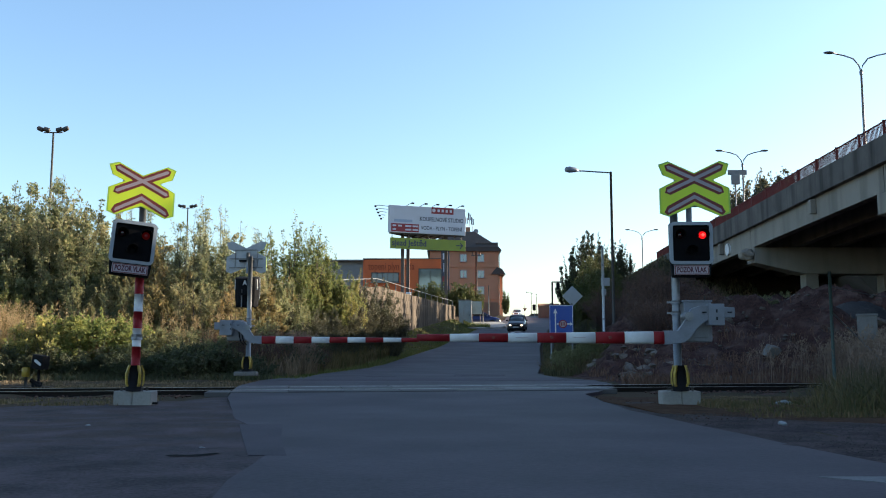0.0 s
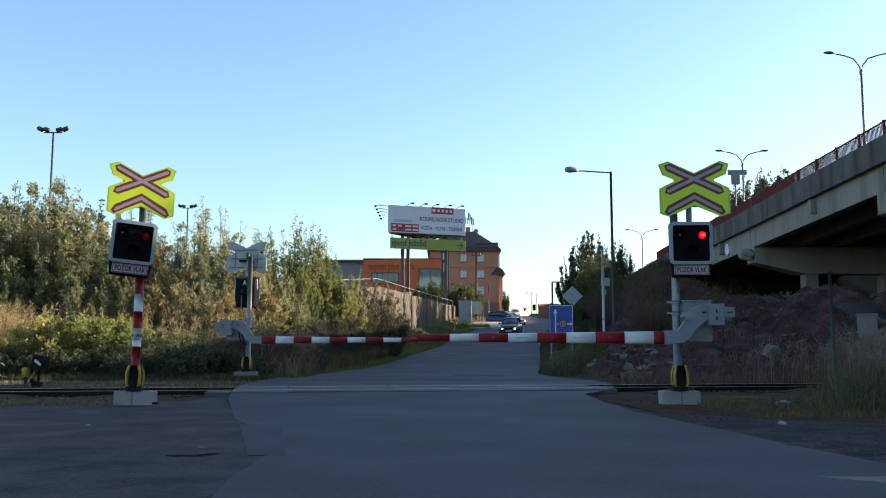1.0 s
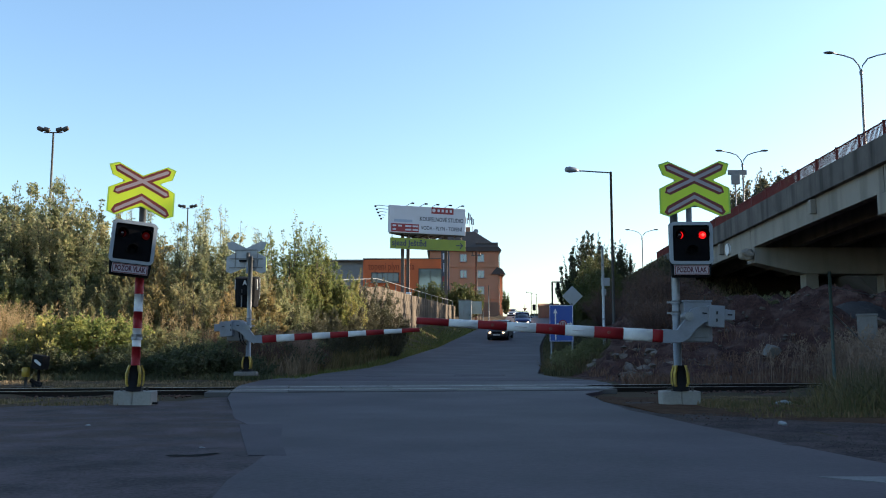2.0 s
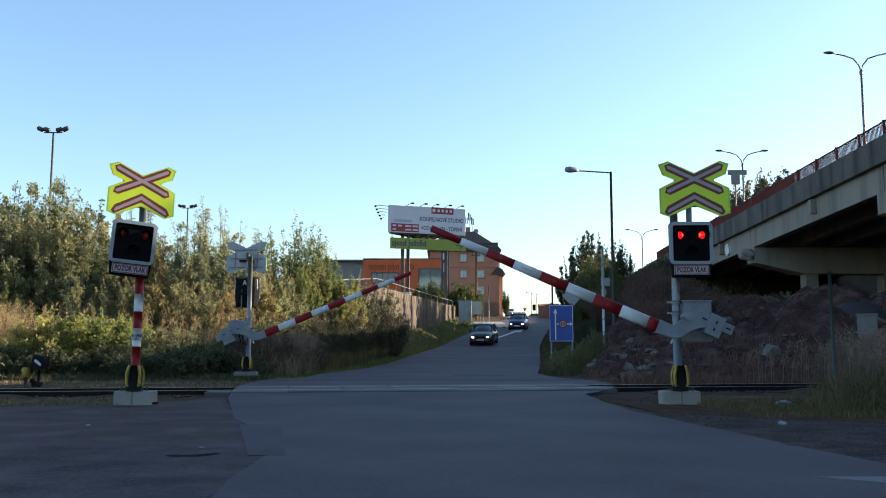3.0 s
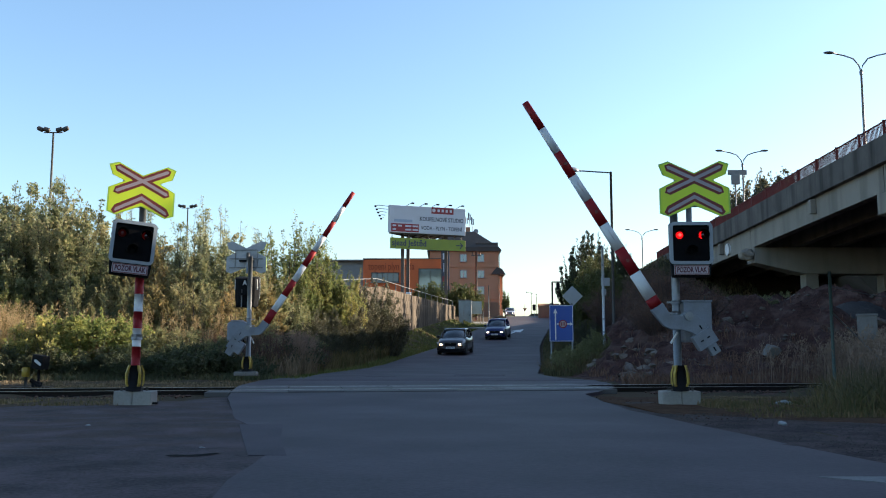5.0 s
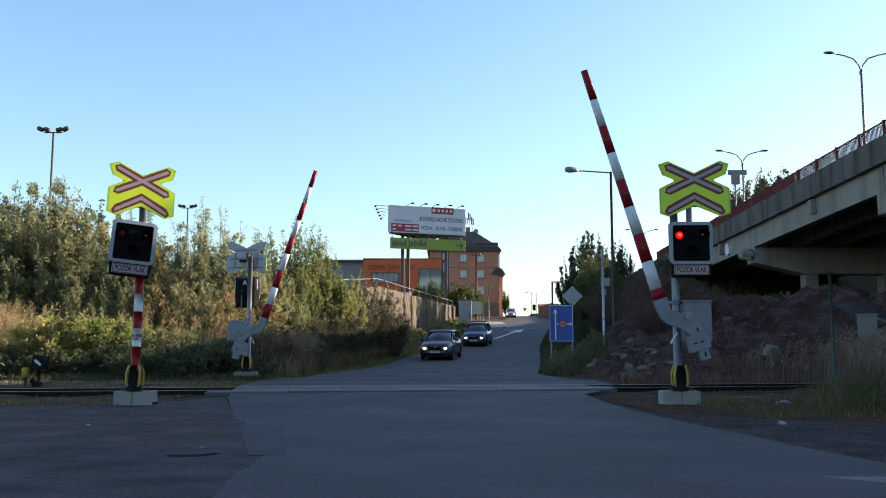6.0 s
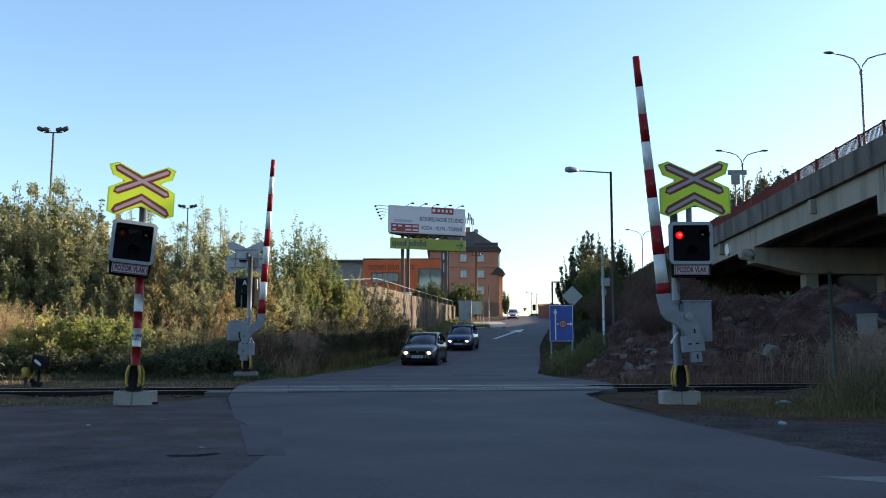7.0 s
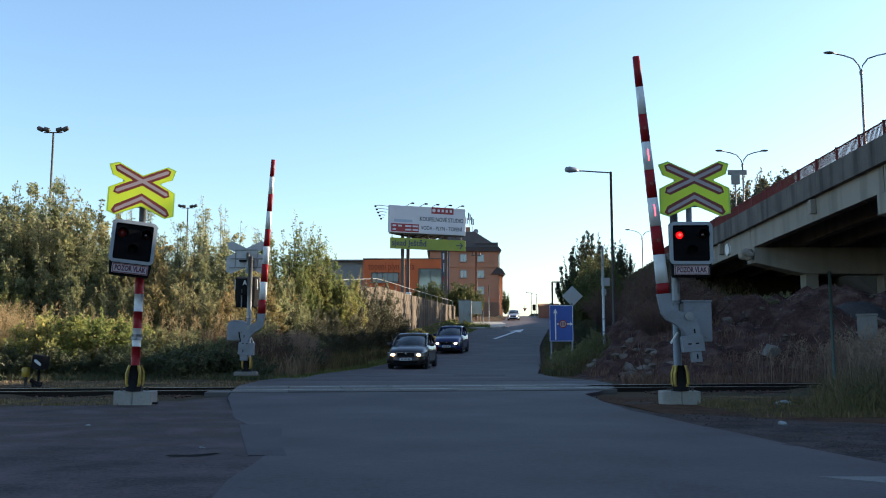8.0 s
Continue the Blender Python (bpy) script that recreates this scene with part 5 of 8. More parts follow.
# ---- billboard ----
def build_billboard():
    t = thing("billboard", "large white billboard with red and blue lettering on steel legs", "billboard", pose(-1.93, 110.0, 6.0, 0, 0, 0))
    for x, y in ((-3.1, 1.2), (-2.5, 3.2), (2.30, 1.6)):
        bm = bmesh.new()
        box(bm, (x, y, 4.5), (0.42, 0.42, 9.4), bevel=0.04)
        part("leg", bm, M["leg_brown"], t)
    # the leaning, slightly turned face
    face = pose(0, 0, 10.9, 0, 0.75, 16)
    bm = bmesh.new()
    box(bm, (0, 0, 0), (9.75, 0.25, 3.35), bevel=0.03)
    p = part("panel", bm, M["sign_white"], t, m=face)
    back = pose(-4.78, 0.2, 0, 0, 0, 40)
    bm = bmesh.new()
    box(bm, (4.55, 0.1, 0.0), (9.1, 0.2, 3.3), back, 0.03)
    part("second_face", bm, M["alu_back"], t, "back of the second billboard face", face)
    bm = bmesh.new()
    q = bmesh.new()
    tri = [(-4.7, 0.25), (4.8, 0.25), (2.1, 5.8)]
    loft(q, [[(x, y, z) for x, y in tri] for z in (-1.52, -1.44)], shade=False)
    join(bm, q)
    part("soffit", bm, M["grey_clad"], t, "grey sheet under the billboard", face)
    bm = bmesh.new()
    box(bm, (0, 0.22, -1.76), (9.4, 0.14, 0.16))
    box(bm, (4.5, -0.1, -1.76), (9.0, 0.14, 0.16), back)
    for k in range(9):
        x = -4.2 + k * 1.02
        reach = max(0.3, min((x + 4.78) * 0.84, (4.9 - x) * 2.0))
        box(bm, (x, 0.2 + reach / 2, -1.76), (0.11, reach, 0.14))
    part("under_frame", bm, M["steel_dark"], t, "dark steel under-frame", face)
    bm = bmesh.new()
    for k in range(8):
        box(bm, (0.9 + k * 1.05, -0.12, -1.6), (0.22, 0.05, 0.5), back)
    part("strut", bm, M["sign_white"], t, "pale struts under the second face", face)
    bm = bmesh.new()
    box(bm, (1.9, -0.126, 1.28), (2.85, 0.012, 0.82))
    part("red_panel", bm, M["ad_red"], p)
    bm = bmesh.new()
    tube(bm, [(0.78, -0.136, 1.28), (0.78, -0.13, 1.28)], 0.22, 16)
    part("pale_disc", bm, M["sign_white"], p)
    for k in range(4):
        bm = bmesh.new()
        box(bm, (1.4 + k * 0.52, -0.133, 1.28), (0.30, 0.006, 0.34))
        part("pale_mark", bm, M["sign_white"], p)
    lettering("words", "KOUPELNOVÉ STUDIO", 0.72, M["ad_text"], p, pose(1.80, -0.127, 0.12) @ FACE, 0.002, width=5.6, bold=0.016)
    lettering("words", "VODA - PLYN - TOPENÍ", 0.66, M["ad_text"], p, pose(1.80, -0.127, -0.98) @ FACE, 0.002, width=5.3, bold=0.014)
    bm = bmesh.new()
    box(bm, (-2.85, -0.126, -1.06), (3.5, 0.012, 1.0))
    part("red_panel", bm, M["ad_red"], p)
    bm = bmesh.new()
    for x, z, w in ((-4.2, -0.83, 0.45), (-3.5, -0.83, 0.5), (-2.45, -0.83, 0.75), (-1.55, -0.83, 0.7), (-4.2, -1.28, 0.4), (-2.45, -1.28, 0.75), (-1.55, -1.28, 0.7)):
        box(bm, (x, -0.133, z), (w, 0.006, 0.20))
    part("pale_bars", bm, M["sign_white"], p)
    bm = bmesh.new()
    box(bm, (-3.1, -0.127, -0.2), (2.3, 0.008, 0.34))
    part("blue_bar", bm, M["ad_blue"], p)
    for x in (-2.2, -0.5, 1.0, 2.6, 4.2):
        bm = bmesh.new()
        tube(bm, [(x - 0.5, -0.1, 1.66), (x - 0.25, -0.6, 1.86), (x, -1.1, 1.90)], 0.032, 6)
        a = part("lamp_arm", bm, M["steel_dark"], p)
        bm = bmesh.new()
        box(bm, (x, -1.15, 1.86), (0.36, 0.25, 0.17), bevel=0.04)
        part("spotlight", bm, M["black"], a)
    for k in range(5):
        y = 0.6 + k * 0.7
        bm = bmesh.new()
        tube(bm, [(-4.75, y, 1.60 - k * 0.27), (-6.1 + k * 0.33, y, 1.66 - k * 0.27), (-6.4 + k * 0.33, y, 1.60 - k * 0.27)], 0.035, 6)
        a = part("lamp_arm", bm, M["steel_dark"], p)
        bm = bmesh.new()
        box(bm, (-6.45 + k * 0.33, y, 1.52 - k * 0.27), (0.25, 0.25, 0.2), bevel=0.04)
        part("spotlight", bm, M["black"], a)
    bm = bmesh.new()
    box(bm, (-0.05, -0.6, 0), (9.55, 0.12, 1.34), bevel=0.02)
    g = part("green_panel", bm, M["ad_green"], t, "lime green advertising panel", pose(0, 0, 7.85, 0, 0.55, 16))
    lettering("words", "sjezd Ještěd", 0.98, M["ad_text"], g, pose(-2.45, -0.662, 0.03) @ FACE, 0.002, width=4.3, bold=0.028)
    bm = bmesh.new()
    box(bm, (3.9, -0.663, 0.0), (0.75, 0.008, 0.13))
    prism(bm, [(3.95, 0.38), (4.1, 0.38), (4.42, 0.0), (4.1, -0.38), (3.95, -0.38), (4.22, 0.0)], -0.668, -0.66)
    part("arrow", bm, M["ad_text"], g)
    for x in (-4.4, -2.2, 0.2, 2.4, 4.4):
        bm = bmesh.new()
        tube(bm, [(x, -0.5, 0.62), (x, 0.3, 0.85), (x, 0.3, 1.5)], 0.05, 6)
        part("hanger", bm, M["steel_dark"], g)


build_billboard()


# ---- buildings ----
def window(parent, x, y, z, w, h, glass, frame_m, rz=0, bars=1):
    """A framed pane set in a wall, facing -y before the turn rz."""
    m = pose(x, y, z, 0, 0, rz)
    bm = bmesh.new()
    for c, s in (((0, 0, h / 2), (w + 0.12, 0.14, 0.12)), ((0, 0, -h / 2), (w + 0.12, 0.14, 0.12)), ((-w / 2, 0, 0), (0.12, 0.14, h)), ((w / 2, 0, 0), (0.12, 0.14, h))):
        box(bm, c, s)
    for k in range(bars):
        box(bm, (-w / 2 + w * (k + 1) / (bars + 1), 0, 0), (0.07, 0.12, h))
    win = part("window", bm, frame_m, parent, m=m)
    bm = bmesh.new()
    box(bm, (0, 0.03, 0), (w, 0.03, h))
    part("pane", bm, glass, win)
    bm = bmesh.new()
    box(bm, (0, -0.12, -h / 2 - 0.08), (w + 0.3, 0.22, 0.08))
    part("sill", bm, M["concrete"], win)
    return win


def build_orange():
    t = thing("shop_building", "flat-roofed orange rendered shop building with grey cladding", "building", pose(0, 130, 6.3))
    bm = bmesh.new()
    prism(bm, [(-11.6, -1), (-0.3, -1), (-0.3, 7.85), (-11.6, 7.75)], 0, 18)
    part("wall", bm, M["orange_render"], t)
    bm = bmesh.new()
    box(bm, (-5.9, 9, 7.90), (11.5, 18.2, 0.10), bevel=0.02)
    part("roof_edge", bm, M["steel_dark"], t)
    bm = bmesh.new()
    prism(bm, [(-18.6, -1), (-11.65, -1), (-11.65, 7.6), (-18.6, 7.5)], 0.5, 16)
    part("grey_wing", bm, M["grey_clad"], t, "grey clad wing")
    bm = bmesh.new()
    box(bm, (-15.1, 8, 7.65), (7.1, 16.5, 0.2))
    part("roof_edge", bm, M["pole_grey"], t)
    window(t, -8.4, -0.05, 5.15, 3.9, 1.35, M["window_glass"], M["steel_dark"], 0, 4)
    window(t, -1.85, -0.05, 3.9, 3.3, 5.0, M["window_sky"], M["steel_dark"], 0, 1)
    lettering("words", "topení plyn voda", 1.5, M["faded_red"], t, pose(-7.5, -0.02, 6.75) @ FACE, 0.02, width=6.7, label="faded dark red lettering")
    bm = bmesh.new()
    box(bm, (0.32, -0.35, 6.0), (1.15, 0.06, 6.3), bevel=0.015)
    banner = part("side_banner", bm, M["ad_text"], t, "dark vertical banner with pale and red fields")
    for z, h, w, mt in ((8.2, 0.9, 0.7, M["sign_white"]), (6.6, 1.3, 0.55, M["sign_white"]), (4.9, 0.8, 0.8, M["ad_red"]), (3.7, 0.7, 0.6, M["sign_white"])):
        bm = bmesh.new()
        box(bm, (0.32, -0.385, z), (w, 0.01, h))
        part("field", bm, mt, banner)
    bm = bmesh.new()
    for z in (3.2, 8.9):
        tube(bm, [(-0.3, 0.0, z), (0.3, -0.32, z)], 0.04, 6)
    part("bracket", bm, M["steel_dark"], banner)
    bm = bmesh.new()
    box(bm, (-10.6, 5, 8.2), (0.8, 0.8, 0.5), bevel=0.05)
    part("roof_vent", bm, M["steel_dark"], t)
    bm = bmesh.new()
    prism(bm, [(-5.6, -1), (-0.28, -1), (-0.28, 0.6), (-5.6, 0.6)], -0.25, 0)
    part("plinth", bm, M["concrete_dark"], t)


def build_house():
    t = thing("apartment_house", "four-storey terracotta apartment house with a dark hipped roof", "house", pose(0, 175, 7.6, 0, 0, 0))
    W0, W1, D, H = -2.6, 10.9, 13.0, 12.9
    bm = bmesh.new()
    prism(bm, [(W0, -2), (W1, -2), (W1, H), (W0, H)], 0, D)
    part("wall", bm, M["brick_render"], t)
    bm = bmesh.new()
    for z in (3.4, 9.7):
        box(bm, ((W0 + W1) / 2, -0.08, z), (W1 - W0 + 0.2, 0.2, 0.3))
    part("cornice", bm, M["brick_render"], t)
    bm = bmesh.new()
    o = 0.5
    a = [(W0 - o, -o, H), (W1 + o, -o, H), (W1 + o, D + o, H), (W0 - o, D + o, H)]
    b = [(W0 + 3.2, 2.6, H + 4.0), (W1 - 4.6, 2.6, H + 4.0), (W1 - 4.6, D - 3, H + 4.0), (W0 + 3.2, D - 3, H + 4.0)]
    loft(bm, [[(x, y, z - 0.25) for x, y, z in a], a, [(x * 0.93 + 0.29, y, z) for x, y, z in [(p[0], p[1], H + 0.6) for p in a]], b], shade=False)
    part("roof", bm, M["roof_dark"], t, "dark slate roof")
    bm = bmesh.new()
    box(bm, (8.6, 1.6, H + 0.6), (4.4, 3.4, 1.8), bevel=0.05)
    part("gable", bm, M["roof_dark"], t)
    bm = bmesh.new()
    for x, y in ((5.0, 4.5), (1.0, 7.5)):
        box(bm, (x, y, H + 4.3), (0.9, 0.9, 1.6), bevel=0.03)
    part("chimney", bm, M["brick_render"], t)
    # aerials
    bm = bmesh.new()
    for x, z in ((4.6, 2.4), (5.3, 3.1), (5.9, 2.2)):
        tube(bm, [(x, 4.2, H + 4.0), (x, 4.2, H + 4.8 + z)], 0.07, 6)
        box(bm, (x - 0.18, 4.1, H + 4.2 + z), (0.22, 0.16, 1.5), bevel=0.02)
        box(bm, (x + 0.28, 4.3, H + 4.0 + z), (0.18, 0.16, 1.2), bevel=0.02)
    part("aerials", bm, M["grey_paint"], t, "grey phone aerials on the roof")
    bm = bmesh.new()
    tube(bm, [(6.6, 3.9, H + 4.2), (6.6, 3.75, H + 4.2)], 0.5, 14)
    part("dish", bm, M["grey_paint"], t)
    for z in (1.7, 5.0, 8.2, 11.35):
        for x in (0.6, 4.0, 7.4):
            window(t, x, -0.02, z, 1.25, 1.45, M["window_sky"] if (x > 3 and z > 3) else M["window_glass"], M["sign_grey"], 0, 1)
        for y in (2.6, 6.0, 9.6):
            window(t, W1 + 0.02, y, z, 1.0, 1.6, M["window_glass"], M["white_panel"], 90, 1)
    # the bay on the side with its little roof and the down pipe
    bm = bmesh.new()
    prism(bm, [(W1, -2), (W1 + 1.0, -2), (W1 + 1.0, 8.2), (W1, 8.2)], 4.0, 9.5)
    part("bay", bm, M["brick_render"], t)
    bm = bmesh.new()
    prism(bm, [(W1 - 1.6, 8.1), (W1 + 1.3, 8.1), (W1 + 0.6, 9.2), (W1 - 0.4, 9.5)], -0.5, 9.8)
    part("bay_roof", bm, M["roof_dark"], t)
    bm = bmesh.new()
    prism(bm, [(W1 - 4.0, -2), (W1 - 0.1, -2), (W1 - 0.1, 2.6), (W1 - 4.0, 2.6)], -1.2, 0)
    part("porch", bm, M["brown_wall"], t)
    bm = bmesh.new()
    tube(bm, [(W1 + 0.1, -0.15, -1), (W1 + 0.1, -0.15, H)], 0.07, 6)
    part("down_pipe", bm, M["steel_dark"], t)


build_orange()
build_house()


def build_far_bits():
    t = thing("transformer_cabinet", "large grey-green metal cabinet beside the side street", "cabinet", pose(2.38, 97.0, 3.65))
    bm = bmesh.new()
    box(bm, (0, 0, 1.28), (1.36, 1.2, 2.6), bevel=0.03)
    part("body", bm, M["cabinet"], t)
    bm = bmesh.new()
    box(bm, (0, 0, 2.63), (1.46, 1.3, 0.10), bevel=0.03)
    part("roof", bm, M["concrete_grey"], t)
    bm = bmesh.new()
    box(bm, (0.18, -0.61, 1.05), (0.72, 0.03, 1.75), bevel=0.008)
    d = part("door", bm, M["cabinet"], t)
    bm = bmesh.new()
    box(bm, (0.44, -0.64, 1.0), (0.05, 0.04, 0.22))
    part("handle", bm, M["steel_dark"], d)
    t = thing("info_board", "grey-blue back of a board on two posts", "board", pose(3.62, 97.6, float(ground_z(3.62, 97.6))))
    top = 6.22 - float(ground_z(3.62, 97.6))
    bm = bmesh.new()
    box(bm, (0, 0, top - 0.68), (1.16, 0.06, 1.36), bevel=0.015)
    part("panel", bm, M["cabinet"], t)
    for x in (-0.42, 0.42):
        bm = bmesh.new()
        tube(bm, [(x, 0.06, -0.2), (x, 0.06, top - 0.1)], 0.035, 8)
        part("post", bm, M["leg_brown"], t)
    t = thing("utility_pole", "dark wooden utility pole before the house", "utility pole", pose(5.2, 140, 5.5))
    bm = bmesh.new()
    tube(bm, [(0, 0, 0), (0, 0, 11.0)], [0.2, 0.15], 10)
    part("pole", bm, M["bark"], t)
    bm = bmesh.new()
    box(bm, (0, 0, 10.2), (1.5, 0.15, 0.15))
    for x in (-0.6, 0.0, 0.6):
        tube(bm, [(x, 0, 10.2), (x, 0, 10.75)], 0.08, 8)
    part("crossarm", bm, M["steel_dark"], t)
    for x, y, h in ((4.35, 97.5, 1.8), (6.1, 120.0, 5.0)):
        t = sign_post(pose(x, y, float(ground_z(x, y))), h, 0.06, "wooden_post", "slim grey post on the grass", M["pole_grey"])
        bm = bmesh.new()
        tube(bm, [(0, 0, h), (0, 0, h + 0.06)], 0.09, 8)
        part("cap", bm, M["steel_dark"], t)
    t = thing("notice_board", "small white notice on the handrail", "notice", pose(-2.78, 72.0, 4.9))
    bm = bmesh.new()
    box(bm, (0, 0, 0.35), (0.38, 0.06, 0.62), bevel=0.02)
    part("board", bm, M["white_panel"], t)
    bm = bmesh.new()
    tube(bm, [(0, 0.06, -0.4), (0, 0.06, 0.6)], 0.03, 8)
    part("post", bm, M["galv"], t)
    t = thing("kerb", "pale concrete kerb round the corner of the side street", "kerb", kind="structure")
    bm = bmesh.new()
    rings = []
    for k in range(15):
        a = radians(180 + 90 * k / 14)
        for_x, for_y = 4.3 + 2.6 * math.cos(a + math.pi / 2) * 1.0, 96.2 + 2.9 * math.sin(a + math.pi / 2)
        c, q = math.cos(a + math.pi / 2), math.sin(a + math.pi / 2)
        z = float(road_z(for_y)) - 0.1
        rings.append([(for_x - 0.12 * c, for_y - 0.12 * q, z), (for_x - 0.12 * c, for_y - 0.12 * q, z + 0.28), (for_x + 0.12 * c, for_y + 0.12 * q, z + 0.28), (for_x + 0.12 * c, for_y + 0.12 * q, z)])
    loft(bm, rings, shade=False)
    part("kerb_stone", bm, M["concrete"], t)
    t = thing("garden_wall", "brown rendered wall at the top of the road", "wall", pose(17.6, 150, 5.9))
    bm = bmesh.new()
    box(bm, (0, 0, 1.2), (3.4, 0.5, 2.6), bevel=0.06)
    part("body", bm, M["brown_wall"], t)
    bm = bmesh.new()
    tube(bm, [(-1.75, 0, 2.5), (1.75, 0, 2.5)], 0.32, 12)
    part("coping", bm, M["brown_wall"], t)


build_far_bits()


# ---- plants ----
def leaves(rng, centres, size, slim=0.5, droop=0.3):
    """Small pointed leaves at the given places."""
    n = len(centres)
    a = rng.normal(size=(n, 3))
    a[:, 2] += droop
    a /= np.linalg.norm(a, axis=1)[:, None]
    b = np.cross(a, rng.normal(size=(n, 3)))
    b /= np.linalg.norm(b, axis=1)[:, None]
    s = (size * rng.uniform(0.55, 1.4, n))[:, None]
    co = np.stack([centres, centres + a * s * 0.45 + b * s * slim, centres + a * s], 1).reshape(-1, 3)
    return co, np.arange(3 * n).reshape(n, 3)


def plant_meshes(name, seed, h, r, stems, n, size, leaf, spread=1.0, twig=0.35, low=0.06, slim=0.55, lean=0.0, ragged=(0.70, 1.03), shoots=10, loose=0.12, rise=0.95, bark=None):
    """Stems fanned out from one base, side twigs along them, leaves in sprays along the twigs, and long thin shoots on top."""
    rng = np.random.default_rng(seed)
    bm = bmesh.new()
    spots = []
    stems, twigs = int(stems * 1.4), 14
    per = n // (stems * twigs)
    k = h / 6.0
    for s in range(stems):
        ang = rng.uniform(0, 2 * math.pi)
        out = r * spread * math.sqrt(rng.uniform(0, 1))
        hh = h * (1.0 - 0.45 * (out / r) ** 1.5) * rng.uniform(*ragged)
        base = np.array([math.cos(ang) * out * 0.25, math.sin(ang) * out * 0.25, -0.1])
        tip = np.array([math.cos(ang) * out + lean, math.sin(ang) * out, hh])
        mid = base * 0.45 + tip * 0.55 + np.array([math.cos(ang) * out * 0.12, math.sin(ang) * out * 0.12, hh * 0.05])
        ts = np.linspace(0, 1, 6)
        path = [(1 - t) ** 2 * base + 2 * t * (1 - t) * mid + t * t * tip for t in ts]
        tube(bm, path, [max(0.006, 0.05 * k * (1 - t) + 0.006) for t in ts], 4, False)
        fill = rng.uniform(0.55, 1.45)
        for q in range(twigs):
            t = low + (1 - low) * (q + rng.uniform(0, 1)) / twigs
            p = (1 - t) ** 2 * base + 2 * t * (1 - t) * mid + t * t * tip
            reach = r * twig * (1.36 - t) * rng.uniform(0.5, 1.2) + 0.1
            d = rng.normal(size=3) * np.array([1, 1, 0.45]) + np.array([math.cos(ang) * 0.5, math.sin(ang) * 0.5, rise])
            d /= np.linalg.norm(d)
            end = p + d * reach
            tube(bm, [p, end], [0.010 * k + 0.003, 0.003], 3, False)
            m = int(per * fill * rng.uniform(0.5, 1.5))
            u = rng.uniform(0.0, 1.0, m)[:, None] ** 0.8
            spots.append(p + (end - p) * u + rng.normal(size=(m, 3)) * (0.03 * k + loose * reach * (1.2 - 0.7 * u)))
        if s < shoots:
            # a whip above the crown, leafed thinly to its end
            d = np.array([rng.normal() * 0.16, rng.normal() * 0.16, 1.0])
            top = tip + d * h * rng.uniform(0.07, 0.17)
            start = path[4]
            tube(bm, [start, tip, top], [0.012 * k, 0.008 * k, 0.003], 3, False)
            m = int(38 * rng.uniform(0.6, 1.3))
            u = rng.uniform(0, 1, m)[:, None]
            spots.append(tip + (top - tip) * u + rng.normal(size=(m, 3)) * np.array([0.07, 0.07, 0.03]) * k * (1.25 - u))
    spots = np.concatenate(spots)
    spots = spots[spots[:, 2] > 0.02]
    co, f = leaves(rng, spots, size, slim)
    stem_me = mesh_of(name + "_stems", bm, bark or M["bark"])
    return stem_me, raw_mesh(name + "_leaves", co, f, leaf)


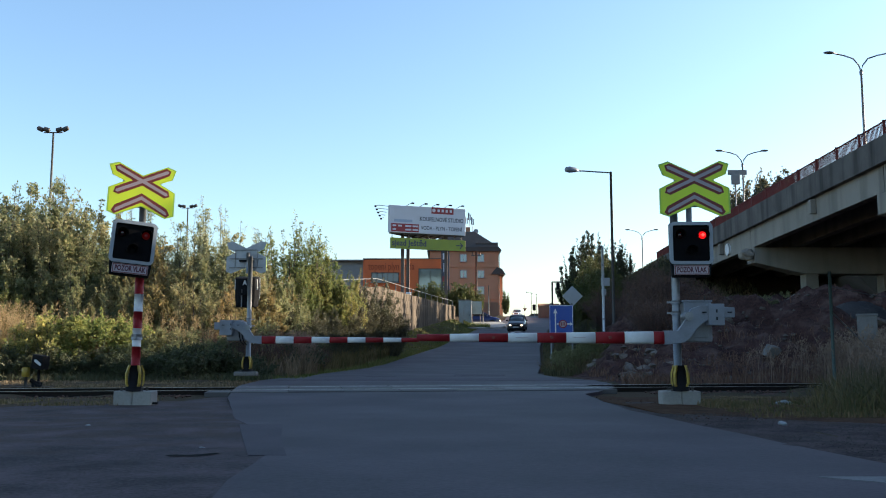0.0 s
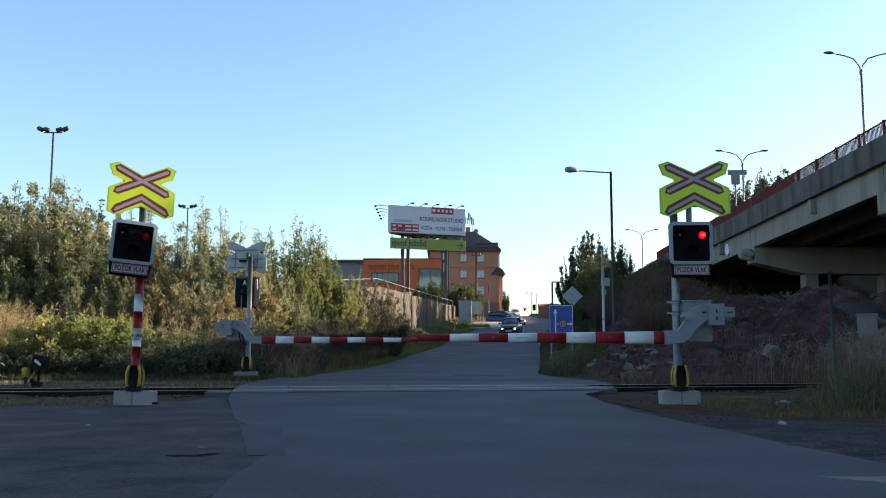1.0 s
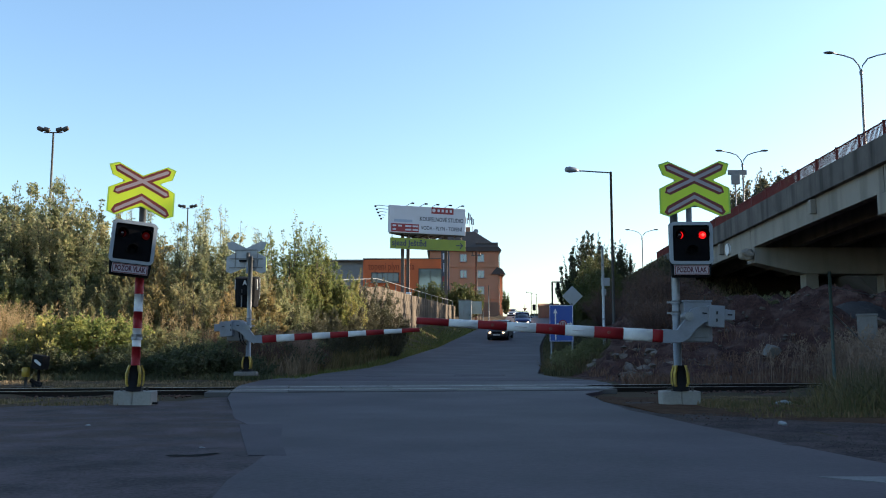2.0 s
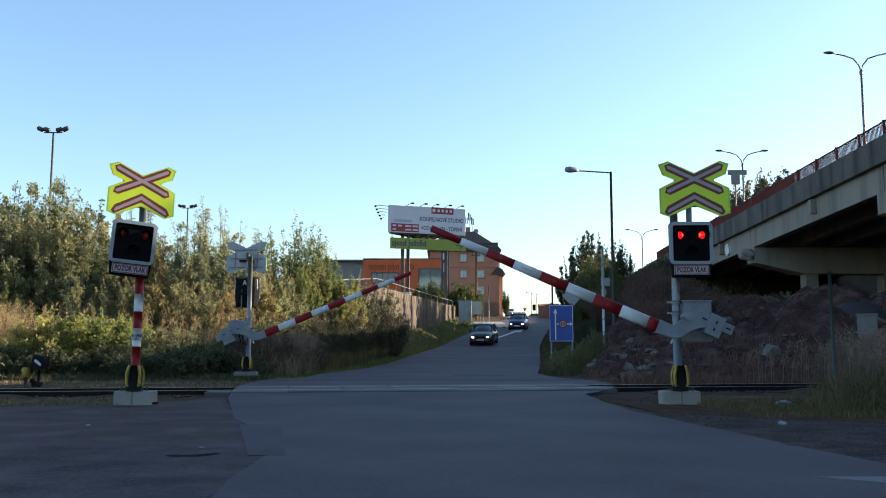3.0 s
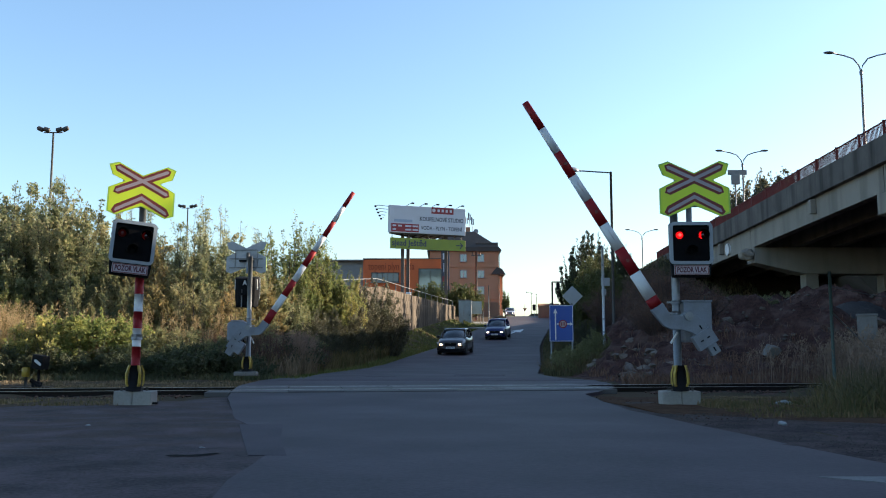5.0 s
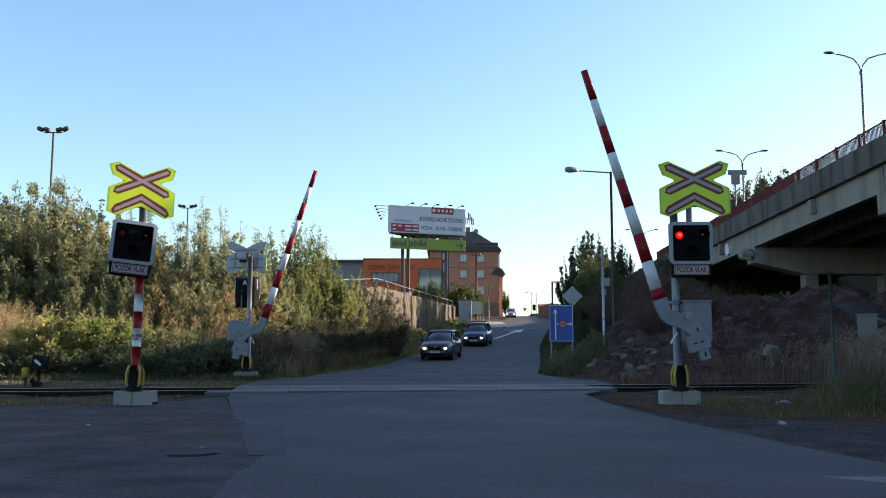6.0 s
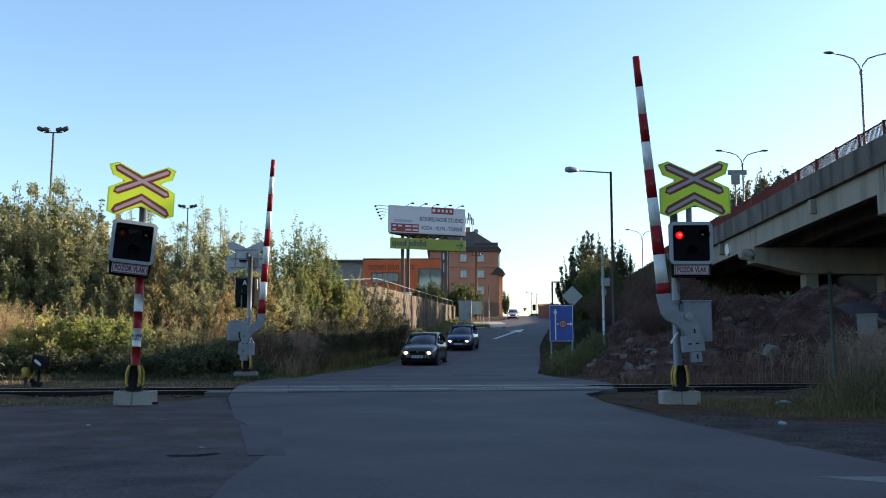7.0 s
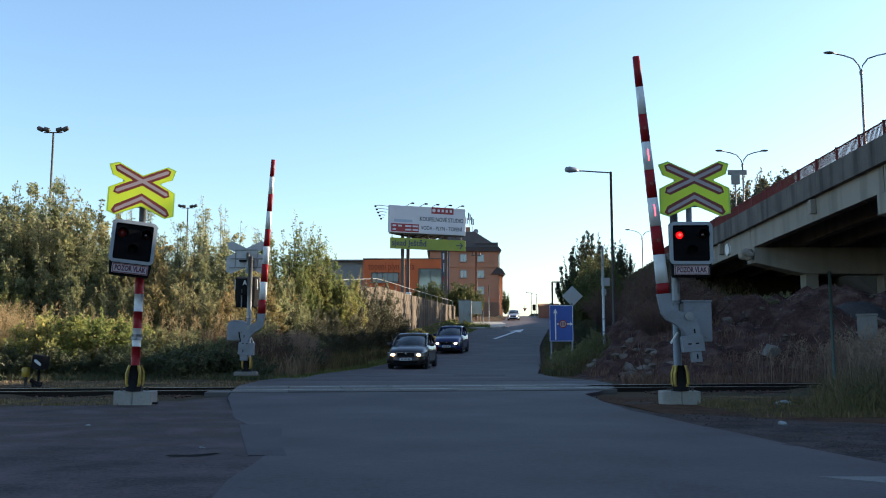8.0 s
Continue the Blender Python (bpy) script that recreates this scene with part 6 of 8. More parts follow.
KINDS = {
    "birch": plant_meshes("birch", 1, 6.0, 1.9, 17, 32000, 0.104, M["leaf_birch"], twig=0.34, shoots=14),
    "birch_b": plant_meshes("birch_b", 2, 6.0, 2.1, 18, 32000, 0.106, M["leaf_birch"], twig=0.36),
    "birch_thin": plant_meshes("birch_thin", 21, 6.0, 1.7, 14, 9000, 0.10, M["leaf_birch"], twig=0.42, shoots=16, low=0.3, ragged=(0.6, 1.05), loose=0.09),
    "olive": plant_meshes("olive", 3, 6.0, 2.2, 22, 34000, 0.102, M["leaf_olive"], twig=0.30, shoots=14, rise=1.3),
    "silver": plant_meshes("silver", 4, 6.0, 1.8, 20, 34000, 0.096, M["leaf_silver"], twig=0.25, shoots=20, slim=0.35, rise=1.5),
    "silver_thin": plant_meshes("silver_thin", 22, 6.0, 1.9, 18, 20000, 0.086, M["leaf_silver"], twig=0.34, shoots=22, slim=0.35, low=0.25, rise=1.4, loose=0.08),
    "olive_b": plant_meshes("olive_b", 5, 6.0, 2.3, 22, 34000, 0.102, M["leaf_olive"], twig=0.34, rise=1.2),
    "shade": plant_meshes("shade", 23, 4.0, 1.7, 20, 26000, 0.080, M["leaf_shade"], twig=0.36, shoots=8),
    "rust": plant_meshes("rust", 24, 4.0, 1.5, 16, 18000, 0.080, M["leaf_rust"], twig=0.36, shoots=8),
    "dark": plant_meshes("dark", 6, 6.0, 2.4, 22, 24000, 0.15, M["leaf_dark"], twig=0.45),
    "dry": plant_meshes("dry", 7, 3.0, 1.5, 16, 14000, 0.07, M["leaf_dry"], twig=0.4),
    "poplar": plant_meshes("poplar", 8, 9.0, 1.9, 20, 20000, 0.24, M["leaf_dark"], twig=0.38),
    "thorn": plant_meshes("thorn", 12, 8.0, 2.1, 18, 20000, 0.15, M["leaf_silhouette"], twig=0.24, ragged=(0.5, 1.08), shoots=12, rise=1.6),
    "willow": plant_meshes("willow", 15, 6.0, 2.2, 24, 36000, 0.102, M["leaf_olive"], twig=0.28, shoots=20, slim=0.4, rise=1.5),
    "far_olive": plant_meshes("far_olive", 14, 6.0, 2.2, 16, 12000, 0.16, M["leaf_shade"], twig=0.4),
    "bare": plant_meshes("bare", 9, 3.2, 2.0, 34, 11000, 0.055, M["weeds_brown"], twig=0.5, rise=1.4, bark=M["twig_brown"]),
    "low": plant_meshes("low", 10, 2.0, 1.2, 14, 12000, 0.078, M["leaf_low_sunlit"], twig=0.45, shoots=8),
    "low_dark": plant_meshes("low_dark", 13, 2.0, 1.3, 16, 10000, 0.085, M["leaf_bramble_shade"], twig=0.45, shoots=6),
    "verge_bush": plant_meshes("verge_bush", 25, 2.0, 1.2, 14, 13000, 0.065, M["leaf_verge"], twig=0.45, shoots=12),
    "low_b": plant_meshes("low_b", 11, 2.0, 1.2, 14, 13000, 0.070, M["leaf_olive"], twig=0.45, shoots=8),
}
LABELS = {
    "birch": "young birch with yellowing autumn leaves", "birch_b": "bushy young birch with yellow-green leaves", "olive": "tall willow shrub with olive green leaves",
    "silver": "pale silvery willow shrub with upright shoots", "olive_b": "dense willow shrub with dull green leaves", "dark": "dark green leafy bush", "birch_thin": "thinly leafed young birch with twiggy open top", "silver_thin": "thin silvery willow with feathery open top",
    "verge_bush": "dull yellow-green weeds in a clump beside the road", "shade": "grey-green bush in front of the retaining wall, shade in its leaf colour", "rust": "shrub with brownish autumn leaves",
    "willow": "broad grey-green willow shrub with sunlit leaves", "far_olive": "olive green bush beyond the bridge, seen ones and added sun blockers", "dry": "low shrub with rusty autumn leaves", "poplar": "dark upright poplar tree with pointed tops", "thorn": "bushy tree with ragged upright shoots, silhouette dark in its leaf colour", "bare": "brown half-bare brushwood bush", "low": "low yellow-green shrub at the edge of the thicket, sunlight in its leaf colour", "low_dark": "low bramble at the foot of the thicket, shade in its dark green", "low_b": "low olive green shrub at the edge of the thicket",
}


def plant(kind, x, y, height, width=1.0, z=None, rz=None):
    base_h = {"thorn": 8.0, "dry": 3.0, "poplar": 9.0, "bare": 3.2, "low": 2.0, "low_b": 2.0, "low_dark": 2.0, "verge_bush": 2.0, "shade": 4.0, "rust": 4.0}.get(kind, 6.0)
    s = height / base_h
    z = float(ground_z(x, y)) if z is None else z
    tree = kind in ("poplar", "thorn")
    t = thing("tree" if tree else "bush", LABELS[kind], "tree" if tree else "bush", pose(x, y, z - 0.05, 0, 0, R.uniform(0, 360) if rz is None else rz))
    t.scale = (s * width, s * width, s)
    for nm, me in zip(("trunk" if tree else "stem", "crown" if tree else "foliage"), KINDS[kind]):
        piece(nm, me, t, Matrix.Identity(4))
    return t


def build_plants():
    # the thicket behind the track: kind, x, y, height of the top, width
    back = (("willow", -20.0, 38, 8.5, 1.1), ("willow", -18.6, 37, 8.4, 1.1), ("olive", -17.3, 38, 8.3, 1.0), ("silver", -16.4, 37.5, 8.2, 1.0), ("olive", -15.5, 36.5, 8.0, 1.0), ("willow", -14.7, 38, 7.6, 0.95),
            ("olive_b", -18.0, 36, 7.2, 1.0), ("olive_b", -15.4, 35.6, 6.6, 1.0),
            ("silver_thin", -13.3, 39, 6.9, 0.9), ("silver", -12.4, 37, 6.7, 1.0), ("olive_b", -11.3, 38, 6.2, 1.0), ("silver_thin", -9.9, 38, 7.2, 1.05), ("silver", -9.5, 36.5, 6.7, 1.0), ("silver_thin", -8.8, 37.5, 6.9, 1.0), ("silver", -10.5, 38, 6.3, 0.9),
            ("olive", -8.2, 36, 5.7, 1.0), ("willow", -19.2, 35, 6.4, 1.0), ("olive_b", -16.9, 34.8, 6.2, 1.0), ("willow", -14.2, 34.8, 5.8, 1.0), ("olive", -12.6, 34.5, 5.3, 1.0), ("rust", -11.0, 35, 5.3, 1.0), ("olive", -9.4, 34.8, 5.1, 1.0),
            ("rust", -7.6, 35.5, 4.3, 0.9))
    mid = (("birch_b", -15.6, 32.3, 3.5, 0.9), ("olive", -13.4, 33, 4.1, 1.0), ("willow", -11.6, 32.5, 3.8, 1.0), ("rust", -10.4, 32.0, 3.4, 0.9), ("olive_b", -9.0, 32.6, 3.7, 1.0), ("rust", -7.7, 32.6, 3.5, 0.9),
           ("olive", -18.0, 32.6, 4.1, 1.0), ("willow", -20.0, 33, 4.2, 1.0), ("low_b", -6.9, 31.5, 2.2, 1.2), ("low_dark", -5.9, 31.5, 1.6, 1.2), ("low", -12.9, 28.9, 2.0, 1.1), ("low", -12.1, 29.1, 2.3, 1.1), ("low", -11.3, 29.0, 2.3, 1.1), ("low", -10.5, 29.3, 2.0, 1.1),
           ("low_b", -9.5, 29.4, 1.8, 1.2), ("low_b", -8.5, 29.6, 1.8, 1.2), ("dry", -11.0, 29.0, 1.7, 0.9), ("low", -13.2, 29.2, 1.5, 1.1), ("low_b", -7.5, 29.6, 1.5, 1.2), ("bare", -6.6, 29.8, 1.7, 1.0), ("bare", -5.8, 30.2, 1.6, 1.0), ("bare", -7.2, 30.4, 1.9, 1.0),
           ("low_dark", -5.8, 33.5, 1.5, 1.2), ("low_dark", -6.2, 36.0, 1.9, 1.2), ("low_b", -6.6, 38.5, 2.2, 1.2), ("bare", -5.6, 35.0, 1.5, 1.0), ("bare", -5.4, 37.6, 1.5, 1.0), ("shade", -5.8, 39.5, 2.4, 1.0))
    for k, x, y, h, w in back + mid:
        plant(k, x, y, h - float(ground_z(x, y)), w)
    # brambles along the foot of the thicket, their dark leaves forming its shade band
    for k in range(22):
        plant("low_dark", -20.2 + k * 0.68 + R.uniform(-0.2, 0.2), 27.8 + R.uniform(-0.45, 0.6), R.uniform(0.85, 1.3), R.uniform(1.0, 1.25))
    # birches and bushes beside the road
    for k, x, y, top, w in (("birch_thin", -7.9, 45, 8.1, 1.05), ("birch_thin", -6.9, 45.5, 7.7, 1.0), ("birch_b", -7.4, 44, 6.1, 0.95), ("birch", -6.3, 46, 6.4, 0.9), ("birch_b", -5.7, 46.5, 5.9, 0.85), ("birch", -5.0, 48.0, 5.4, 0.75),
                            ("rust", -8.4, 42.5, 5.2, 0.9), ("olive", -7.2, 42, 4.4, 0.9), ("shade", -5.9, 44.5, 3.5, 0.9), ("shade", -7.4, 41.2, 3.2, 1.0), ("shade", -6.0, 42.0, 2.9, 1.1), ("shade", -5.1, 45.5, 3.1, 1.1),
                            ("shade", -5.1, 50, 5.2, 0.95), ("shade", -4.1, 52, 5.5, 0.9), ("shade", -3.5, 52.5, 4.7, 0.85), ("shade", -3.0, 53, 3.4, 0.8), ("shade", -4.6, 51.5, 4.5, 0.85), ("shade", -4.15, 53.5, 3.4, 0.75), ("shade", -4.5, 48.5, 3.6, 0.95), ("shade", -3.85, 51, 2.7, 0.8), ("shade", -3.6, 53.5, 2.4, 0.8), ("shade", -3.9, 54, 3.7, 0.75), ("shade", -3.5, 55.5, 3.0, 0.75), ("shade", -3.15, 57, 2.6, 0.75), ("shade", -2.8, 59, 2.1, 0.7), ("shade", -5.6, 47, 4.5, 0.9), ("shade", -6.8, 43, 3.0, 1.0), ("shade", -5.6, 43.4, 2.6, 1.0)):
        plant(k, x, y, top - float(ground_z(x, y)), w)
    # bushes on the terrace
    for k, x, y, h, w in (("dark", -2.2, 112, 4.4, 1.1), ("dark", -1.0, 112.5, 4.7, 1.1), ("dark", 0.2, 114, 3.9, 1.0), ("dark", 2.0, 113, 4.6, 1.1), ("dark", 3.1, 113.5, 4.5, 1.1), ("dark", 3.9, 115, 3.6, 1.0)):
        plant(k, x, y, h, w, z=5.3)
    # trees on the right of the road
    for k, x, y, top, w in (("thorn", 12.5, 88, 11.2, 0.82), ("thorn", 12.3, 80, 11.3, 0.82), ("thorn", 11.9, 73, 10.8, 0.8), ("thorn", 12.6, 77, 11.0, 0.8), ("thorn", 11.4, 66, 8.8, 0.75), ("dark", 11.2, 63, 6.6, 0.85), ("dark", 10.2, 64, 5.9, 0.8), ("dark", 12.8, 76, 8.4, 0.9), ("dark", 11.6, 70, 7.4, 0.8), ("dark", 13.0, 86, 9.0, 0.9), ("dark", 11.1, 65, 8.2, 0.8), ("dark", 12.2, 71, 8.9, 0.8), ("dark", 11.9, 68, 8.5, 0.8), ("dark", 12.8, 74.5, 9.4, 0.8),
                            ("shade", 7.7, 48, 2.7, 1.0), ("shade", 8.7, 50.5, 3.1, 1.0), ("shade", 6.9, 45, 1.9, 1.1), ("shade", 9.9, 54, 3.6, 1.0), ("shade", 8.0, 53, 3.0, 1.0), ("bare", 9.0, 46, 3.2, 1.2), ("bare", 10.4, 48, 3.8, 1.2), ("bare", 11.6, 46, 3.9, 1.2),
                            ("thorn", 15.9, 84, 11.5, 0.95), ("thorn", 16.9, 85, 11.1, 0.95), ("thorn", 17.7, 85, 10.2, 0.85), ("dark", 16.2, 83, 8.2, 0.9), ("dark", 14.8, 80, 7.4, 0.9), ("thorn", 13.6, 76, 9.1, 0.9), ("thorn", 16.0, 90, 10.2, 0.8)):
        z = float(ground_z(x, y))
        plant(k, x, y, top - z, w, z=z)
    plant("poplar", 11.7, 168, 4.6, 0.85)
    # x 46 and 47: added out of view, to shade the retaining wall
    for k, x, y, h in (("far_olive", 32, 92, 11.6), ("far_olive", 34.5, 97, 13.2), ("far_olive", 33.2, 89, 11.9), ("far_olive", 34.2, 90, 12.8), ("far_olive", 36, 102, 12.2), ("far_olive", 25.0, 88, 3.6), ("far_olive", 27.5, 95, 3.8), ("far_olive", 46, 78, 7.0), ("far_olive", 47, 92, 7.0), ("far_olive", 47, 93, 9.0)):
        plant(k, x, y, h, 0.95, z=float(max(ground_z(x, y), 7.2)))
    for x, y, h, w in ((8.6, 37, 1.9, 1.3), (9.8, 40, 2.0, 1.4), (10.8, 44, 2.2, 1.4), (9.2, 48, 2.4, 1.3), (11.8, 50, 2.2, 1.5), (7.9, 33.5, 1.4, 1.2), (10.4, 36, 1.4, 1.4), (12.5, 45, 1.6, 1.4)):
        plant("bare", x, y, h, w)
    for x, y, h, w in ((5.5, 36.0, 1.0, 0.5), (4.85, 35.2, 0.9, 0.5), (4.65, 33.9, 0.75, 0.5), (5.2, 34.3, 0.85, 0.5), (6.1, 36.4, 1.1, 0.5)):
        plant("verge_bush", x, y, h * 1.12, w * 2 / h * 1.1)
    plant("low_b", 14.5, 40.5, 0.9, 1.3)
    plant("low_b", 17.5, 46, 1.0, 1.2)


def grass(name, label, n, where, h, material, seed, width=0.012, lean=0.35, seeds=0.0):
    """Single blades on the ground; where(rng, n) gives x and y."""
    rng = np.random.default_rng(seed)
    x, y = where(rng, n)
    z = ground_z(x, y) - 0.02
    n = len(x)
    hh = rng.uniform(h[0], h[1], n) * rng.uniform(0.6, 1.0, n)
    a = rng.uniform(0, 2 * math.pi, n)
    d = np.stack([np.cos(a), np.sin(a), np.zeros(n)], 1)
    side = np.stack([-np.sin(a * 3 + 1), np.cos(a * 3 + 1), np.zeros(n)], 1) * (width * rng.uniform(0.6, 1.4, n))[:, None]
    root = np.stack([x, y, z], 1)
    up = np.zeros((n, 3))
    up[:, 2] = hh
    bend = d * (hh * lean * rng.uniform(0.2, 1.2, n))[:, None]
    p1 = root + up * 0.62 + bend * 0.30
    p2 = root + up + bend
    top = np.where(rng.uniform(size=n) < seeds, 1.6, 0.35)[:, None]
    co = np.stack([root - side, root + side, p1 + side * (0.8 + 0.6 * (top > 1)), p1 - side * (0.8 + 0.6 * (top > 1)), p2 + side * top * 0.5, p2 - side * top * 0.5], 1).reshape(-1, 3)
    i = np.arange(n)[:, None] * 6
    f = np.concatenate([i + np.array([[0, 1, 2, 3]]), i + np.array([[3, 2, 4, 5]])])
    ob = new(name, raw_mesh(name, co, f, material))
    return tagged(ob, label, "grass", kind="stuff")


def plumes(name, label, n, where, h, material, seed, width=0.008, lean=0.35, head=0.28, flakes=26, flake=0.066):
    """Tall grass stalks that end in feathery, nodding heads."""
    rng = np.random.default_rng(seed)
    x, y = where(rng, n)
    n = len(x)
    root = np.stack([x, y, ground_z(x, y) - 0.02], 1)
    hh = rng.uniform(h[0], h[1], n)[:, None]
    a = rng.normal(-0.6, 1.0, n)
    d = np.stack([np.cos(a), np.sin(a), np.zeros(n)], 1)
    bend = d * hh * lean * rng.uniform(0.1, 1.0, n)[:, None]
    side = np.stack([np.ones(n), np.zeros(n), np.zeros(n)], 1) * width
    up = np.array([[0, 0, 1.0]])

    def at(t):
        return root + up * hh * t * (1 - 0.06 * t * t) + bend * t ** 2.4
    rings = [np.stack([at(t) - side * (1 - 0.6 * t), at(t) + side * (1 - 0.6 * t)], 1) for t in (0.0, 0.4, 0.75, 1.0)]
    co = np.stack(rings, 1).reshape(-1, 3)
    i = np.arange(n)[:, None] * 8
    quads = np.concatenate([i + np.array([[0, 1, 3, 2]]) + 2 * k for k in range(3)])
    tri = np.concatenate([quads[:, [0, 1, 2]], quads[:, [0, 2, 3]]])
    t = (1 - head * rng.uniform(0, 1, (n, flakes)))
    p = root[:, None] + up[None] * (hh * t * (1 - 0.06 * t * t))[..., None] + bend[:, None] * (t ** 2.4)[..., None]
    p = (p + rng.normal(size=p.shape) * 0.035 * (1.15 - (1 - t) / head * 0.2)[..., None] * np.array([1, 1, 0.6])).reshape(-1, 3)
    lc, lf = leaves(rng, p, flake, 0.24, 0.9)
    ob = new(name, raw_mesh(name, np.concatenate([co, lc]), np.concatenate([tri, lf + len(co)]), material))
    return tagged(ob, label, "grass", kind="stuff")


def area(x0, x1, y0, y1, clump=0.0):
    def where(rng, n):
        x, y = rng.uniform(x0, x1, n), rng.uniform(y0, y1, n)
        if clump:
            keep = np.sin(x * 2.3 + 1.7 * np.sin(y * 1.9)) * np.sin(y * 2.9 + 1.3 * np.sin(x * 1.4)) + rng.normal(size=n) * 0.35 > clump - 0.5
            x, y = x[keep], y[keep]
        off = np.abs(x - road_x(y)) > np.where(y > 28, 3.75, 4.6)
        keep = off & ~((np.abs(y - track_y(x)) < 2.0) & (np.abs(x) < 60))
        return x[keep], y[keep]
    return where


def wedge(y0, y1, slope, reach, soft=0.3):
    """The land right of a line that leads away from the road."""
    def where(rng, n):
        y = rng.uniform(y0, y1, n)
        x = slope * y + rng.normal(size=n) * soft + rng.uniform(0, 1, n) ** 0.8 * reach
        keep = np.abs(y - track_y(x)) > 0.95
        return x[keep], y[keep]
    return where


def build_grass():
    grass("dry_grass", "short dry straw-coloured grass beside the track", 30000, area(-22, -5.2, 14.7, 18.0, 0.15), (0.025, 0.09), M["turf_brown"], 11)
    grass("green_grass", "small green tufts beside the track", 8000, area(-22, -5.6, 14.7, 16.6, 0.75), (0.04, 0.13), M["grass_mixed"], 32)
    grass("dry_grass", "short brownish grass along the far side of the track", 38000, area(-24, -4.6, 21.0, 27.8, 0.1), (0.03, 0.11), M["turf_brown"], 12, 0.016)
    grass("green_grass", "low green grass under the thicket", 42000, area(-24, -4.7, 26.4, 31, 0.1), (0.08, 0.34), M["grass_shade"], 13, 0.012, 0.6)
    left_reeds = lambda rng, n: (-14.0 - 11 * rng.uniform(0, 1, n) ** 0.9 + rng.normal(size=n) * 0.9, rng.uniform(28.4, 31.0, n))
    grass("reed_grass", "tall pale dry grass in front of the thicket", 12000, left_reeds, (0.9, 2.0), M["grass_dry"], 14, 0.014, 0.45)
    plumes("reed_grass", "tall reeds with pale feathery heads before the thicket", 2200, left_reeds, (1.5, 2.5), M["grass_dry"], 33, 0.009, 0.3)
    plumes("reed_grass", "withered reeds with brown heads under the birches", 1000, lambda rng, n: (rng.uniform(-8.4, -4.9, n), rng.uniform(31.0, 35.0, n)), (1.0, 1.75), M["reed_brown"], 34, 0.010, 0.3)
    plumes("reed_grass", "tall mixed grass at the edge of the thicket", 260, lambda rng, n: (rng.uniform(-13, -7, n), rng.uniform(30.2, 32.0, n)), (1.4, 2.4), M["grass_dry"], 35, 0.009, 0.35)
    grass("reed_grass", "tall mixed grass under the birches", 8000, area(-12, -4.6, 28.5, 33.5, 0.2), (0.4, 1.1), M["turf_brown"], 15, 0.015, 0.5, 0.3)

    def verge(rng, n):
        y = rng.uniform(27, 98, n)
        x = road_x(y) - 3.7 - rng.uniform(0, 1, n) ** 1.2 * np.interp(y, [27, 40, 98], [2.0, 3.2, 3.1])
        return x, y
    grass("green_grass", "mown green grass verge below the retaining wall", 26000, verge, (0.06, 0.22), M["grass_verge"], 16, 0.018)

    def rank(rng, n):
        y = rng.uniform(29, 56, n)
        return road_x(y) - 4.9 - rng.uniform(0, 1, n) ** 1.1 * 2.4, y
    grass("mixed_grass", "tall withering grass below the birches", 22000, rank, (0.25, 0.95), M["grass_mixed"], 29, 0.014, 0.4, 0.2)

    grass("green_grass", "sunlit grass at the corner of the side street", 5000, lambda rng, n: (rng.uniform(2.2, 4.9, n), rng.uniform(94.2, 98.6, n)), (0.35, 0.75), M["grass_verge"], 28, 0.03)

    def verge_r(rng, n):
        y = rng.uniform(32, 90, n)
        return road_x(y) + np.interp(y, [28, 46, 66], [4.3, 4.15, 3.8]) + rng.uniform(0, 1, n) ** 1.3 * 2.6, y
    grass("green_grass", "unmown green grass along the road edge", 20000, verge_r, (0.10, 0.38), M["grass_dull"], 17, 0.016)
    grass("green_grass", "thick dull withering weeds beside the road", 4500, area(4.15, 5.9, 33.2, 38.5), (0.2, 0.7), M["grass_mixed"], 18, 0.008, 0.9)
    grass("mixed_grass", "trampled brown grass around the signal foot", 52000, area(2.9, 9.5, 12.2, 17.6, 0.12), (0.02, 0.08), M["turf_brown"], 19, 0.009)
    grass("mixed_grass", "patches of green grass on the verge", 30000, area(3.4, 10.5, 12.0, 15.8, 0.4), (0.04, 0.16), M["grass_mixed"], 23, 0.009, 0.5)
    grass("green_grass", "tall green weeds round the fence post", 15000, wedge(13.0, 20.5, 0.45, 3.4), (0.15, 0.8), M["grass_dull"], 21, 0.008, 0.9)
    grass("mixed_grass", "withered grass among the weeds", 9000, wedge(12.6, 19.5, 0.43, 3.0), (0.15, 0.6), M["grass_mixed"], 27, 0.007, 0.9)
    plumes("reed_grass", "tall dry reeds with feathery heads round the fence post", 480, wedge(15.0, 20.5, 0.455, 3.2), (0.9, 1.5), M["reed_brown"], 20, 0.006, 0.4)
    plumes("reed_grass", "tall dry reeds in front of the cable cabinet", 330, lambda rng, n: (rng.uniform(9.1, 13.5, n), rng.uniform(21.4, 22.0, n)), (0.9, 1.5), M["reed_brown"], 31, 0.007, 0.35)
    plumes("reed_grass", "dry reeds behind the track", 360, wedge(23.0, 26.5, 0.375, 5.5, 0.9), (0.45, 1.5), M["reed_brown"], 26, 0.007, 0.35)
    plumes("reed_grass", "low withered reeds at the foot of the spoil heap", 130, area(7.0, 14, 23.6, 28), (0.3, 0.8), M["weeds_brown"], 36, 0.007, 0.5)
    grass("weeds", "brown withered weeds on the spoil heaps", 9000, area(4.9, 17, 23.2, 33, 0.25), (0.10, 0.42), M["weeds_brown"], 22, 0.013, 0.5, 0.2)
    grass("weeds", "sparse withered weeds on the spoil heaps", 3500, area(6, 26, 33, 52, 0.5), (0.15, 0.5), M["weeds_brown"], 24, 0.02, 0.5, 0.2)
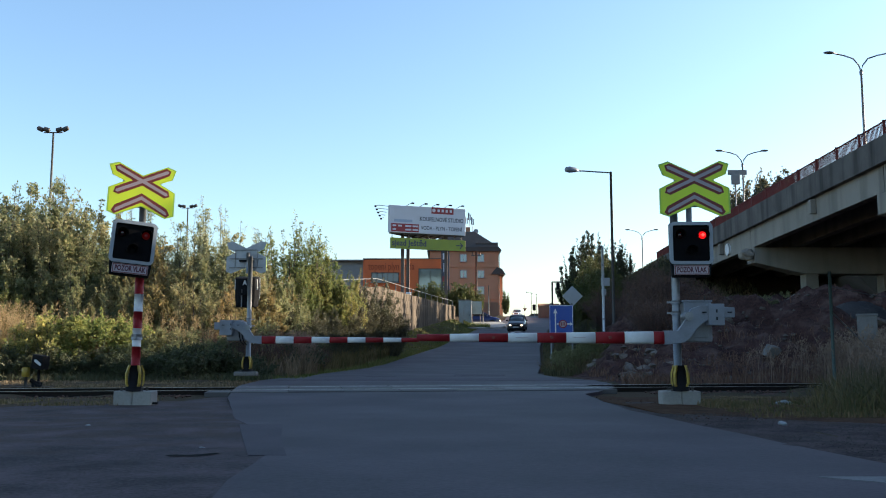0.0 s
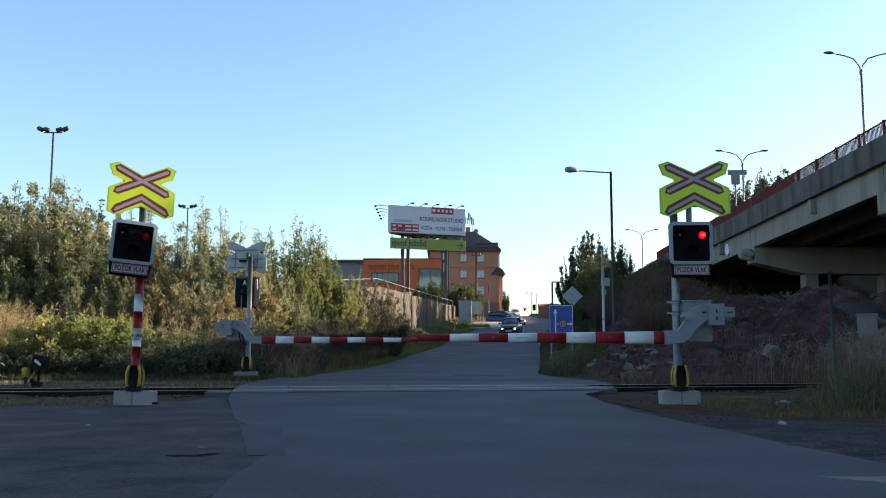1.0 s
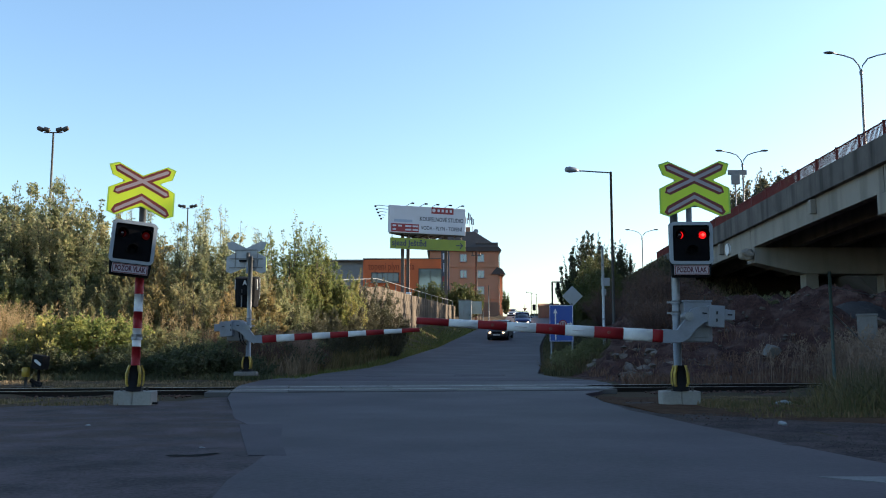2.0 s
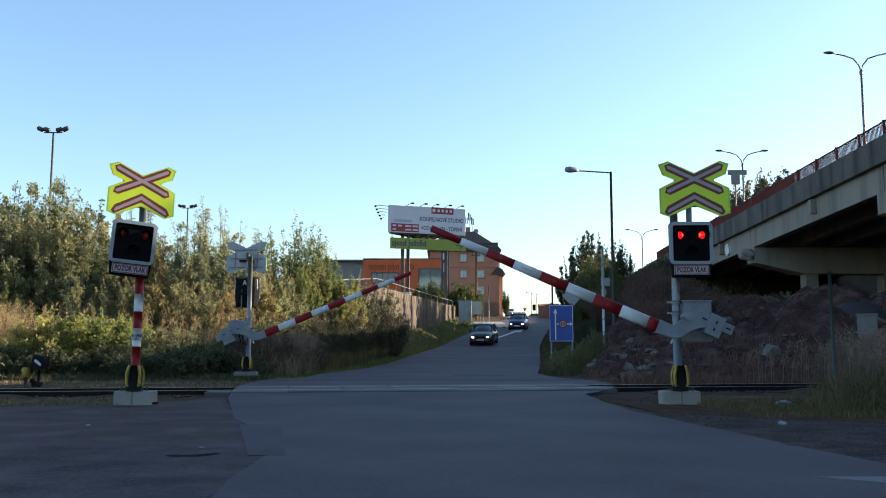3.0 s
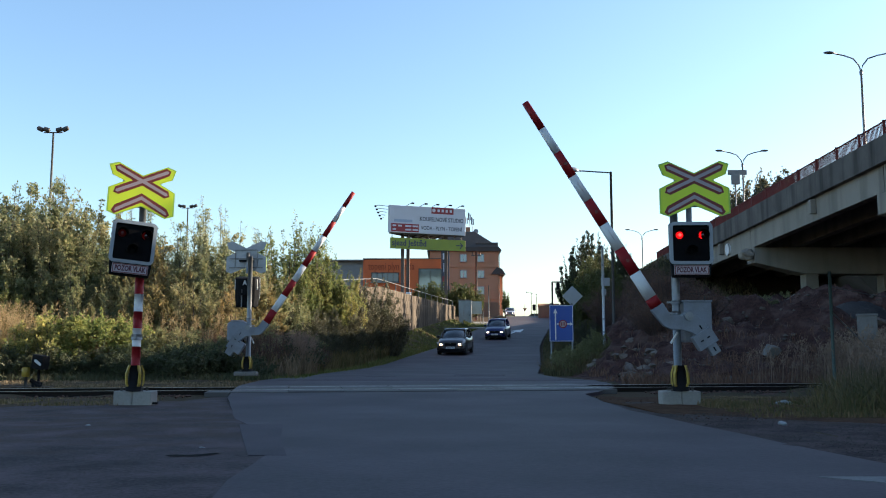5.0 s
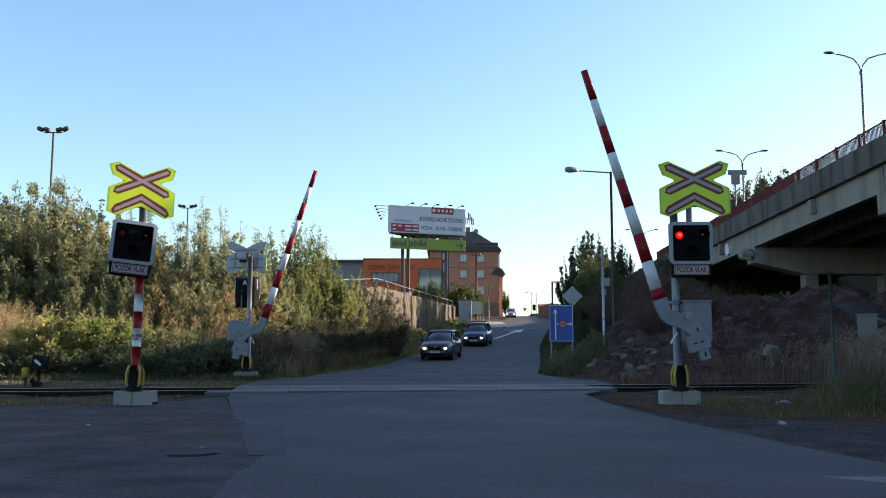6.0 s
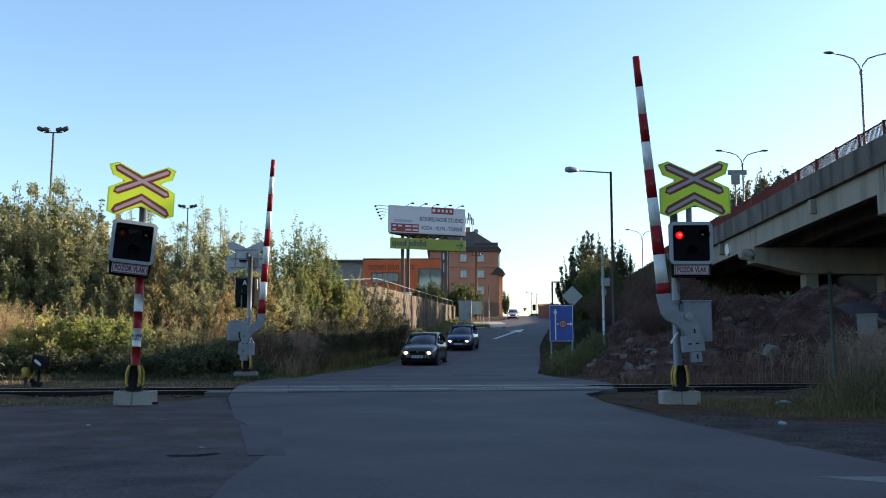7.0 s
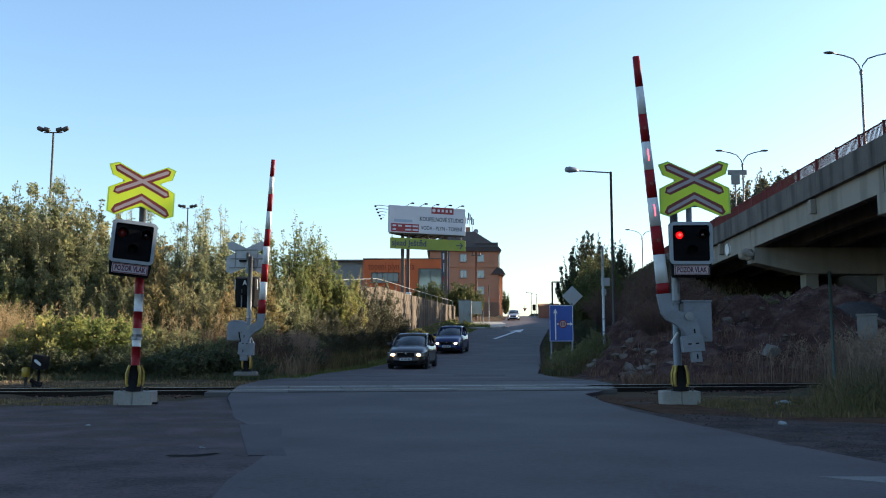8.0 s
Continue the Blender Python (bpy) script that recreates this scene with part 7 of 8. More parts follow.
    grass("green_grass", "green grass on the bridge approach bank", 18000, area(11.5, 24, 55, 96), (0.15, 0.45), M["grass_dull"], 25, 0.05)


# ---- rubble and litter ----
def rock_mesh(seed, flat=0.7):
    """A broken stone: the hull of a handful of points."""
    rng = random.Random(seed)
    bm = bmesh.new()
    for k in range(15):
        v = Vector((rng.gauss(0, 1), rng.gauss(0, 1), rng.gauss(0, 1))).normalized() * rng.uniform(0.38, 0.58)
        bm.verts.new((v.x, v.y, v.z * flat))
    hull = bmesh.ops.convex_hull(bm, input=bm.verts[:])
    bmesh.ops.delete(bm, geom=[g for g in hull["geom_interior"] if isinstance(g, bmesh.types.BMVert)], context="VERTS")
    return mesh_of("rock", bm, M["stone"])


def build_rubble():
    kinds = [rock_mesh(i + 1, 0.55 + 0.1 * (i % 4)) for i in range(6)]

    def rock(x, y, s, label="grey broken stone on the spoil heap"):
        ob = new("rock", kinds[R.randrange(6)])
        ob.matrix_basis = pose(x, y, float(ground_z(x, y)) + 0.12 * s, R.uniform(-20, 20), R.uniform(-20, 20), R.uniform(0, 360)) @ Matrix.Diagonal((s, s * R.uniform(0.7, 1.1), s * R.uniform(0.7, 1), 1))
        tagged(ob, label, "rock", "rubble on the heaps")
    for k in range(46):
        rock(5.3 + R.uniform(0, 2.2), 27.0 + R.uniform(0, 7.5), R.uniform(0.2, 0.6), "pale grey broken stone beside the road")
    for k in range(60):
        x, y = R.uniform(8, 26), R.uniform(30, 52)
        rock(x, y, R.uniform(0.2, 0.5) * (1.8 if R.random() < 0.12 else 1))
    for x, y, q in ((14.0, 40.5, 0.9), (14.6, 41.0, 0.6), (13.2, 40.0, 0.5), (16.2, 42.0, 0.8), (17.0, 43.5, 1.0), (15.6, 41.2, 0.5), (18.4, 43.0, 0.6), (20.5, 42.5, 0.9), (12.0, 36.5, 0.6), (11.2, 35.5, 0.45)):
        rock(x, y, q, "pale lump of broken concrete on the spoil heap")
    rng = np.random.default_rng(17)
    n = 40
    gx, gy = np.meshgrid(np.linspace(-4.6, 4.6, n), np.linspace(-3.6, 3.6, n))
    r = np.sqrt((gx / 4.4) ** 2 + (gy / 3.4) ** 2)
    gz = 2.3 * (0.5 + 0.5 * np.cos(np.pi * np.clip(r, 0, 1))) + 0.10 * np.sin(2.1 * gx + gy) * np.sin(1.7 * gy) + rng.normal(size=gx.shape) * 0.05 - 0.35
    i = (np.arange(n - 1)[:, None] * n + np.arange(n - 1)[None, :]).ravel()
    heap = new("gravel_heap", raw_mesh("gravel_heap", np.stack([gx.ravel(), gy.ravel(), gz.ravel()], 1), np.stack([i, i + 1, i + n + 1, i + n], 1), M["gravel_dark"], True))
    heap.matrix_basis = pose(16.6, 36.0, float(ground_z(16.6, 34.0)) - 0.9)
    tagged(heap, "heap of dark grey gravel behind the fence post", "gravel heap", kind="stuff")
    slab = thing("concrete_slab", "broken pale concrete slab lying in the weeds", "slab", pose(10.75, 29.5, float(ground_z(10.75, 29.5)) + 0.16, 18, 14, 30) @ Matrix.Scale(1.05, 4))
    bm = bmesh.new()
    prism(bm, [(-0.34, -0.16), (0.30, -0.20), (0.36, 0.12), (0.08, 0.24), (-0.26, 0.2)], -0.12, 0.12, 0.02)
    part("slab", bm, M["concrete_grey"], slab)
    # loose small stones: too many to count
    rng = np.random.default_rng(5)
    for nm, n, x0, x1, y0, y1, s0, s1, mt, lb in (("rubble", 2600, 6, 27, 26, 54, 0.03, 0.12, M["stone"], "loose small stones over the spoil heaps"), ("ballast_stones", 7000, -14, 12, 17, 24, 0.02, 0.05, M["ballast"], "loose brown ballast stones along the track"),
                                                       ("loose_gravel", 9000, 2.8, 9, 5.5, 13, 0.004, 0.013, M["grit"], "loose grey gravel on the verge"),
                                                       ("soil_clods", 1100, 2.9, 9.5, 11.6, 17.2, 0.006, 0.02, M["dirt_brown"], "clods of brown soil on the verge"),
                                                       ("loose_gravel", 7000, -9, -1.0, 3.3, 8.5, 0.002, 0.005, M["grit"], "loose grit on the old asphalt yard")):
        x, y = rng.uniform(x0, x1, n), rng.uniform(y0, y1, n)
        if nm == "ballast_stones":
            d = y - track_y(x)
            k = (np.abs(d) < 2.1) & (np.abs(np.abs(d) - 0.755) > 0.11) & ((x < -4.9) | (x > 4.3)) & ((d > -0.7) | (d < -1.25))
            x, y = x[k], y[k]
        elif nm == "rubble":
            k = x > road_x(y) + 5.6
            x, y = x[k], y[k]
        elif x0 > 0:
            k = x > np.interp(y, [7.2, 10.8, 14.5], [3.5, 3.1, 2.8]) + 0.1
            x, y = x[k], y[k]
        else:
            k = x < np.interp(y, [4, 8.7, 10.8, 12, 14.5], [-1.6, -1.6, -2.4, -2.9, -3.5])
            x, y = x[k], y[k]
        n = len(x)
        s = rng.uniform(s0, s1, n)
        z = ground_z(x, y) + 0.02
        if nm in ("loose_gravel", "soil_clods"):
            z = 0.014 + np.where(x > 0, 0.02 * np.sin(x * 2.1) * np.sin(y * 1.7), 0.0)
        if nm == "ballast_stones":
            z = np.maximum(z, -0.035 - 0.1 * np.clip(np.abs(y - track_y(x)) - 1.25, 0, 1)) + 0.005
        oct_ = np.array([(1, 0, 0), (0, 1, 0), (-1, 0, 0), (0, -1, 0), (0, 0, 0.7), (0, 0, -0.7)])
        co = np.stack([x, y, z], 1)[:, None, :] + oct_[None] * s[:, None, None] * rng.uniform(0.6, 1.2, (n, 6, 1))
        ang = rng.uniform(0, 6.28, n)
        c, sn = np.cos(ang)[:, None], np.sin(ang)[:, None]
        q = co - np.stack([x, y, z], 1)[:, None, :]
        co = np.stack([q[..., 0] * c - q[..., 1] * sn, q[..., 0] * sn + q[..., 1] * c, q[..., 2]], -1) + np.stack([x, y, z], 1)[:, None, :]
        tri = np.array([(0, 1, 4), (1, 2, 4), (2, 3, 4), (3, 0, 4), (1, 0, 5), (2, 1, 5), (3, 2, 5), (0, 3, 5)])
        f = (np.arange(n)[:, None, None] * 6 + tri[None]).reshape(-1, 3)
        tagged(new(nm, raw_mesh(nm, co.reshape(-1, 3), f, mt)), lb, "soil" if nm == "soil_clods" else "stones", kind="stuff")
    # litter
    for x, y, s, nm, lb, mt in ((4.10, 11.0, 0.05, "paper_cup", "crumpled white paper cup on the gravel", M["bag"]),
                                (5.62, 15.0, 0.13, "plastic_bag", "pale plastic bag in the grass", M["bag"]), (-4.2, 10.8, 0.035, "paper_scrap", "white paper scrap on the asphalt", M["bag"]), (-2.2, 8.35, 0.025, "paper_scrap", "white paper scrap on the asphalt", M["bag"])):
        bm = bmesh.new()
        bmesh.ops.create_icosphere(bm, subdivisions=2, radius=s)
        for v in bm.verts:
            v.co *= 1 + 0.6 * noise.noise(v.co * 14 + Vector((x, y, 0)))
            v.co.z *= {"plastic_bag": 0.4, "paper_cup": 0.55}.get(nm, 0.18)
        ob = new(nm, mesh_of(nm, bm, mt))
        ob.matrix_basis = pose(x, y, 0.02 + s * 0.14, R.uniform(-6, 6), R.uniform(-6, 6), R.uniform(0, 90))
        tagged(ob, lb, "litter")
    # pothole, laid flat; the shade of its hollow is put into the colour
    bm = bmesh.new()
    rng = np.random.default_rng(3)
    near, far = [], []
    for k in range(41):
        q = k / 40
        mid = 7.80 + 0.16 * q - 0.10 * math.sin(math.pi * q)
        wide = 0.085 * math.sin(math.pi * q) ** 0.6 * (1 + 0.35 * math.sin(9 * q + 1)) + 0.004
        near.append(bm.verts.new((-2.36 + 0.44 * q, mid - wide * rng.uniform(0.6, 1.1), 0.0165)))
        far.append(bm.verts.new((-2.36 + 0.44 * q, mid + wide * rng.uniform(0.7, 1.2), 0.0165)))
    for k in range(40):
        bm.faces.new((near[k], near[k + 1], far[k + 1], far[k]))
    ob = new("pothole", mesh_of("pothole", bm, M["pit_shade"]))
    tagged(ob, "flat strip in the old asphalt, pothole shade in its dark colour", "pothole", kind="structure")


# ---- cars ----
def wheel(parent, x, y, r):
    w = new("wheel")
    w.empty_display_size = 0.1
    w.parent = parent
    w.matrix_basis = pose(x, y, r)
    bm = bmesh.new()
    loft(bm, [[(sx, rr * math.cos(a), rr * math.sin(a)) for a in (2 * math.pi * k / 24 for k in range(24))] for sx, rr in ((-0.09, r * 0.62), (-0.1, r * 0.93), (-0.07, r), (0.07, r), (0.1, r * 0.93), (0.09, r * 0.62))])
    piece("tyre", mesh_of("tyre", bm, M["rubber"]), w, Matrix.Identity(4))
    bm = bmesh.new()
    tube(bm, [(-0.06, 0, 0), (0.06, 0, 0)], r * 0.63, 20)
    for k in range(5):
        a = 2 * math.pi * k / 5
        box(bm, (0, 0, r * 0.34), (0.17, 0.07, r * 0.56), pose(0, 0, 0, math.degrees(a), 0, 0))
    tube(bm, [(-0.088, 0, 0), (0.088, 0, 0)], r * 0.16, 12)
    piece("rim", mesh_of("rim", bm, M["galv"]), w, Matrix.Identity(4))
    return w


def car(name, paint, label, length, width, height, lamp, estate, rack=False, lights_on=True):
    """A car whose nose points to -y; origin on the ground under its middle."""
    t = thing(name, label, "car")
    L, hw = length / 2, width / 2
    k = height / 1.45
    # lower body: stations from nose to tail
    st = [(-L, 0.40, 0.64, 0.80, 0.66), (-L + 0.10, 0.26, 0.68, 0.92, 0.76), (-L + 0.45, 0.22, 0.76, 0.98, 0.85), (-L + 1.05, 0.20, 0.90, 1.0, 0.96), (-L + 1.35, 0.20, 0.94, 1.0, 0.99),
          (0.2, 0.20, 0.93, 1.0, 0.97), (L - 0.9, 0.20, 0.95, 1.0, 0.99), (L - 0.25, 0.24, 0.95, 0.96, 0.99), (L - 0.03, 0.34, 0.92, 0.90, 0.96), (L, 0.45, 0.82, 0.84, 0.84)]
    bm = bmesh.new()
    rings = []
    for y, zb, zs, w, zt in st:
        w *= hw
        half = [(w * 0.86, zb), (w * 0.97, zb + 0.10), (w, zb + 0.24), (w * 0.995, (zb + zs) / 2 + 0.12), (w * 0.95, zs * k - 0.02), (w * 0.80, zt * k), (w * 0.4, zt * k + 0.025)]
        rings.append([(x, y, z) for x, z in half] + [(-x, y, z) for x, z in reversed(half)])
    loft(bm, rings)
    body = part("body", bm, paint, t)
    # cabin
    z0, z1 = 0.945 * k, height
    rear = L - 0.12 if estate else L - 0.75
    top_r = L - 0.55 if estate else L - 1.15
    cab = [(-L + 1.05, 0.87, z0 - 0.02, 0.87), (-L + 1.40, 0.87, z0 + 0.25, 0.84), (-L + 1.90, 0.86, z1 - 0.08, 0.77), (-L + 2.15, 0.85, z1 - 0.01, 0.74), (0.5, 0.85, z1, 0.71), (top_r, 0.84, z1 - 0.05, 0.69), (rear - 0.1, 0.83, z0 + 0.22, 0.78), (rear, 0.83, z0, 0.82)]
    bm = bmesh.new()
    loft(bm, [[(hw * w0, y, z0 - 0.04), (hw * w1, y, z), (0, y, z + 0.02), (-hw * w1, y, z), (-hw * w0, y, z0 - 0.04)] for y, w0, z, w1 in cab])
    part("glasshouse", bm, M["car_glass"], t, "dark tinted windows")
    bm = bmesh.new()
    roofs = [(-L + 1.88, z1 - 0.055, 0.75), (-L + 2.15, z1 + 0.018, 0.735), (0.5, z1 + 0.025, 0.725), (top_r + 0.03, z1 - 0.025, 0.705)]
    loft(bm, [[(hw * w, y, z - 0.05), (hw * w * 0.93, y, z), (0, y, z + 0.02), (-hw * w * 0.93, y, z), (-hw * w, y, z - 0.05)] for y, z, w in roofs])
    part("roof", bm, paint, t)
    for s in (-1, 1):
        bm = bmesh.new()
        tube(bm, [(s * hw * 0.865, -L + 1.06, z0), (s * hw * 0.835, -L + 1.42, z0 + 0.26), (s * hw * 0.745, -L + 1.87, z1 - 0.07)], 0.035, 6)
        part("pillar", bm, paint, t)
        for y in (0.05, 1.0):
            bm = bmesh.new()
            tube(bm, [(s * hw * 0.86, y, z0 - 0.02), (s * hw * 0.725, y, z1 - 0.03)], 0.04, 6)
            part("pillar", bm, paint, t)
        bm = bmesh.new()
        tube(bm, [(s * hw * 0.84, rear - 0.04, z0 - 0.02), (s * hw * 0.79, rear - 0.13, z0 + 0.22), (s * hw * 0.70, top_r, z1 - 0.05)], 0.05, 6)
        part("pillar", bm, paint, t)
        bm = bmesh.new()
        box(bm, (s * (hw + 0.09), -L + 1.42, z0 + 0.06), (0.20, 0.12, 0.14), bevel=0.035)
        part("mirror", bm, paint, t)
        # lamps
        bm = bmesh.new()
        rings = []
        for y, dx, zc, hh in ((-L + 0.40, 0.24, 0.66, 0.085), (-L + 0.06, 0.23, 0.64, 0.088), (-L - 0.02, 0.20, 0.635, 0.072)):
            cx = s * (hw * 0.66 + (0.06 if y > -L + 0.2 else 0.0))
            rings.append([(cx - dx, y, zc - hh), (cx + dx, y, zc - hh), (cx + dx, y, zc + hh), (cx - dx, y, zc + hh)])
        loft(bm, rings, shade=False)
        hl = part("headlight", bm, M["headlight_glass"], t, "clear headlight" if not lights_on else "lit headlight")
        bm = bmesh.new()
        ball(bm, (0, 0, 0), 0.07, 14, (1.3, 0.6, 0.9))
        bmesh.ops.translate(bm, verts=bm.verts, vec=(s * hw * 0.64, -L - 0.02, 0.635))
        if lights_on:
            part("bulb", bm, lamp, hl)
        else:
            part("bulb", bm, M["chrome"], hl)
        bm = bmesh.new()
        box(bm, (s * hw * 0.82, L - 0.02, 0.80), (0.2, 0.12, 0.3), bevel=0.03)
        part("tail_light", bm, M["red_paint"], t)
        bm = bmesh.new()
        for y in (-0.28, 0.70):
            box(bm, (s * (hw * 0.985), y, 0.78 * k), (0.04, 0.16, 0.03), bevel=0.008)
        part("door_handle", bm, paint, t)
    bm = bmesh.new()
    prism(bm, [(-0.36, 0.56), (0.36, 0.56), (0.40, 0.72), (-0.40, 0.72)], -L - 0.005, -L + 0.1, 0.01)
    g = part("grille", bm, M["black"], t, "dark grille with a bright edge")
    bm = bmesh.new()
    box(bm, (0, -L - 0.008, 0.725), (0.80, 0.03, 0.018))
    tube(bm, [(0, -L - 0.03, 0.70), (0, -L - 0.0, 0.70)], 0.045, 12)
    part("grille_edge", bm, M["chrome"], g)
    bm = bmesh.new()
    rings = []
    for x in (-0.80, -0.62, -0.3, 0.3, 0.62, 0.80):
        y = -L - 0.035 + 0.16 * abs(x) ** 2.6
        rings.append([(x * hw / 0.86, y, 0.30), (x * hw / 0.86, y, 0.52), (x * hw / 0.86, y + 0.12, 0.54), (x * hw / 0.86, y + 0.12, 0.24)])
    loft(bm, rings)
    bp = part("bumper", bm, paint, t)
    bm = bmesh.new()
    box(bm, (0, -L - 0.038, 0.345), (1.05, 0.02, 0.10), bevel=0.006)
    box(bm, (0, -L + 0.03, 0.25), (1.35, 0.12, 0.11), bevel=0.02)
    part("air_intake", bm, M["black"], bp)
    bm = bmesh.new()
    box(bm, (0, -L - 0.050, 0.45), (0.52, 0.015, 0.115), bevel=0.003)
    pl = part("number_plate", bm, M["plate_white"], t, "pale plate with grey bars")
    bm = bmesh.new()
    for x in (-0.14, 0.0, 0.14):
        box(bm, (x, -L - 0.0585, 0.45), (0.10, 0.002, 0.06))
    part("bars", bm, M["pole_grey"], pl)
    bm = bmesh.new()
    box(bm, (0, 0, 0.20), (width * 0.86, length * 0.86, 0.12))
    part("underside", bm, M["black"], t)
    for s in (-1, 1):
        for y in (-L + 0.82, L - 0.85):
            bm = bmesh.new()
            loft(bm, [[(s * (hw + q), y + rr * math.cos(a), 0.31 + rr * math.sin(a)) for a in (math.pi * j / 14 for j in range(15))] for q, rr in ((0.006, 0.39), (0.006, 0.30), (-0.15, 0.30))], closed=False, caps=False)
            part("wheel_arch", bm, M["black"], t)
    if rack:
        for s in (-1, 1):
            bm = bmesh.new()
            tube(bm, [(s * hw * 0.58, -L + 2.3, z1 + 0.02), (s * hw * 0.58, -L + 2.45, z1 + 0.08), (s * hw * 0.58, top_r - 0.3, z1 + 0.07), (s * hw * 0.58, top_r - 0.15, z1)], 0.018, 6)
            part("roof_rail", bm, M["black"], t)
        for y in (-0.1, 0.8):
            bm = bmesh.new()
            box(bm, (0, y, z1 + 0.09), (width * 0.70, 0.06, 0.03), bevel=0.006)
            part("roof_bar", bm, M["black"], t)
    wheels = [(wheel(t, s * (hw - 0.09), y, 0.31), (s * (hw - 0.09), y, 0.31)) for s in (-1, 1) for y in (-L + 0.82, L - 0.85)]
    return t, wheels


# ---- what moves ----
def glide(times, values, t):
    """Smooth values between keys (monotone cubic)."""
    times, values = np.asarray(times, float), np.asarray(values, float)
    d = np.diff(values) / np.diff(times)
    m = np.concatenate([[d[0]], np.where(d[:-1] * d[1:] > 0, 2 * d[:-1] * d[1:] / (d[:-1] + d[1:] + 1e-12), 0), [d[-1]]])
    i = int(np.clip(np.searchsorted(times, t) - 1, 0, len(times) - 2))
    h = times[i + 1] - times[i]
    s = (t - times[i]) / h
    return float((1 + 2 * s) * (1 - s) ** 2 * values[i] + s * (1 - s) ** 2 * h * m[i] + s * s * (3 - 2 * s) * values[i + 1] + s * s * (s - 1) * h * m[i + 1])


GREY_T = [0, 0.5, 1, 1.5, 2.8, 3.5, 4.0, 4.5, 6.0, 6.5, 7.0, 7.5, 8.0]
GREY_Y = [87.4, 84.0, 80.6, 77.3, 68.6, 63.4, 59.8, 56.6, 48.2, 45.6, 43.2, 40.9, 38.9]
GREY_X = [7.07, 6.59, 5.86, 5.21, 3.07, 2.09, 1.51, 0.92, -0.42, -0.85, -1.22, -1.46, -1.60]
BLUE_T = [0, 0.5, 1.0, 1.5, 2.0, 2.8, 3.5, 4.5, 6.0, 7.0, 8.0]
BLUE_Y = [103.3, 103.1, 102.6, 100.6, 97.6, 92.7, 89.2, 81.2, 68.2, 61.7, 57.7]
BLUE_X = [4.35, 5.25, 7.15, 8.3, 8.6, 7.85, 7.25, 5.70, 2.62, 1.36, 0.55]
BLUE_A = [84, 80, 56, 14, -4, -9, -10, -11, -10, -9, -9]
FAR_T = [0, 2.8, 4.5, 5.8, 7.0, 8.0]
FAR_Y = [180, 170, 160, 150, 140, 132]
FAR_X = [14.6, 12.6, 11.8, 11.2, 10.85, 10.3]
BOOM_T = [0.0, 1.72, 2.0, 2.8, 3.0, 3.5, 4.0, 4.5, 4.7, 5.8, 6.0, 6.2, 6.4, 6.6, 6.8, 7.0, 8.0]
BOOM_NEAR = [0.0, 0.0, 3.6, 19.5, 23.6, 32.8, 42.2, 49.8, 53.3, 70.1, 73.1, 76.5, 79.6, 82.7, 84.7, 84.9, 84.9]
BOOM_FAR = [0.0, 0.0, 3.4, 18.8, 22.8, 31.7, 40.6, 48.8, 52.2, 68.6, 71.8, 75.0, 78.0, 81.0, 84.4, 86.9, 86.9]
FLASH0, FLASH = 0.43, 0.512     # first change-over, and the time between two


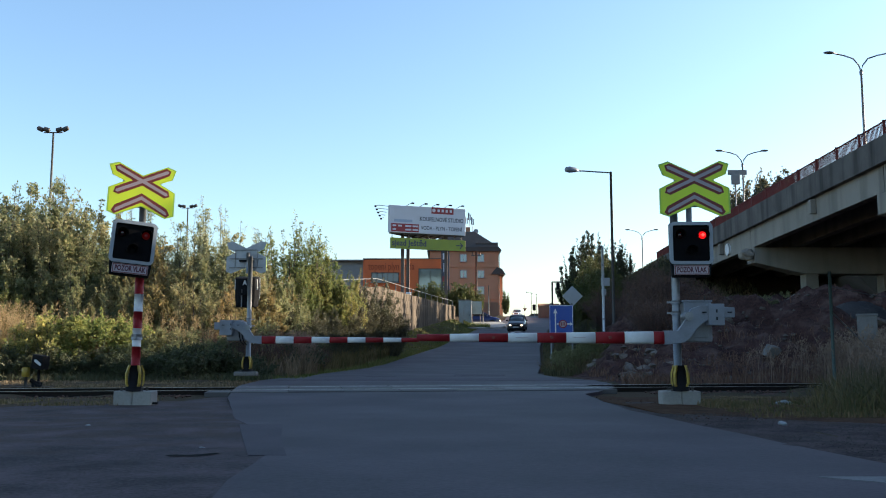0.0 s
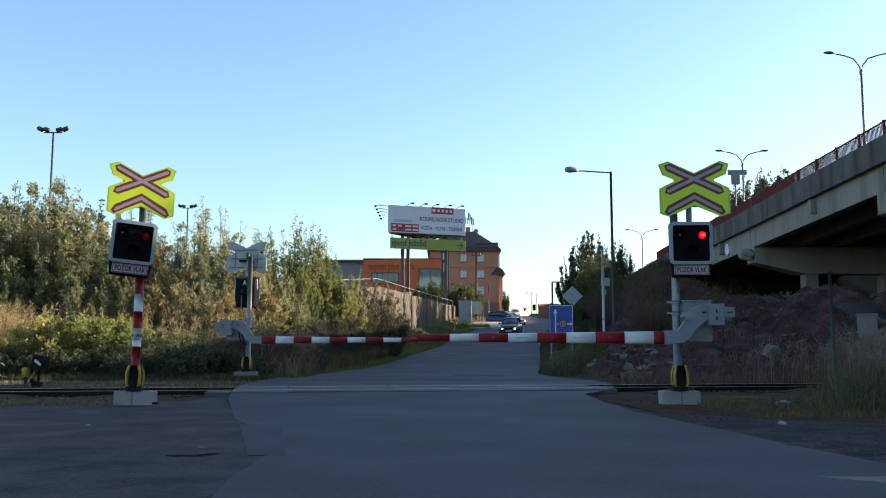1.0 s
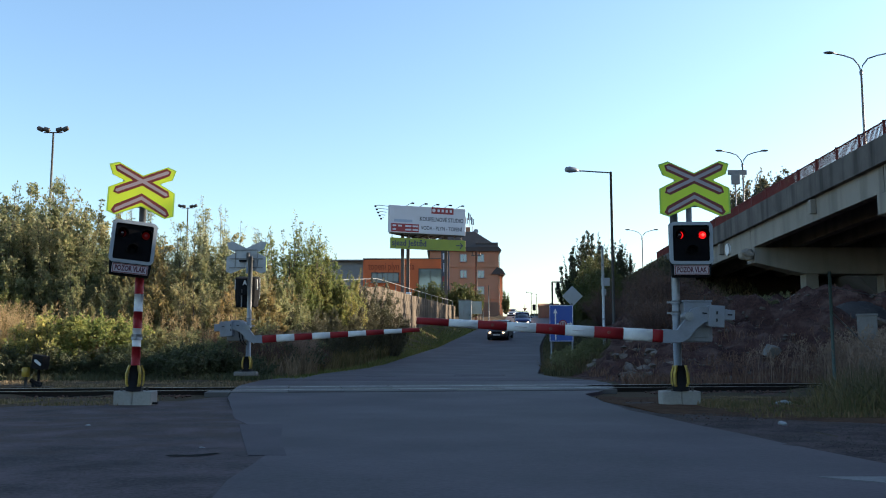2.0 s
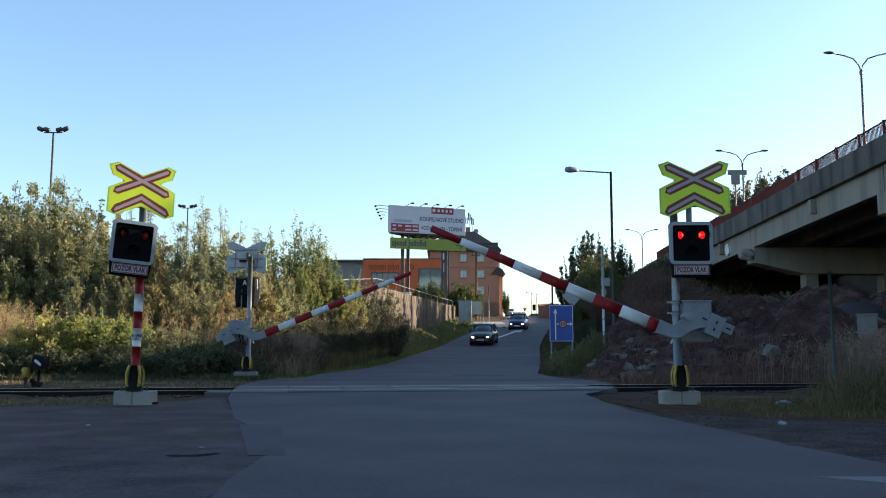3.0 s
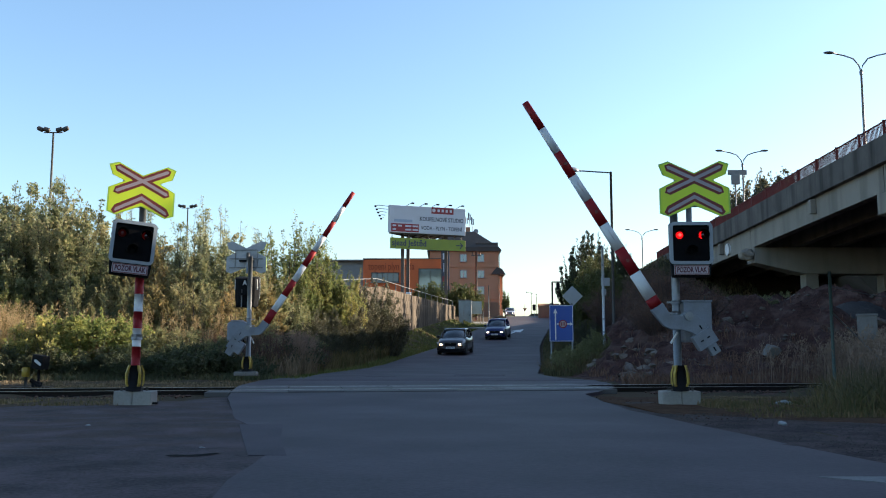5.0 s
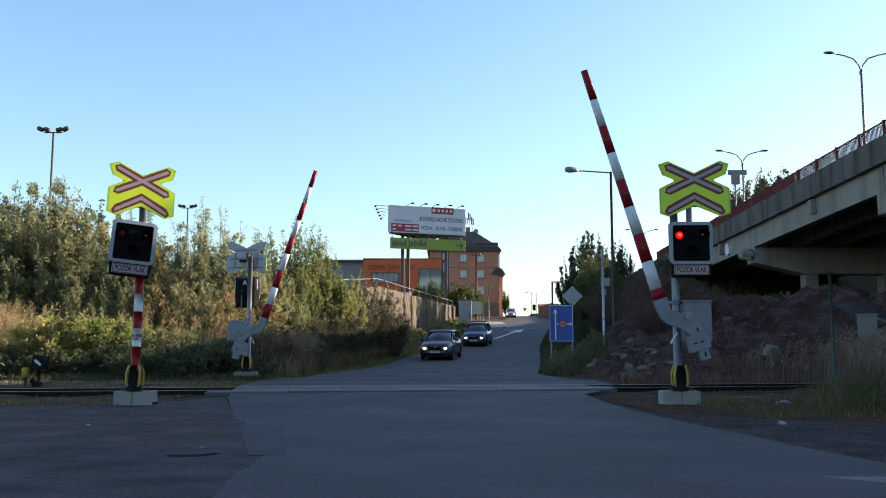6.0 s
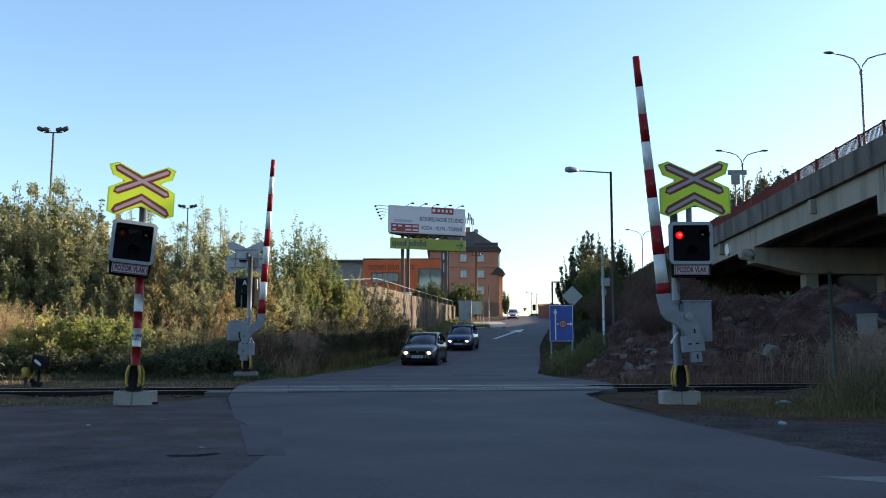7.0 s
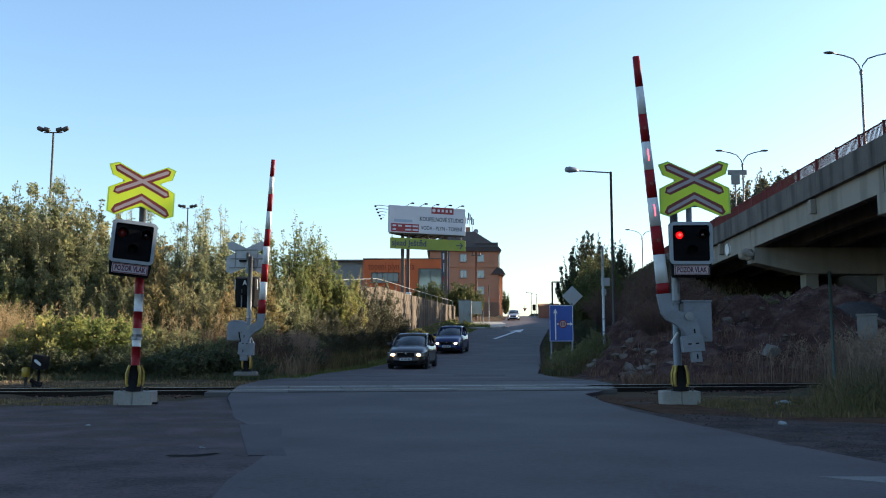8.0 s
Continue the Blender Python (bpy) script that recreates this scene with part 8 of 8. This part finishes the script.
def drive(vehicle, wheels, nose, xs, ys, ts, angles=None, half=0.0):
    """Key a car along its path, and roll its wheels by the way it has gone."""
    rows, gone, last, spins = [], 0.0, None, []
    for i in range(0, 241, 2):
        t = i / 30
        x, y = glide(ts, xs, t), glide(ts, ys, t)
        if angles is None:
            e = 0.2
            t0, t1 = max(0, t - e), min(8, t + e)
            dx, dy = glide(ts, xs, t1) - glide(ts, xs, t0), glide(ts, ys, t1) - glide(ts, ys, t0)
            a = math.degrees(math.atan2(dx, -dy))
            a = 0.5 * a + 0.5 * -9.0
        else:
            a = glide(ts, angles, t)
        c, s = math.cos(radians(a)), math.sin(radians(a))
        # the nose leads; the middle follows half a length behind
        mx, my = x - s * half, y + c * half
        z = lambda q: float(road_z(q)) + 0.012
        rise = z(my + c) - z(my - c)
        tilt = math.degrees(math.atan2(rise, 2)) if abs(c) > 0.1 else 0.0
        rows.append((t, pose(mx, my, z(my), tilt, 0, a)))
        if last is not None:
            gone += math.hypot(mx - last[0], my - last[1])
        last = (mx, my)
        spins.append((t, gone))
    walk(vehicle, rows)
    for w, p in wheels:
        walk(w, [(t, pose(*p, math.degrees(g / 0.31) % 360, 0, 0)) for t, g in spins])


def motions():
    for boom, pivot, angles in ((*BOOMS[0], BOOM_NEAR), (*BOOMS[1], BOOM_FAR)):
        walk(boom, [(t, pose(*pivot, 0, a, 0)) for t, a in zip(BOOM_T, angles)])
    # lamps turn their lit half forward and away in a tenth of a second
    for lamp, side, p in LAMPS:
        angle, rows = (0.0 if side == 1 else 180.0), [(0.0, pose(*p, 0, 0, 0.0 if side == 1 else 180.0))]
        k = 0
        while FLASH0 + k * FLASH < 7.95:
            t = FLASH0 + k * FLASH
            rising = (k % 2 == 0) == (side == 0)
            start = t - 0.06 if rising else t - 0.04
            for j, step in enumerate((0, 60, 120, 180)):
                rows.append((round((start + j * 0.0334) * 30) / 30, pose(*p, 0, 0, angle + step)))
            angle += 180
            k += 1
        rows.append((8.0, pose(*p, 0, 0, angle)))
        walk(lamp, rows)
    for strip, p in STRIPS:
        angle, rows = 180.0, [(0.0, pose(*p, 180, 0, 0))]
        k = 0
        while FLASH0 + k * FLASH < 7.95:
            start = FLASH0 + k * FLASH - (0.10 if k % 2 == 0 else 0.14)
            for j, step in enumerate((0, 89.8, 179.6)):
                rows.append((round(start * 30 + j) / 30, pose(*p, angle + step, 0, 0)))
            angle += 179.6
            k += 1
        rows.append((8.0, pose(*p, angle, 0, 0)))
        walk(strip, rows)
    drive(*GREY, None, GREY_X, GREY_Y, GREY_T, None, 2.25)
    drive(*BLUE, None, BLUE_X, BLUE_Y, BLUE_T, BLUE_A, 0.0)
    drive(*FAR, None, FAR_X, FAR_Y, FAR_T, None, 2.1)


build_plants()
build_rubble()
GREY = car("car", M["car_grey"], "dark grey-brown car with its headlights lit", 4.5, 1.75, 1.53, M["headlight"], True)
BLUE = car("car", M["car_blue"], "dark blue estate car with roof bars, headlights lit", 4.3, 1.78, 1.64, M["headlight_white"], True, True)
FAR = car("car", M["car_silver"], "pale silver car coming over the rise", 4.2, 1.73, 1.50, M["headlight_white"], True)
build_grass()
motions()
